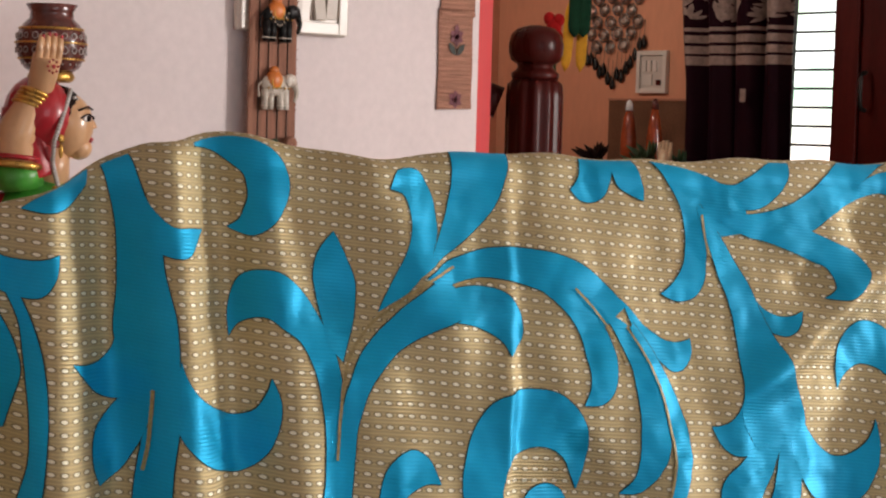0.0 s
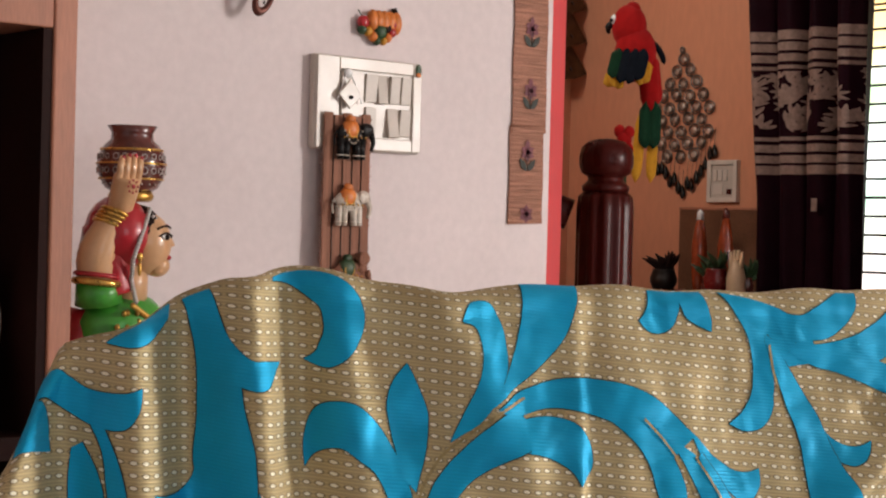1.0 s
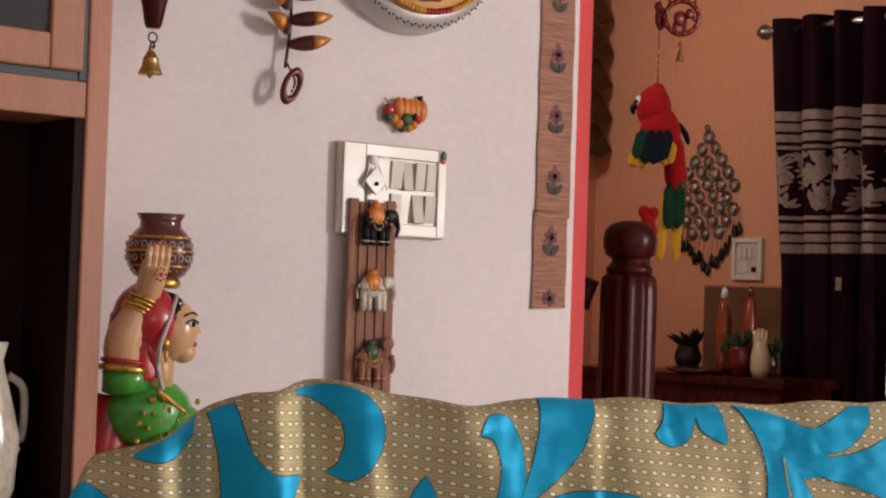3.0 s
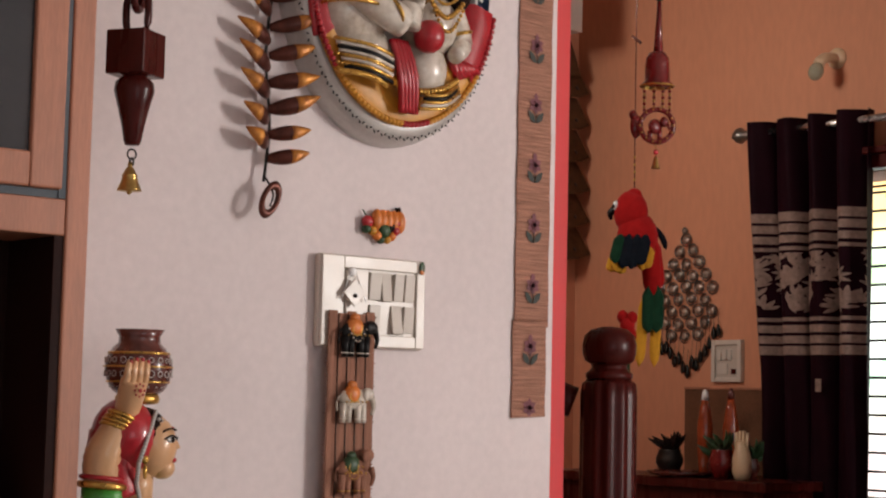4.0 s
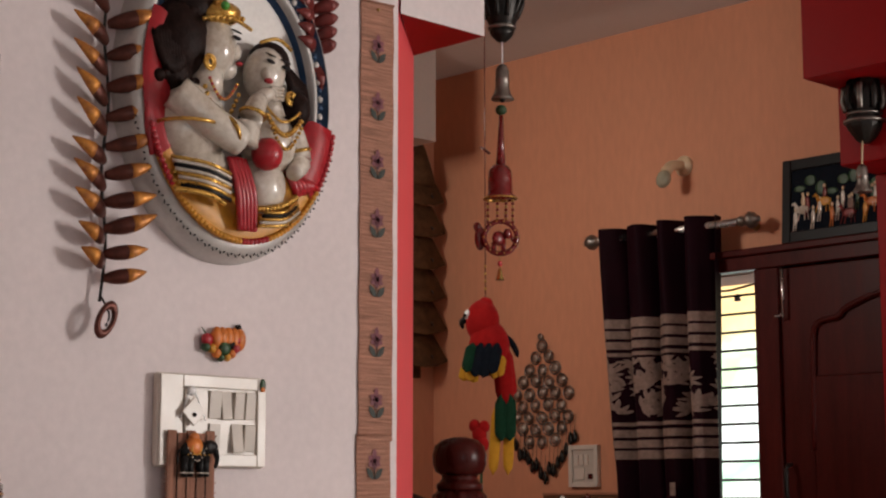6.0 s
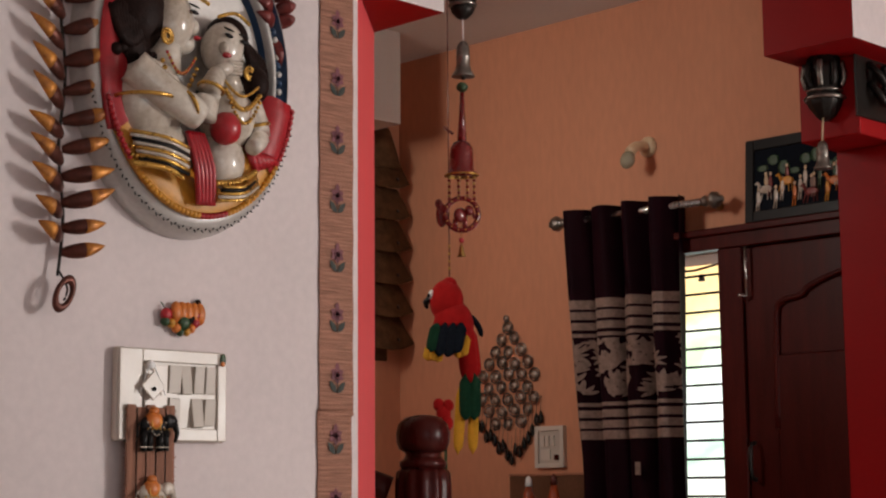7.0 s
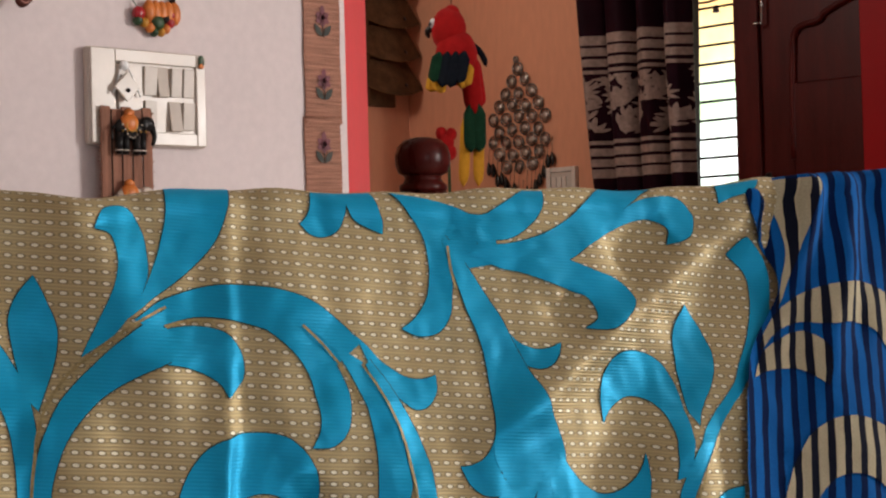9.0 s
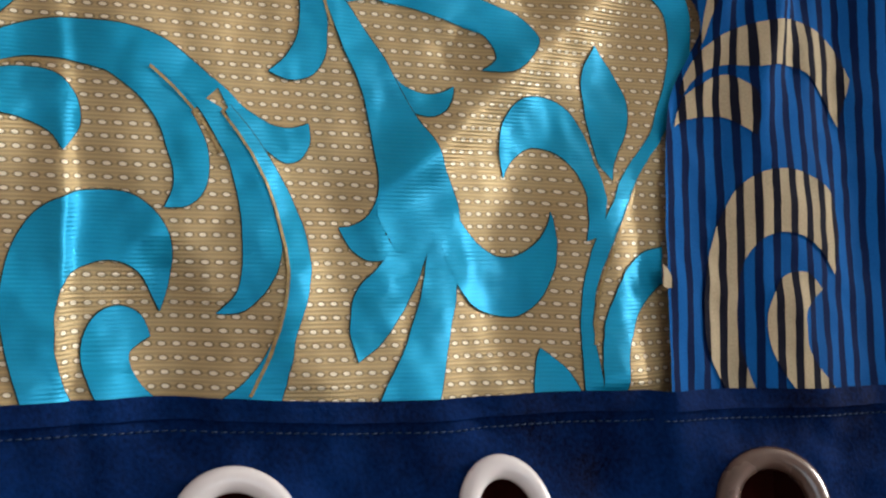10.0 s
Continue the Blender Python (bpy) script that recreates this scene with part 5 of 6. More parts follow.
leaf_shape(b, (0.302, -0.026, 2.015), (0.318, -0.036, 1.952), 0.011, 0.003)
b.done("petal", spray2)

# carved wooden chain with bell
chain = thing("wooden_chain_bell", "dark wooden chain of cubes and links with a brass bell", "hanging ornament", (-0.408, -0.12, 1.5))
for z0, z1 in ((1.664, 1.727), (1.816, 1.879), (1.968, 2.031)):
    Build("darkwood").box(-0.0305, 0.0305, -0.0305, 0.0305, z0, z1, 0.002, at(-0.407, -0.12, 0, rot(0, 0, 30))).done("cube", chain)
    b = Build("brass")
    for k in range(6):
        m = at(-0.407, -0.12, (z0 + z1) / 2) @ rot(0, 0, 30) @ at(0.031, 0, 0)
        a = k * math.pi / 3
        b.tube([m @ Vector((0.0006, 0.002, 0.002)), m @ Vector((0.0006, 0.012 * math.cos(a), 0.018 * math.sin(a)))], 0.0013, 5)
    b.done("gilt_inlay", chain)


def link(zc, long, turn_deg):
    b = Build("darkwood")
    pts = []
    for k in range(24):
        a = 2 * math.pi * k / 24
        pts.append(at(-0.407, -0.12, zc, rot(0, 0, turn_deg)) @ Vector((0.0165 * math.cos(a), 0, (long - 0.0165) * (1 if math.sin(a) > 0 else -1) * min(1, abs(math.sin(a)) * 3) * 0.6 + 0.0165 * math.sin(a))))
    b.tube(pts, 0.0056, 8, closed=True)
    return b.done("link", chain)


for base in (1.727, 1.879, 2.031):
    link(base + 0.028, 0.040, 130)
    link(base + 0.063, 0.040, 40)
Build("darkwood").lathe(((0.010, 1.566), (0.0125, 1.572), (0.0165, 1.595), (0.023, 1.622), (0.0285, 1.643), (0.027, 1.655), (0.016, 1.664), (0.016, 1.668)), at(-0.407, -0.12, 0), 22).done("turned_drop", chain)
b = Build("iron")
b.ring((-0.407, -0.12, 1.553), 0.007, 0.0014, rot(90), 16, 6)
b.ring((-0.407, -0.12, 1.542), 0.0055, 0.0014, rot(90, 0, 90), 16, 6)
b.done("wire_ring", chain)
bell_profile = ((0.0175, 0.0), (0.0165, 0.003), (0.0125, 0.012), (0.0105, 0.020), (0.0115, 0.0215), (0.0095, 0.024), (0.006, 0.031), (0.003, 0.034), (0.004, 0.037), (0.002, 0.041))
b = Build("brass")
b.lathe(bell_profile, at(-0.409, -0.12, 1.501), 20)
b.ball((-0.409, -0.12, 1.4995), 0.004)
b.done("bell", chain, "small brass bell")
Build("iron").tube([(-0.407, -0.12, 2.12), (-0.407, -0.12, CEIL)], 0.003, 6).done("hook_wire", chain)

# wall cabinet
cab = thing("wall_cabinet", "pale teak wall cabinet with glazed doors over a dark open shelf", "cabinet", (-1.1, -0.07, 0))
# back, lining and shelf carry the recess's shade in their colour
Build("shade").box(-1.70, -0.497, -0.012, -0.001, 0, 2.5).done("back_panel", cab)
Build("teak").box(-0.521, -0.487, -0.152, -0.0005, 0, 2.5, 0.003).done("side_stile", cab)
Build("shade").box(-0.535, -0.5215, -0.148, -0.013, 0, 1.426).done("shaded_lining", cab)
Build("teak").box(-1.70, -0.5215, -0.150, -0.013, 1.427, 1.476, 0.002).done("rail", cab)
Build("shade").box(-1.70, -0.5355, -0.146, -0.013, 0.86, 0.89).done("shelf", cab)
for x0, x1, n in ((-1.06, -0.532, 0), (-1.60, -1.07, 1)):
    door = Build("teak").box(x1 - 0.048, x1, -0.160, -0.140, 1.488, 2.48, 0.003).done("glazed_door", cab)
    b = Build("teak")
    b.box(x0, x0 + 0.048, -0.160, -0.140, 1.488, 2.48, 0.003)
    b.box(x0 + 0.048, x1 - 0.048, -0.159, -0.141, 1.488, 1.535, 0.003)
    b.box(x0 + 0.048, x1 - 0.048, -0.159, -0.141, 2.43, 2.48, 0.003)
    b.done("door_frame", door)
    Build("glass").box(x0 + 0.046, x1 - 0.046, -0.152, -0.147, 1.533, 2.432).done("pane", door)
Build("rubber").box(-0.532, -0.5215, -0.149, -0.135, 1.477, 2.48).done("gasket", cab)
Build("rubber").box(-1.60, -0.532, -0.147, -0.140, 1.4765, 1.4875).done("gasket", cab)
jug = thing("white_jug", "white china jug on the dark cabinet shelf", "jug", (-0.66, -0.08, 0.89))
b = Build("marble")
b.lathe(((0.035, 0.891), (0.05, 0.93), (0.055, 1.0), (0.04, 1.06), (0.03, 1.10), (0.036, 1.125)), at(-0.625, -0.082, 0), 20)
b.done("body", jug)
b = Build("marble")
b.tube([(-0.585, -0.082, 1.08), (-0.562, -0.082, 1.06), (-0.562, -0.082, 1.0), (-0.578, -0.082, 0.97)], 0.006, 8, smooth_steps=5)
b.done("handle", jug)

# pot-carrying statue
b = Build("skin", "clothred", "green", "clay", "gold", "silver", "hair", "clothred")
SX, SY = -0.386, -0.125
pt = at(SX, SY, 0)
b.use(3).lathe(((0.024, 1.214), (0.036, 1.222), (0.044, 1.236), (0.0475, 1.253), (0.045, 1.268), (0.037, 1.281), (0.0295, 1.288), (0.0285, 1.297), (0.0345, 1.307), (0.030, 1.307), (0.024, 1.297)), pt, 30)
for z, r, w in ((1.274, 0.0418, 0.0020), (1.2550, 0.0476, 0.0015), (1.234, 0.0434, 0.0015)):
    b.use(4).ring((SX, SY, z), r, w, None, 36, 6)
for k in range(22):
    a = 2 * math.pi * k / 22 + random.uniform(-0.03, 0.03)
    d = Vector((math.cos(a), math.sin(a), 0))
    b.use(5).ring(Vector((SX, SY, 1.2640)) + d * 0.0462, random.uniform(0.0032, 0.0044), 0.0007, d.to_track_quat("Z", "Y").to_matrix().to_4x4(), 10, 4)
    b.ring(Vector((SX, SY, 1.2450)) + d * 0.0466, random.uniform(0.0038, 0.005), 0.0008, d.to_track_quat("Z", "Y").to_matrix().to_4x4(), 10, 4)
    b.ball(Vector((SX, SY, 1.2270)) + d * 0.0390, 0.0015, n=6, k=4)
b.use(4).ring((SX, SY, 1.2105), 0.024, 0.0075, None, 24, 8)
HX = SX - 0.009
b.use(1).ball((HX - 0.014, SY - 0.006, 1.158), (0.044, 0.052, 0.054)).tube([(HX - 0.022, SY - 0.004, 1.16), (HX - 0.030, SY - 0.006, 1.115), (HX - 0.020, SY - 0.010, 1.075)], [0.040, 0.037, 0.033], 18, smooth_steps=5)
b.use(6).ball((HX + 0.012, SY - 0.014, 1.155), (0.036, 0.036, 0.045), rot(0, 0, -25))
b.use(0).ball((HX + 0.022, SY - 0.020, 1.146), (0.036, 0.034, 0.044), rot(0, 0, -25)).ball((HX + 0.036, SY - 0.028, 1.116), (0.018, 0.018, 0.016))
b.tube([(HX + 0.046, SY - 0.032, 1.160), (HX + 0.050, SY - 0.035, 1.149), (HX + 0.052, SY - 0.036, 1.142)], [0.0045, 0.006, 0.0070], 8, smooth_steps=3)
b.tube([(HX + 0.006, SY - 0.010, 1.12), (HX + 0.002, SY - 0.008, 1.062)], [0.024, 0.028], 14)
b.use(5).ball((HX + 0.036, SY - 0.0500, 1.1555), (0.0100, 0.0025, 0.0046), rot(0, 0, 25))
b.use(6).ball((HX + 0.037, SY - 0.0520, 1.1555), (0.0048, 0.002, 0.0042), rot(0, 0, 25)).tube([(HX + 0.024, SY - 0.0520, 1.1560), (HX + 0.036, SY - 0.0520, 1.1615), (HX + 0.047, SY - 0.0455, 1.1575)], 0.0013, 6, smooth_steps=4)
b.tube([(HX + 0.022, SY - 0.0500, 1.1660), (HX + 0.034, SY - 0.0520, 1.1710), (HX + 0.047, SY - 0.0440, 1.1680)], 0.0014, 6, smooth_steps=4)
b.ball((HX + 0.051, SY - 0.037, 1.157), (0.003, 0.004, 0.003))
b.use(7).ball((HX + 0.0465, SY - 0.0365, 1.1270), (0.0062, 0.007, 0.0042)).ball((HX + 0.0475, SY - 0.0335, 1.171), 0.0022)
for k in range(30):
    t = k / 29
    b.use(5).ball((HX + 0.018 - 0.036 * math.sin(min(1, t * 1.6) * math.pi / 2) + 0.030 * max(0, t - 0.55), SY - 0.036 - 0.020 * math.sin(math.pi * min(1, t * 1.3)) - 0.008 * t, 1.193 - 0.126 * t), 0.0036, n=7, k=5)
for k in range(7):
    b.use(6 if k % 2 else 5).ball((HX + 0.018 + 0.0035 * k, SY - 0.046 + 0.003 * k, 1.183 - 0.0010 * k), 0.0028, n=7, k=5)
b.use(4).ball((HX - 0.006, SY - 0.054, 1.128), (0.005, 0.003, 0.006)).ball((HX - 0.006, SY - 0.054, 1.112), (0.003, 0.003, 0.010))
b.use(2).ball((SX - 0.010, SY, 1.030), (0.066, 0.052, 0.052)).ball((SX + 0.026, SY - 0.026, 1.015), (0.034, 0.030, 0.030)).ball((SX + 0.026, SY + 0.024, 1.015), (0.034, 0.030, 0.030))
b.tube([(SX - 0.052, SY - 0.012, 1.065), (SX - 0.058, SY - 0.016, 1.095)], [0.033, 0.029], 14)
b.use(0).tube([(SX - 0.058, SY - 0.016, 1.098), (SX - 0.060, SY - 0.020, 1.135), (SX - 0.034, SY - 0.030, 1.190)], [0.027, 0.027, 0.017], 14, smooth_steps=6)
b.tube([(SX - 0.034, SY - 0.030, 1.190), (SX - 0.036, SY - 0.044, 1.215), (SX - 0.036, SY - 0.052, 1.235)], [0.017, 0.019, 0.019], 12, smooth_steps=4)
for k in range(4):
    b.tube([(SX - 0.050 + 0.0095 * k, SY - 0.053, 1.228), (SX - 0.048 + 0.0095 * k, SY - 0.056, 1.250), (SX - 0.044 + 0.009 * k, SY - 0.052, 1.262 + 0.003 * (k in (1, 2)))], [0.0058, 0.0052, 0.0038], 8, smooth_steps=3)
    b.use(7).ball((SX - 0.044 + 0.009 * k, SY - 0.056, 1.2605 + 0.003 * (k in (1, 2))), (0.0032, 0.002, 0.0034), n=7, k=5)
    b.use(0)
b.use(7).ball((SX - 0.037, SY - 0.071, 1.222), (0.003, 0.0015, 0.003))
for k in range(8):
    a = k * math.pi / 4
    b.ball((SX - 0.037 + 0.0075 * math.cos(a), SY - 0.0695, 1.222 + 0.0085 * math.sin(a)), (0.0018, 0.0015, 0.0018), n=6, k=4)
for k in range(4):
    b.use(4).ring((SX - 0.040 - 0.002 * k, SY - 0.030 + 0.002 * k, 1.186 - 0.0055 * k), 0.0195 + 0.0006 * k, 0.003, rot(0, 24), 20, 6)
b.ring((SX - 0.058, SY - 0.016, 1.092), 0.0305, 0.005, rot(0, 6), 24, 8)
b.use(7).ring((SX - 0.058, SY - 0.016, 1.102), 0.0290, 0.0035, rot(0, 6), 24, 8)
for k in range(20):
    t = k / 19
    b.use(4).ball((SX - 0.022 + 0.072 * t, SY - 0.052 + 0.012 * t, 1.062 - 0.045 * t), 0.0042, n=7, k=5)
    b.ball((SX - 0.058 + 0.10 * random.random(), SY - 0.050 + 0.004 * random.random(), 0.995 + 0.06 * random.random()), (0.0035, 0.005, 0.0045), n=7, k=5)
b.use(1).lathe(((0.11, 0.622), (0.105, 0.64), (0.085, 0.80), (0.06, 0.93), (0.052, 0.985)), at(SX - 0.012, SY, 0), 28, 0.06, 14)
b.tube([(SX - 0.050, SY + 0.02, 1.05), (SX - 0.066, SY + 0.02, 0.98), (SX - 0.072, SY + 0.01, 0.88)], [0.030, 0.034, 0.03], 12, smooth_steps=4)
tagged(b.done("pot_bearer_statue"), "glossy painted clay statue of a pot bearer in green and red", "statue")
stand = thing("side_table", "small dark wooden side table under the painted statue", "side table", (-0.39, -0.14, 0))
Build("darkwood").box(-0.485, -0.265, -0.27, -0.02, 0.595, 0.621, 0.004).done("tabletop", stand)
for x in (-0.475, -0.305):
    for y in (-0.26, -0.06):
        Build("darkwood").box(x, x + 0.03, y, y + 0.03, 0, 0.595, 0.003).done("leg", stand)


# ---- beyond the opening ----
RIGHT = Vector((0.707, -0.707, 0))
UP = Vector((0, 0, 1))
NEAR = Vector((-0.707, -0.707, 0))


def facing(c):
    """A frame at c whose x runs across the room's diagonal, z up and y away."""
    return Matrix.Translation(c) @ Matrix(((RIGHT.x, -NEAR.x, 0), (RIGHT.y, -NEAR.y, 0), (0, 0, 1))).to_4x4()


# carved bracket with bell and wind chime at the header
fm = facing((0.968, 0.148, 2.21))
bracket = thing("carved_bracket", "dark carved wooden bracket with a bell hung below", "bracket", (0.9, 0.14, 2.2))
b = Build("iron", "pewter")
b.lathe(((0.010, 0.0), (0.022, 0.012), (0.027, 0.022), (0.022, 0.028), (0.030, 0.040), (0.034, 0.05), (0.040, 0.075), (0.046, 0.11), (0.044, 0.13), (0.03, 0.15)), fm, 24, 0.14, 12)
b.use(1).ring(fm @ Vector((0, 0, 0.030)), 0.026, 0.005, None, 20, 8)
b.done("carving", bracket)
for k in range(10):
    a = 2 * math.pi * k / 10
    b = Build("iron")
    b.tube([fm @ Vector((0.030 * math.cos(a), 0.030 * math.sin(a), 0.05)), fm @ Vector((0.044 * math.cos(a), 0.044 * math.sin(a), 0.085)), fm @ Vector((0.046 * math.cos(a), 0.046 * math.sin(a), 0.12))], 0.006, 6, smooth_steps=3)
    b.done("carved_leaf", bracket)
Build("darkwood").box(0.762, 0.985, 0.10, 0.195, 2.335, 2.40, 0.006).done("arm", bracket)
bell_big = ((0.0245, 0.0), (0.024, 0.003), (0.018, 0.012), (0.0145, 0.026), (0.0145, 0.040), (0.0155, 0.042), (0.0145, 0.046), (0.014, 0.062), (0.010, 0.072), (0.004, 0.077))
bell = Build("pewter").lathe(bell_big, at(0.970, 0.15, 2.085), 22).done("bell", bracket, "tarnished metal bell")
Build("iron").ball((0.970, 0.15, 2.084), 0.006).done("clapper", bell)
Build("whiteplastic").tube([(0.970, 0.15, 2.16), (0.969, 0.149, 2.212)], 0.0016, 5).done("cord", bracket)

chime = thing("wind_chime", "maroon lacquered bell wind chime with beads and an elephant ring", "wind chime", (0.96, 0.15, 1.7))
Build("leafgreen").ball((0.966, 0.15, 2.062), (0.0125, 0.0125, 0.011)).done("bead", chime)
Build("maroon").tube([(0.966, 0.15, 2.05), (0.965, 0.15, 2.0), (0.964, 0.15, 1.945)], [0.0045, 0.0065, 0.010], 8).done("cord_sleeve", chime)
Build("maroon").lathe(((0.0345, 1.872), (0.033, 1.876), (0.026, 1.881), (0.025, 1.91), (0.024, 1.930), (0.017, 1.941), (0.006, 1.946)), at(0.962, 0.15, 0), 24).done("bell", chime, "maroon lacquered bell")
b = Build("gold")
b.ring((0.962, 0.15, 1.872), 0.0345, 0.0020, None, 28, 6)
b.done("bell_rim", chime)
cf = facing((0.962, 0.15, 1.790))
for dx in (-0.026, -0.006, 0.012, 0.026):
    for k in range(8):
        Build("maroon" if k % 2 else "brass").ball(cf @ Vector((dx, 0, 0.078 - 0.0065 * k)), 0.0036, n=8, k=5).done("bead", chime)
b = Build("maroon", "gold")
b.ring(cf.translation, 0.034, 0.0055, cf.to_3x3().to_4x4() @ rot(90), 30, 8)
for k in range(14):
    a = 2 * math.pi * k / 14
    b.use(1).ball(cf @ Vector((0.034 * math.cos(a), -0.006, 0.034 * math.sin(a))), 0.0022, n=6, k=4)
b.done("ring", chime)
b = Build("maroon")
b.ball(cf @ Vector((-0.003, 0, -0.002)), (0.018, 0.010, 0.016)).ball(cf @ Vector((0.015, 0, 0.008)), (0.010, 0.008, 0.011))
for dx in (-0.014, 0.006):
    b.tube([cf @ Vector((dx, 0, -0.010)), cf @ Vector((dx, 0, -0.028))], 0.005, 7)
b.tube([cf @ Vector((0.022, 0, 0.004)), cf @ Vector((0.027, 0, -0.008))], 0.0035, 6)
b.done("elephant_charm", chime)
b = Build("maroon")
b.ball(cf @ Vector((-0.042, 0.02, 0.002)), (0.014, 0.010, 0.026)).ball(cf @ Vector((-0.048, 0.02, 0.026)), (0.009, 0.008, 0.010))
b.done("red_charm", chime)
b = Build("brass", "clothred")
b.lathe(((0.009, 1.701), (0.0085, 1.703), (0.0055, 1.712), (0.004, 1.722), (0.001, 1.726)), at(0.960, 0.15, 0), 16)
b.use(1).ball((0.960, 0.15, 1.735), (0.0065, 0.004, 0.006))
b.use(0).tube([(0.960, 0.15, 1.726), (0.959, 0.15, 1.785)], 0.0010, 5)
b.done("end_bell", chime)

# felt parrot on a string
PC = Vector((1.700, 0.912, 1.643))
pf = facing(PC)
parrot = thing("felt_parrot", "red felt toy parrot with green and yellow feathers on a string", "toy parrot", tuple(PC))


def feather(b, x0, z0, x1, z1, w, y=0.0, thick=0.010, bow=0.0):
    p, q = Vector((x0, y, z0)), Vector((x1, y, z1))
    d = (q - p).normalized()
    s = Vector((d.z, 0, -d.x))
    rows = []
    for k in range(11):
        t = k / 10
        ww = w * min(1.0, (0.25 + 4 * t)) * (1.0 if t < 0.75 else math.sqrt(max(0.0, 1 - ((t - 0.75) / 0.25) ** 2)) * 0.98 + 0.02)
        c = p.lerp(q, t) + s * bow * math.sin(math.pi * t)
        rows.append([pf @ (c + s * ww * math.cos(2 * math.pi * j / 10) + Vector((0, thick * math.sin(2 * math.pi * j / 10), 0))) for j in range(10)])
    b.grid(rows, close_v=True, cap=True)


b = Build("felt_red")
b.ball(pf @ Vector((-0.008, 0, 0.085)), (0.048, 0.045, 0.060)).ball(pf @ Vector((0.010, 0, 0.015)), (0.060, 0.052, 0.075)).ball(pf @ Vector((0.000, 0, 0.128)), (0.022, 0.022, 0.024))
b.done("body", parrot)
b = Build("felt_red")
feather(b, 0.040, 0.03, 0.054, -0.135, 0.026, 0.0, 0.018)
feather(b, 0.052, 0.02, 0.070, -0.12, 0.018, 0.01, 0.016)
b.done("tail_base", parrot)
for x, w in ((0.042, 0.018), (0.064, 0.018)):
    b = Build("felt_green")
    feather(b, x, -0.11, x - 0.001, -0.235, w, -0.004, 0.012)
    b.done("tail_feather", parrot, "dark green felt tail feather")
for x, dx in ((0.020, -0.002), (0.052, 0.006)):
    b = Build("felt_yellow")
    feather(b, x + 0.012, -0.13, x + dx, -0.325, 0.0145, 0.008, 0.009)
    b.done("tail_feather", parrot, "yellow felt tail feather")
for x, z in ((-0.052, -0.055), (-0.030, -0.068), (-0.008, -0.070), (0.014, -0.060)):
    b = Build("felt_black" if x > -0.04 else "felt_green")
    feather(b, x + 0.018, 0.022, x, z, 0.0165, -0.050, 0.010)
    b.done("wing_feather", parrot, "blue-black felt wing feather")
for x, z in ((-0.045, -0.078), (0.020, -0.072), (0.034, -0.066)):
    b = Build("felt_yellow")
    feather(b, x + 0.010, -0.01, x, z, 0.013, -0.040, 0.008)
    b.done("wing_feather", parrot, "yellow felt wing feather")
b = Build("felt_black")
feather(b, 0.045, 0.055, 0.088, -0.010, 0.008, 0.02, 0.006, -0.008)
b.done("wing_tip", parrot, "thin black felt wing tip")
b = Build("felt_yellow")
feather(b, -0.050, -0.035, -0.060, -0.075, 0.016, -0.01, 0.012)
feather(b, -0.030, -0.045, -0.034, -0.080, 0.014, -0.02, 0.012)
b.done("feet", parrot, "yellow felt feet")
b = Build("whiteplastic", "black")
b.ball(pf @ Vector((-0.047, -0.014, 0.102)), (0.012, 0.010, 0.014)).use(1).ball(pf @ Vector((-0.055, -0.020, 0.100)), 0.0055)
b.done("eye", parrot)
b = Build("black")
b.tube([pf @ Vector((-0.052, -0.004, 0.092)), pf @ Vector((-0.064, -0.004, 0.082)), pf @ Vector((-0.060, -0.004, 0.066))], [0.012, 0.009, 0.003], 8, smooth_steps=3)
b.done("beak", parrot)
b = Build("clay", "gold")
b.tube([pf @ Vector((0, 0, 0.14)), pf @ Vector((0, 0, CEIL - PC.z))], 0.0016, 5)
for k in range(4):
    b.use(1).ball(pf @ Vector((0, 0, 0.175 + 0.02 * k)), 0.004, n=8, k=5)
b.use(0).tube([pf @ Vector((-0.012, 0, 0.565)), pf @ Vector((0.014, 0, 0.545))], 0.004, 6)
b.done("string", parrot)

# stair newel and rail
newel = thing("newel_post", "polished dark mahogany fluted newel post with a rounded cap", "newel post", (1.145, 0.45, 0))
nm = at(1.140, 0.45, 0, Matrix.Diagonal((0.82, 0.82, 1, 1)))
Build("darkwood").lathe(((0.082, 0.0), (0.082, 0.20), (0.078, 0.22), (0.077, 1.235), (0.074, 1.262), (0.060, 1.272)), nm, 96, 0.075, 12).done("shaft", newel)
Build("darkwood").lathe(((0.060, 1.272), (0.064, 1.278), (0.064, 1.286), (0.054, 1.292), (0.048, 1.300), (0.050, 1.306)), nm, 40).done("collar", newel)
Build("darkwood").lathe(((0.050, 1.306), (0.066, 1.314), (0.073, 1.330), (0.074, 1.350), (0.068, 1.370), (0.050, 1.384), (0.020, 1.390), (0.004, 1.391)), nm, 40).done("cap", newel)
rail = thing("stair_rail", "dark mahogany stair handrail behind the newel post", "handrail", (1.1, 0.6, 1.2))
Build("darkwood").tube([(1.10, 0.52, 1.22), (1.00, 0.62, 1.27), (0.86, 0.78, 1.33), (0.62, 1.02, 1.52), (0.40, 1.25, 1.72)], 0.036, 12, smooth_steps=5).done("handrail", rail)
for x, y, z in ((0.98, 0.64, 1.27), (0.84, 0.80, 1.34), (0.70, 0.94, 1.44)):
    Build("darkwood").lathe(((0.018, 0), (0.018, 0.3), (0.028, 0.45), (0.018, 0.6), (0.018, z)), at(x, y, 0), 14).done("baluster", rail)
bloom = thing("red_felt_flower", "small red felt flower behind the stair newel", "artificial flower", (1.46, 0.72, 1.42))
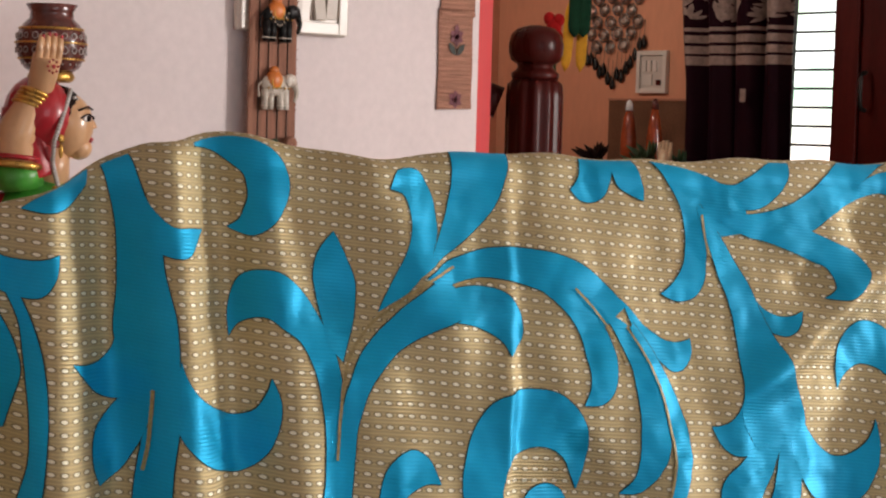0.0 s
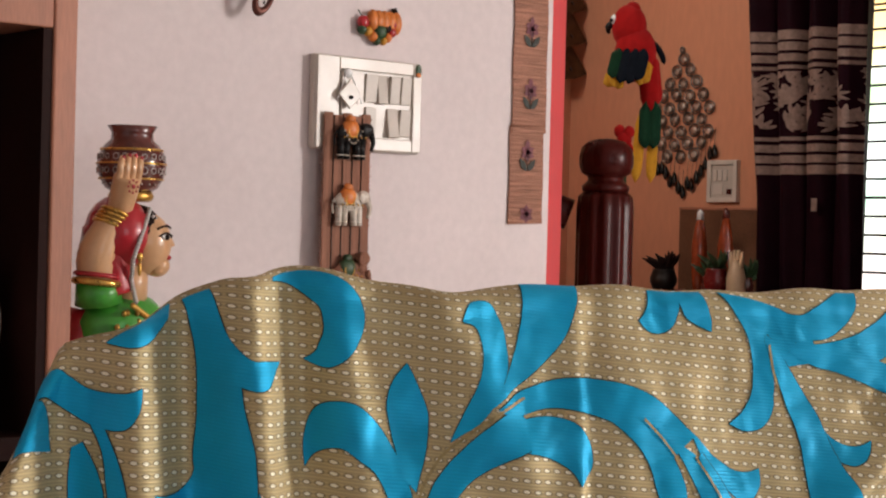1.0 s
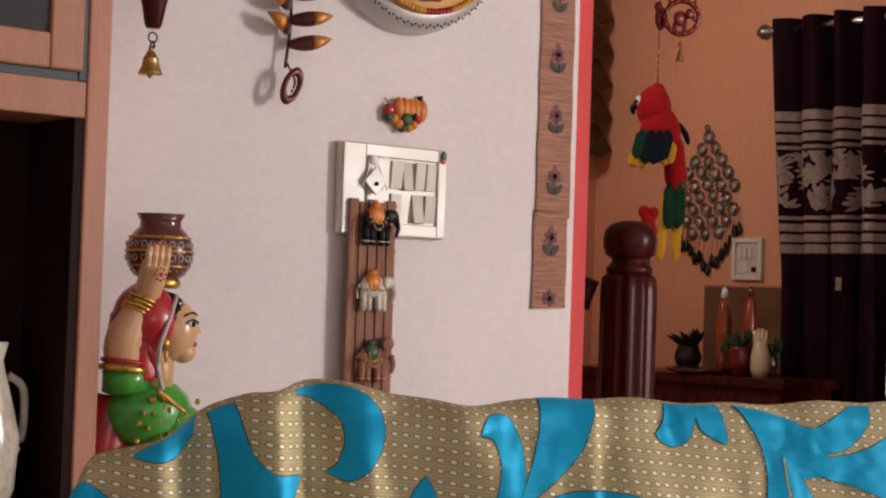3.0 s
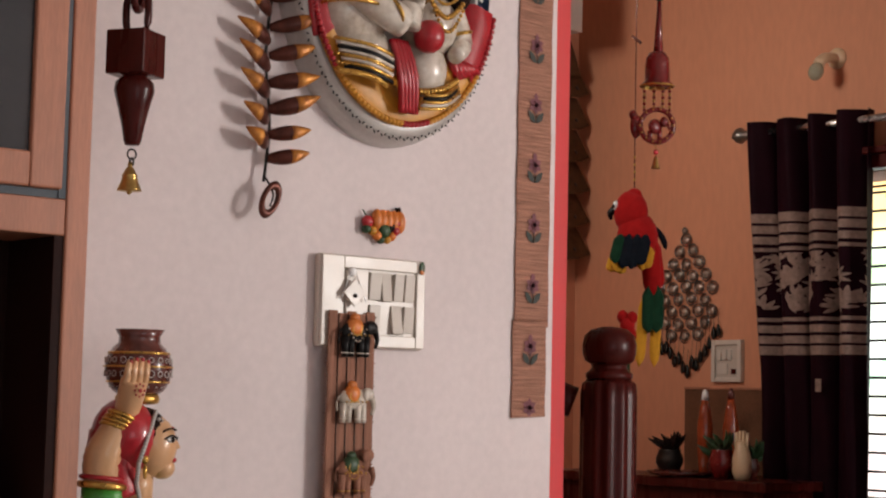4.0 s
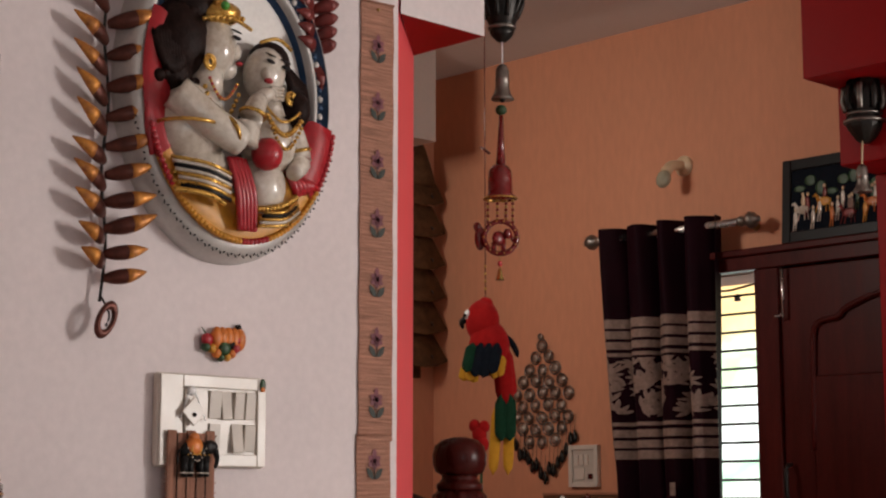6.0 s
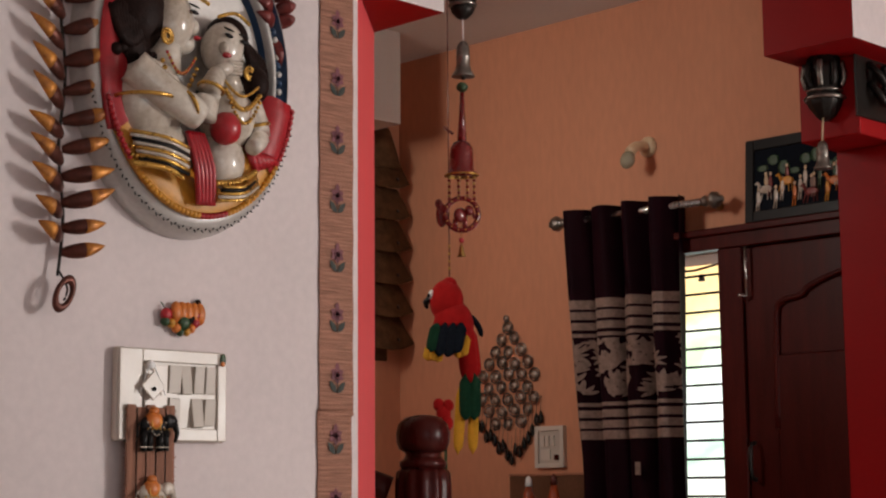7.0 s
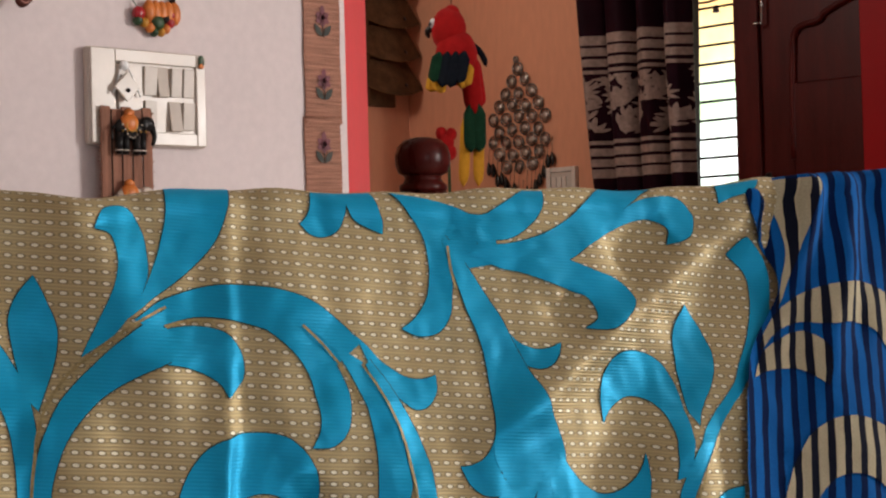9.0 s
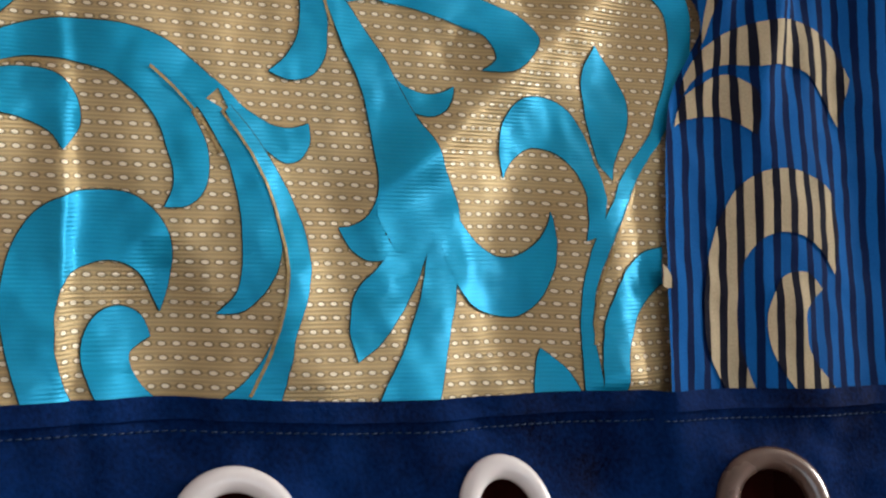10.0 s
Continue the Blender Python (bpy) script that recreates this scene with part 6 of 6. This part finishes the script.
bf = facing((1.50, 0.74, 1.415))
for x, z, r in ((-0.012, 0.022, 0.017), (0.012, 0.020, 0.016), (0.0, 0.0, 0.022), (0.006, -0.024, 0.021)):
    Build("felt_red").ball(bf @ Vector((x, 0, z)), (r, r * 0.7, r)).done("petal", bloom)
Build("leafgreen").tube([bf @ Vector((0.004, 0, -0.03)), bf @ Vector((0.01, 0, -1.42))], 0.004, 6).done("stalk", bloom)

# mirror-work hanging on the orange wall
mw = thing("mirror_work_hanging", "dark metal wall hanging of small mirror discs and leaf drops", "wall hanging", (2.79, 1.70, 1.55))
WX = 2.792


def mirror_disc(y, z, r):
    m = at(WX, y, z, rot(0, 90 + random.uniform(-9, 9), random.uniform(-9, 9)))
    ring_part = Build("pewter").ring(m.translation, r, 0.0030, m.to_3x3().to_4x4(), 20, 6).done("disc_ring", mw)
    b = Build("mirrorglass", "pewter")
    b.lathe(((0.001, -0.002), (r * 0.55, -0.0015), (r * 0.60, 0.001)), m, 14)
    b.use(1).ring(m.translation, r * 0.62, 0.0022, m.to_3x3().to_4x4(), 16, 5)
    b.done("mirror", ring_part)


mirror_disc(1.709, 1.818, 0.010)
for row in range(9):
    z = 1.786 - 0.041 * row
    n = (1, 2, 3, 4, 5, 4, 5, 4, 3)[row]
    for k in range(n):
        y = 1.702 + (k - (n - 1) / 2) * 0.060 + (0.004 if row > 4 else 0)
        mirror_disc(y, z + 0.004 * math.sin(k * 2.1 + row), 0.0215)
for n in range(16):
    y = 1.845 - n * 0.0195
    z = 1.455 - 0.115 * (1 - abs(n - 8) / 8) + (0.03 if n > 12 else 0) + 0.012 * math.sin(n * 2.3)
    b = Build("iron")
    b.tube([(WX, y, z + 0.075), (WX - 0.004, y, z + 0.02)], 0.0011, 4)
    rows = []
    for k in range(7):
        t = k / 6
        w = 0.013 * math.sin(math.pi * (0.03 + 0.92 * (1 - t) ** 0.7))
        rows.append([(WX - 0.004 + s * 0.003, y + c * w, z + 0.022 - 0.045 * t) for c, s in ((-1, 0), (0, -1.5), (1, 0), (0, 1.2))])
    b.grid(rows, close_v=True, cap=True)
    b.done("leaf_drop", mw)

# small switch plate
sw = thing("small_switch_plate", "white switch plate with three rockers on the orange wall", "switch plate", (2.8, 1.51, 1.37))
b = Build("plastic")
for y0, y1, z0, z1 in ((1.448, 1.464, 1.300, 1.440), (1.560, 1.576, 1.300, 1.440), (1.464, 1.560, 1.300, 1.316), (1.464, 1.560, 1.424, 1.440)):
    b.box(2.780, 2.80, y0, y1, z0, z1, 0.002)
b.done("frame", sw)
Build("plastic2").box(2.788, 2.80, 1.464, 1.560, 1.316, 1.424).done("panel", sw)
for y in (1.552, 1.530, 1.508):
    Build("plastic").box(2.782, 2.789, y - 0.017, y, 1.372, 1.408, 0.001).done("rocker_switch", sw)
Build("plastic").box(2.784, 2.789, 1.510, 1.552, 1.326, 1.362, 0.001).done("socket", sw)
Build("darkwood").box(2.783, 2.789, 1.474, 1.492, 1.326, 1.344, 0.001).done("indicator", sw)

# bulb on its holder
bulb = thing("wall_bulb", "unlit frosted bulb in an ivory wall holder", "wall lamp", (2.8, 1.11, 2.31))
Build("ivory").lathe(((0.034, 0.0), (0.034, 0.008), (0.028, 0.014), (0.018, 0.018)), at(2.80, 1.075, 2.332, rot(0, -90)), 22).done("wall_rose", bulb)
Build("ivory").tube([(2.785, 1.075, 2.332), (2.735, 1.077, 2.325), (2.708, 1.079, 2.302)], [0.016, 0.017, 0.019], 12, smooth_steps=4).done("holder", bulb)
Build("bulbglass").ball((2.695, 1.080, 2.276), (0.024, 0.024, 0.030), rot(10, 20)).done("bulb", bulb)

# curtain on its rod
rod = thing("curtain_rod", "steel curtain rod with turned brass finials", "curtain rod", (2.72, 1.15, 2.11))
Build("chrome").tube([(2.72, 1.378, 2.108), (2.72, 0.79, 2.108)], 0.0125, 14).done("pole", rod)
for y, s in ((1.380, 1), (0.788, -1)):
    Build("pewter").lathe(((0.014, -0.02), (0.018, -0.01), (0.012, 0.0), (0.018, 0.008), (0.027, 0.022), (0.024, 0.036), (0.010, 0.046), (0.012, 0.052), (0.003, 0.058)), at(2.72, y, 2.108, rot(-90 * s)), 18).done("finial", rod)
b = Build("brass")
b.tube([(2.72, 0.80, 2.108), (2.76, 0.80, 2.108), (2.80, 0.80, 2.10)], [0.012, 0.010, 0.014], 10)
b.tube([(2.72, 1.36, 2.108), (2.80, 1.36, 2.10)], 0.009, 10)
b.done("wall_bracket", rod)

door_curtain = thing("door_curtain", "plum satin eyelet curtain with a silver leaf band, gathered aside", "curtain", (2.72, 1.15, 1.0))


def curtain_at(s, z, lift=0.0):
    """s runs 0 to 1 across the gathered curtain, z is the height."""
    fall = max(0.0, 2.15 - z)
    y0 = 1.340 - 0.050 * min(1.0, fall / 0.8) ** 1.2 - 0.02 * max(0, fall - 0.8)
    y1 = 0.868 + 0.010 * fall
    y = y0 + (y1 - y0) * s
    a = s * 2 * math.pi * 4 + 0.6
    depth = 0.040 * (1 - 0.35 * min(1, fall / 1.2))
    x = 2.715 - depth * math.sin(a) - 0.007 * math.sin(2.3 * a + 3 * z) - 0.004 * noise.noise((s * 9, z * 5, 0))
    return Vector((x - lift, y + 0.012 * math.cos(a), z))


def curtain_sheet(name, mat, z0, z1, lift, nz, s0=0.0, s1=1.0, ns=150, label=""):
    b = Build(mat)
    b.grid([[curtain_at(s0 + (s1 - s0) * i / ns, z0 + (z1 - z0) * j / nz, lift) for j in range(nz + 1)] for i in range(ns + 1)])
    return b.done(name, door_curtain, label)


curtain_sheet("curtain_cloth", "plum", 0.06, 2.140, 0.0, 60)
for top, lay in ((1.838, (0.030, 0.008, 0.026, 0.010, 0.024, 0.012, 0.012)), (1.503, (0.012, 0.012, 0.024, 0.010, 0.024, 0.008, 0.028))):
    z = top
    for k, h in enumerate(lay):
        if k % 2 == 0 or k == 6:
            curtain_sheet("silver_stripe", "silvercloth", z - h, z, 0.0016, 2)
        z -= h
for n in range(88):
    b = Build("silvercloth")
    s, z = random.uniform(0.01, 0.96), 1.525 + 0.175 * ((n * 0.618) % 1)
    base = random.choice((35, 65, 110, 145, 80, 20))
    for q in range(random.choice((3, 4, 5))):
        a = radians(base + (q - 1.5) * 38)
        rows = []
        for k in range(7):
            t = k / 6
            w = 0.0056 * math.sin(math.pi * (0.04 + 0.9 * t))
            rows.append([curtain_at(min(0.99, max(0.005, s - (0.036 * t * math.cos(a) - j * w * math.sin(a)) / 0.55)), min(1.708, max(1.508, z + 0.036 * t * math.sin(a) + j * w * math.cos(a))), 0.0018 + 0.0001 * (n % 4)) for j in (-1, 0, 1)])
        b.grid(rows)
    b.done("woven_leaves", door_curtain)
Build("silvercloth").box(2.664, 2.667, 1.035, 1.055, 1.27, 1.31).done("care_tag", door_curtain)

# louvred window
window = structure(Build("doorwood").box(2.79, 2.86, 0.755, 0.806, 0.90, 1.955, 0.003).done("window_1"), "dark wooden louvred window in the orange wall", "window")
for y0, y1, z0, z1 in ((1.29, 1.33, 0.90, 1.955), (0.822, 1.29, 0.90, 0.95)):
    Build("doorwood").box(2.80, 2.90, y0, y1, z0, z1, 0.003).done("window_frame", window)
for k in range(18):
    z = 1.905 - 0.0585 * k
    b = Build("iron")
    b.tube([(2.895, 1.29, z), (2.895, 0.825, z - 0.001)], 0.0042, 8)
    b.done("window_bar", window)
b = Build("reedv")
b.tube([(2.91, 1.05, 1.93), (2.905, 0.99, 1.925), (2.905, 0.93, 1.932), (2.905, 0.84, 1.945)], 0.004, 6, smooth_steps=5)
window_bell = thing("window_toran", "small string of bells hung in the window", "door hanging", (2.9, 0.95, 1.9))
b.done("string", window_bell)
Build("pewter").lathe(((0.012, 0.0), (0.009, 0.014), (0.003, 0.024)), at(2.905, 0.955, 1.888), 14).done("bell", window_bell)
# garden backdrop outside
bk = bpy.data.materials.new("garden_daylight")
bk.use_nodes = True
nt = bk.node_tree
nt.nodes.remove(nt.nodes["Principled BSDF"])
em = nt.nodes.new("ShaderNodeEmission")
tc, sp = nt.nodes.new("ShaderNodeTexCoord"), nt.nodes.new("ShaderNodeSeparateXYZ")
nt.links.new(tc.outputs["Object"], sp.inputs[0])
nz = nt.nodes.new("ShaderNodeTexNoise")
nz.inputs["Scale"].default_value, nz.inputs["Detail"].default_value = 5, 5
nt.links.new(tc.outputs["Object"], nz.inputs["Vector"])
hgt = math_node(nt, "ADD", sp.outputs[2], math_node(nt, "MULTIPLY", math_node(nt, "SUBTRACT", nz.outputs["Fac"], 0.5), 0.5))
ramp = nt.nodes.new("ShaderNodeValToRGB")
mr = nt.nodes.new("ShaderNodeMapRange")
mr.inputs["From Min"].default_value, mr.inputs["From Max"].default_value = 1.0, 2.25
nt.links.new(hgt, mr.inputs["Value"])
nt.links.new(mr.outputs["Result"], ramp.inputs["Fac"])
els = ramp.color_ramp.elements
els[0].position, els[0].color = 0.0, (0.9, 0.75, 0.72, 1)
els[1].position, els[1].color = 1.0, (0.95, 0.62, 0.25, 1)
for p, c in ((0.22, (0.85, 0.9, 0.8)), (0.30, (0.45, 0.66, 0.5)), (0.38, (0.95, 0.98, 0.95)), (0.55, (0.9, 0.97, 0.9)), (0.66, (0.55, 0.72, 0.45)), (0.74, (0.85, 0.9, 0.75)), (0.80, (0.92, 0.78, 0.42))):
    e = els.new(p)
    e.color = (*c, 1)
nt.links.new(ramp.outputs["Color"], em.inputs["Color"])
em.inputs["Strength"].default_value = 2.2
nt.links.new(em.outputs[0], nt.nodes["Material Output"].inputs["Surface"])
M["garden"] = bk
structure(Build("garden").box(4.6, 4.62, 0.5, 4.5, 0.0, 4.0).done("backdrop"), "bright garden seen through the window", "backdrop")

# dark door beside the window
door = structure(Build("doorwood").box(2.758, 2.80, -0.50, 0.762, 0.0, 1.952, 0.003).done("door_1"), "dark polished wooden door with an arched raised panel", "door")
b = Build("doorwood")
b.box(2.735, 2.79, -0.56, 0.965, 1.957, 2.000, 0.003)
b.box(2.72, 2.799, -0.60, 0.985, 2.000, 2.022, 0.004)
b.done("door_lintel", door)
Build("doorwood").box(2.742, 2.757, 0.690, 0.775, 0.0, 1.956, 0.003).done("door_post", door)
Build("doorwood").box(2.748, 2.757, -0.08, 0.580, 0.3, 1.62, 0.006).done("door_panel", door)
b = Build("doorwood")
arch = [(2.750, y - 0.075, z) for y, z in ((0.655, 1.40), (0.650, 1.70), (0.632, 1.775), (0.560, 1.79), (0.535, 1.812), (0.45, 1.842), (0.33, 1.862), (0.2, 1.842), (0.10, 1.80), (0.02, 1.77), (-0.02, 1.4))]
b.tube(arch, 0.009, 8, smooth_steps=5)
b.done("panel_moulding", door)
b = Build("chrome")
b.tube([(2.735, 0.668, 1.955), (2.735, 0.668, 1.80)], 0.0045, 8)
b.tube([(2.735, 0.668, 1.805), (2.722, 0.690, 1.803)], 0.004, 8)
b.done("tower_bolt", door, "slim metal tower bolt")
b = Build("iron")
b.tube([(2.742, 0.660, 1.36), (2.715, 0.658, 1.345), (2.715, 0.658, 1.265), (2.742, 0.660, 1.25)], 0.007, 8, smooth_steps=4)
b.done("door_handle", door)

# painting standing on the lintel
pic = thing("framed_painting", "dark framed painting of a procession leaning above the door", "painting", (2.77, 0.45, 2.022))
lean = at(2.745, -0.055, 2.0225, rot(0, 4, 0))
b = Build("black")
for y0, y1, z0, z1 in ((0.690, 0.720, 0, 0.258), (0.12, 0.150, 0, 0.258), (0.150, 0.690, 0, 0.034), (0.150, 0.690, 0.224, 0.258)):
    b.box(-0.012, 0.010, y0, y1, z0, z1, 0.003, lean)
b.done("frame", pic)
Build("felt_black").box(-0.004, 0.006, 0.148, 0.692, 0.032, 0.236, 0, lean).done("canvas", pic)
tint = ("marble", "silvercloth", "orangefruit", "petal", "yellow", "ivory", "leafgreen")
for n in range(26):
    y, row = 0.668 - 0.0196 * n + random.uniform(-0.006, 0.006), n % 3
    z = 0.075 + 0.022 * row + random.uniform(-0.004, 0.004)
    b = Build("marble" if n in (1, 3, 4, 8, 15, 21) else tint[(n * 5) % 7], tint[(n * 3 + 2) % 7], "ivory")
    mounted = n % 4 == 1
    w, h = (0.026, 0.013) if mounted else (0.008, 0.022)
    b.ball(lean @ Vector((-0.006, y, z)), (0.002, w, h), n=10, k=6)
    for dy in (-0.7, -0.3, 0.4, 0.8) if mounted else (-0.4, 0.5):
        b.tube([lean @ Vector((-0.006, y + dy * w, z - h * 0.4)), lean @ Vector((-0.006, y + dy * w * 1.25 + 0.003, z - h - 0.020))], 0.0020, 5)
    if mounted:
        b.tube([lean @ Vector((-0.006, y + w * 0.7, z + 0.004)), lean @ Vector((-0.006, y + w * 1.15, z + 0.024)), lean @ Vector((-0.006, y + w * 1.5, z + 0.018))], [0.007, 0.005, 0.003], 6)
        b.use(1).ball(lean @ Vector((-0.0062, y - 0.002, z + 0.026)), (0.002, 0.008, 0.018), n=10, k=6)
    b.use(2).ball(lean @ Vector((-0.0064, y, z + h + (0.034 if mounted else 0.006))), (0.002, 0.0055, 0.0065), n=8, k=5)
    b.done("painted_figure", pic)
for n in range(14):
    Build("leafgreen").ball(lean @ Vector((-0.0052, 0.66 - 0.038 * n, 0.165 + 0.022 * math.sin(n * 1.7))), (0.001, 0.022, 0.010 + 0.006 * (n % 3)), n=10, k=6).done("painted_bush", pic)

# bracket and bell under the red beam
rb = thing("carved_bracket", "dark carved wooden bracket under the red beam with a brass bell", "bracket", (1.98, -0.12, 2.1))
Build("iron").box(1.945, 2.10, -0.206, -0.201, 2.095, 2.245, 0.001).done("back_plate", rb)
for y, z in ((-0.235, 2.20), (-0.235, 2.15)):
    for x in (2.02, 2.065):
        b = Build("iron", "petal")
        b.tube([(x - 0.018, -0.21, z + 0.03), (x - 0.016, y, z), (x + 0.006, y - 0.004, z - 0.022), (x + 0.014, y, z + 0.012), (x, y - 0.004, z + 0.016)], 0.0085, 8, smooth_steps=4)
        b.use(1).tube([(x + 0.016, -0.212, z + 0.03), (x + 0.018, y, z), (x + 0.010, y, z - 0.02)], 0.006, 8, smooth_steps=4)
        b.done("carved_scroll", rb)
b = Build("iron", "pewter")
bm2 = at(1.945, -0.12, 0)
b.lathe(((0.010, 2.096), (0.022, 2.104), (0.040, 2.128), (0.046, 2.142), (0.044, 2.155), (0.038, 2.168), (0.040, 2.19), (0.045, 2.22), (0.040, 2.2495)), bm2, 28, 0.16, 10)
b.use(1).ring((1.945, -0.12, 2.148), 0.046, 0.005, None, 26, 8).ring((1.945, -0.12, 2.166), 0.040, 0.004, None, 26, 8)
b.done("boss", rb)
for k in range(9):
    a = 2 * math.pi * k / 9
    b = Build("pewter" if k % 2 else "iron")
    b.tube([(1.945 + 0.042 * math.cos(a), -0.12 + 0.042 * math.sin(a), 2.175), (1.945 + 0.050 * math.cos(a), -0.12 + 0.050 * math.sin(a), 2.20), (1.945 + 0.044 * math.cos(a), -0.12 + 0.044 * math.sin(a), 2.235)], 0.007, 7, smooth_steps=3)
    b.done("carved_leaf", rb)
bell = Build("pewter").lathe(bell_big, at(1.925, -0.12, 1.975, Matrix.Diagonal((0.95, 0.95, 0.88, 1))), 22).done("bell", rb, "tarnished brass bell")
Build("ivory").tube([(1.925, -0.12, 2.04), (1.928, -0.12, 2.07), (1.932, -0.12, 2.10)], 0.0026, 6).done("cord", rb)

# tiered wicker hanging on the stair wall
wick = thing("tiered_wall_hanging", "tiered dark wicker hanging with pointed flaps on the stair wall", "wall hanging", (2.70, 2.2, 2.1))
for n in range(6):
    z = 2.35 - 0.118 * n
    rows = []
    for k in range(9):
        t = k / 8
        rows.append([(2.655 + 0.050 * s + (0.05 + 0.07 * t) * s * (0.6 + 0.15 * n / 5), 2.205 - 0.05 * t * (1 - abs(s) * 0.5) - 0.012, z + 0.10 - 0.13 * t + 0.03 * t * abs(s) ** 2) for s in (-1, -0.5, 0, 0.5, 1)])
    b = Build("wicker", "black")
    b.grid(rows)
    b.use(1).ball((2.71, 2.17, z + 0.01), (0.010, 0.008, 0.010))
    b.done("flap", wick)
b = Build("wicker")
b.lathe(((0.075, 2.40), (0.06, 2.46), (0.035, 2.54), (0.004, 2.60)), at(2.66, 2.20, 0), 18)
b.done("cone_top", wick)
Build("wicker").box(2.60, 2.72, 2.235, 2.2495, 1.70, 2.55).done("backing", wick)

# low table with clutter by the orange wall
table = thing("console_table", "dark wooden console table against the orange wall", "table", (2.6, 1.5, 0))
Build("darkwood").box(2.42, 2.70, 1.05, 2.0, 0.965, 0.995, 0.004).done("tabletop", table)
Build("darkwood").box(2.45, 2.70, 1.08, 1.97, 0.72, 0.964, 0.003).done("drawer_box", table)
for x in (2.46, 2.66):
    for y in (1.09, 1.93):
        Build("darkwood").box(x, x + 0.035, y, y + 0.035, 0, 0.72, 0.003).done("leg", table)
poster = thing("picture_panel", "brown printed picture panel leaning on the orange wall", "picture", (2.78, 1.5, 1.0))
Build("poster").box(2.775, 2.785, 1.15, 1.687, 0.9955, 1.274, 0.002).done("panel", poster)
Build("teak").box(2.770, 2.786, 1.15, 1.687, 1.2745, 1.282, 0.001).done("edge_strip", poster)
for y, mat, h in ((1.425, "amber", 0.27), (1.318, "amber", 0.275)):
    t = thing("candle_tube", "orange glass candle tube on the console table", "candle", (2.56, y, 0.995), "candle tubes")
    Build(mat).lathe(((0.018, 0.9955), (0.024, 1.06), (0.026, 1.15), (0.018, 1.21), (0.010, 0.98 + h - 0.01)), at(2.58, y, 0), 16).done("tube", t)
    Build("whiteplastic" if y > 1.4 else "clay").lathe(((0.012, 0.98 + h - 0.012), (0.010, 0.98 + h + 0.012), (0.003, 0.98 + h + 0.022)), at(2.58, y, 0), 14).done("top", t)


def pot_plant(x, y, r, mat, h, n, label, foliage="leafgreen"):
    p = thing("pot_plant", label, "pot plant", (x, y, 0.995))
    Build(mat).lathe(((r * 0.6, 0.9955), (r, 1.01 + h * 0.3), (r, 0.995 + h * 0.7), (r * 0.8, 0.995 + h), (r * 0.86, 1.0 + h)), at(x, y, 0), 18).done("pot", p)
    for k in range(n):
        a, e = 2.4 * k, 0.3 + 0.9 * ((k * 0.37) % 1)
        b = Build(foliage, foliage)
        d = Vector((math.cos(a) * math.cos(e), math.sin(a) * math.cos(e), math.sin(e)))
        leaf_shape(b, (x, y, 0.995 + h), tuple(Vector((x, y, 0.995 + h)) + d * (0.05 + 0.035 * ((k * 0.71) % 1))), 0.012, 0.004)
        b.done("leaf", p)


pot_plant(2.56, 1.365, 0.026, "clay", 0.055, 14, "small green artificial plant in a maroon pot")
pot_plant(2.58, 1.232, 0.024, "clay", 0.06, 14, "green artificial plant in a slim pot")
pot_plant(2.50, 1.286, 0.040, "maroon", 0.085, 9, "round red jar with green sprigs")
pot_plant(2.58, 1.575, 0.045, "iron", 0.075, 22, "dark pot with black-brown dried foliage", "hair")
vase = thing("pale_vase", "pale tan hand-shaped vase on the console table", "vase", (2.5, 1.205, 0.995))
b = Build("ivory")
b.lathe(((0.022, 0.9955), (0.030, 1.02), (0.030, 1.06), (0.020, 1.10), (0.014, 1.115)), at(2.50, 1.205, 0), 18)
for k in range(4):
    b.tube([(2.50, 1.225 - 0.013 * k, 1.09), (2.50, 1.228 - 0.015 * k, 1.140 + 0.006 * (k in (1, 2)))], [0.007, 0.005], 8)
b.done("body", vase)
dish = thing("dark_tray", "dark shallow tray on the console table", "tray", (2.5, 1.45, 0.995))
Build("clay").lathe(((0.06, 0.9955), (0.10, 1.000), (0.115, 1.012), (0.11, 1.012), (0.095, 1.004), (0.002, 1.003)), at(2.50, 1.45, 0), 28).done("plate", dish)
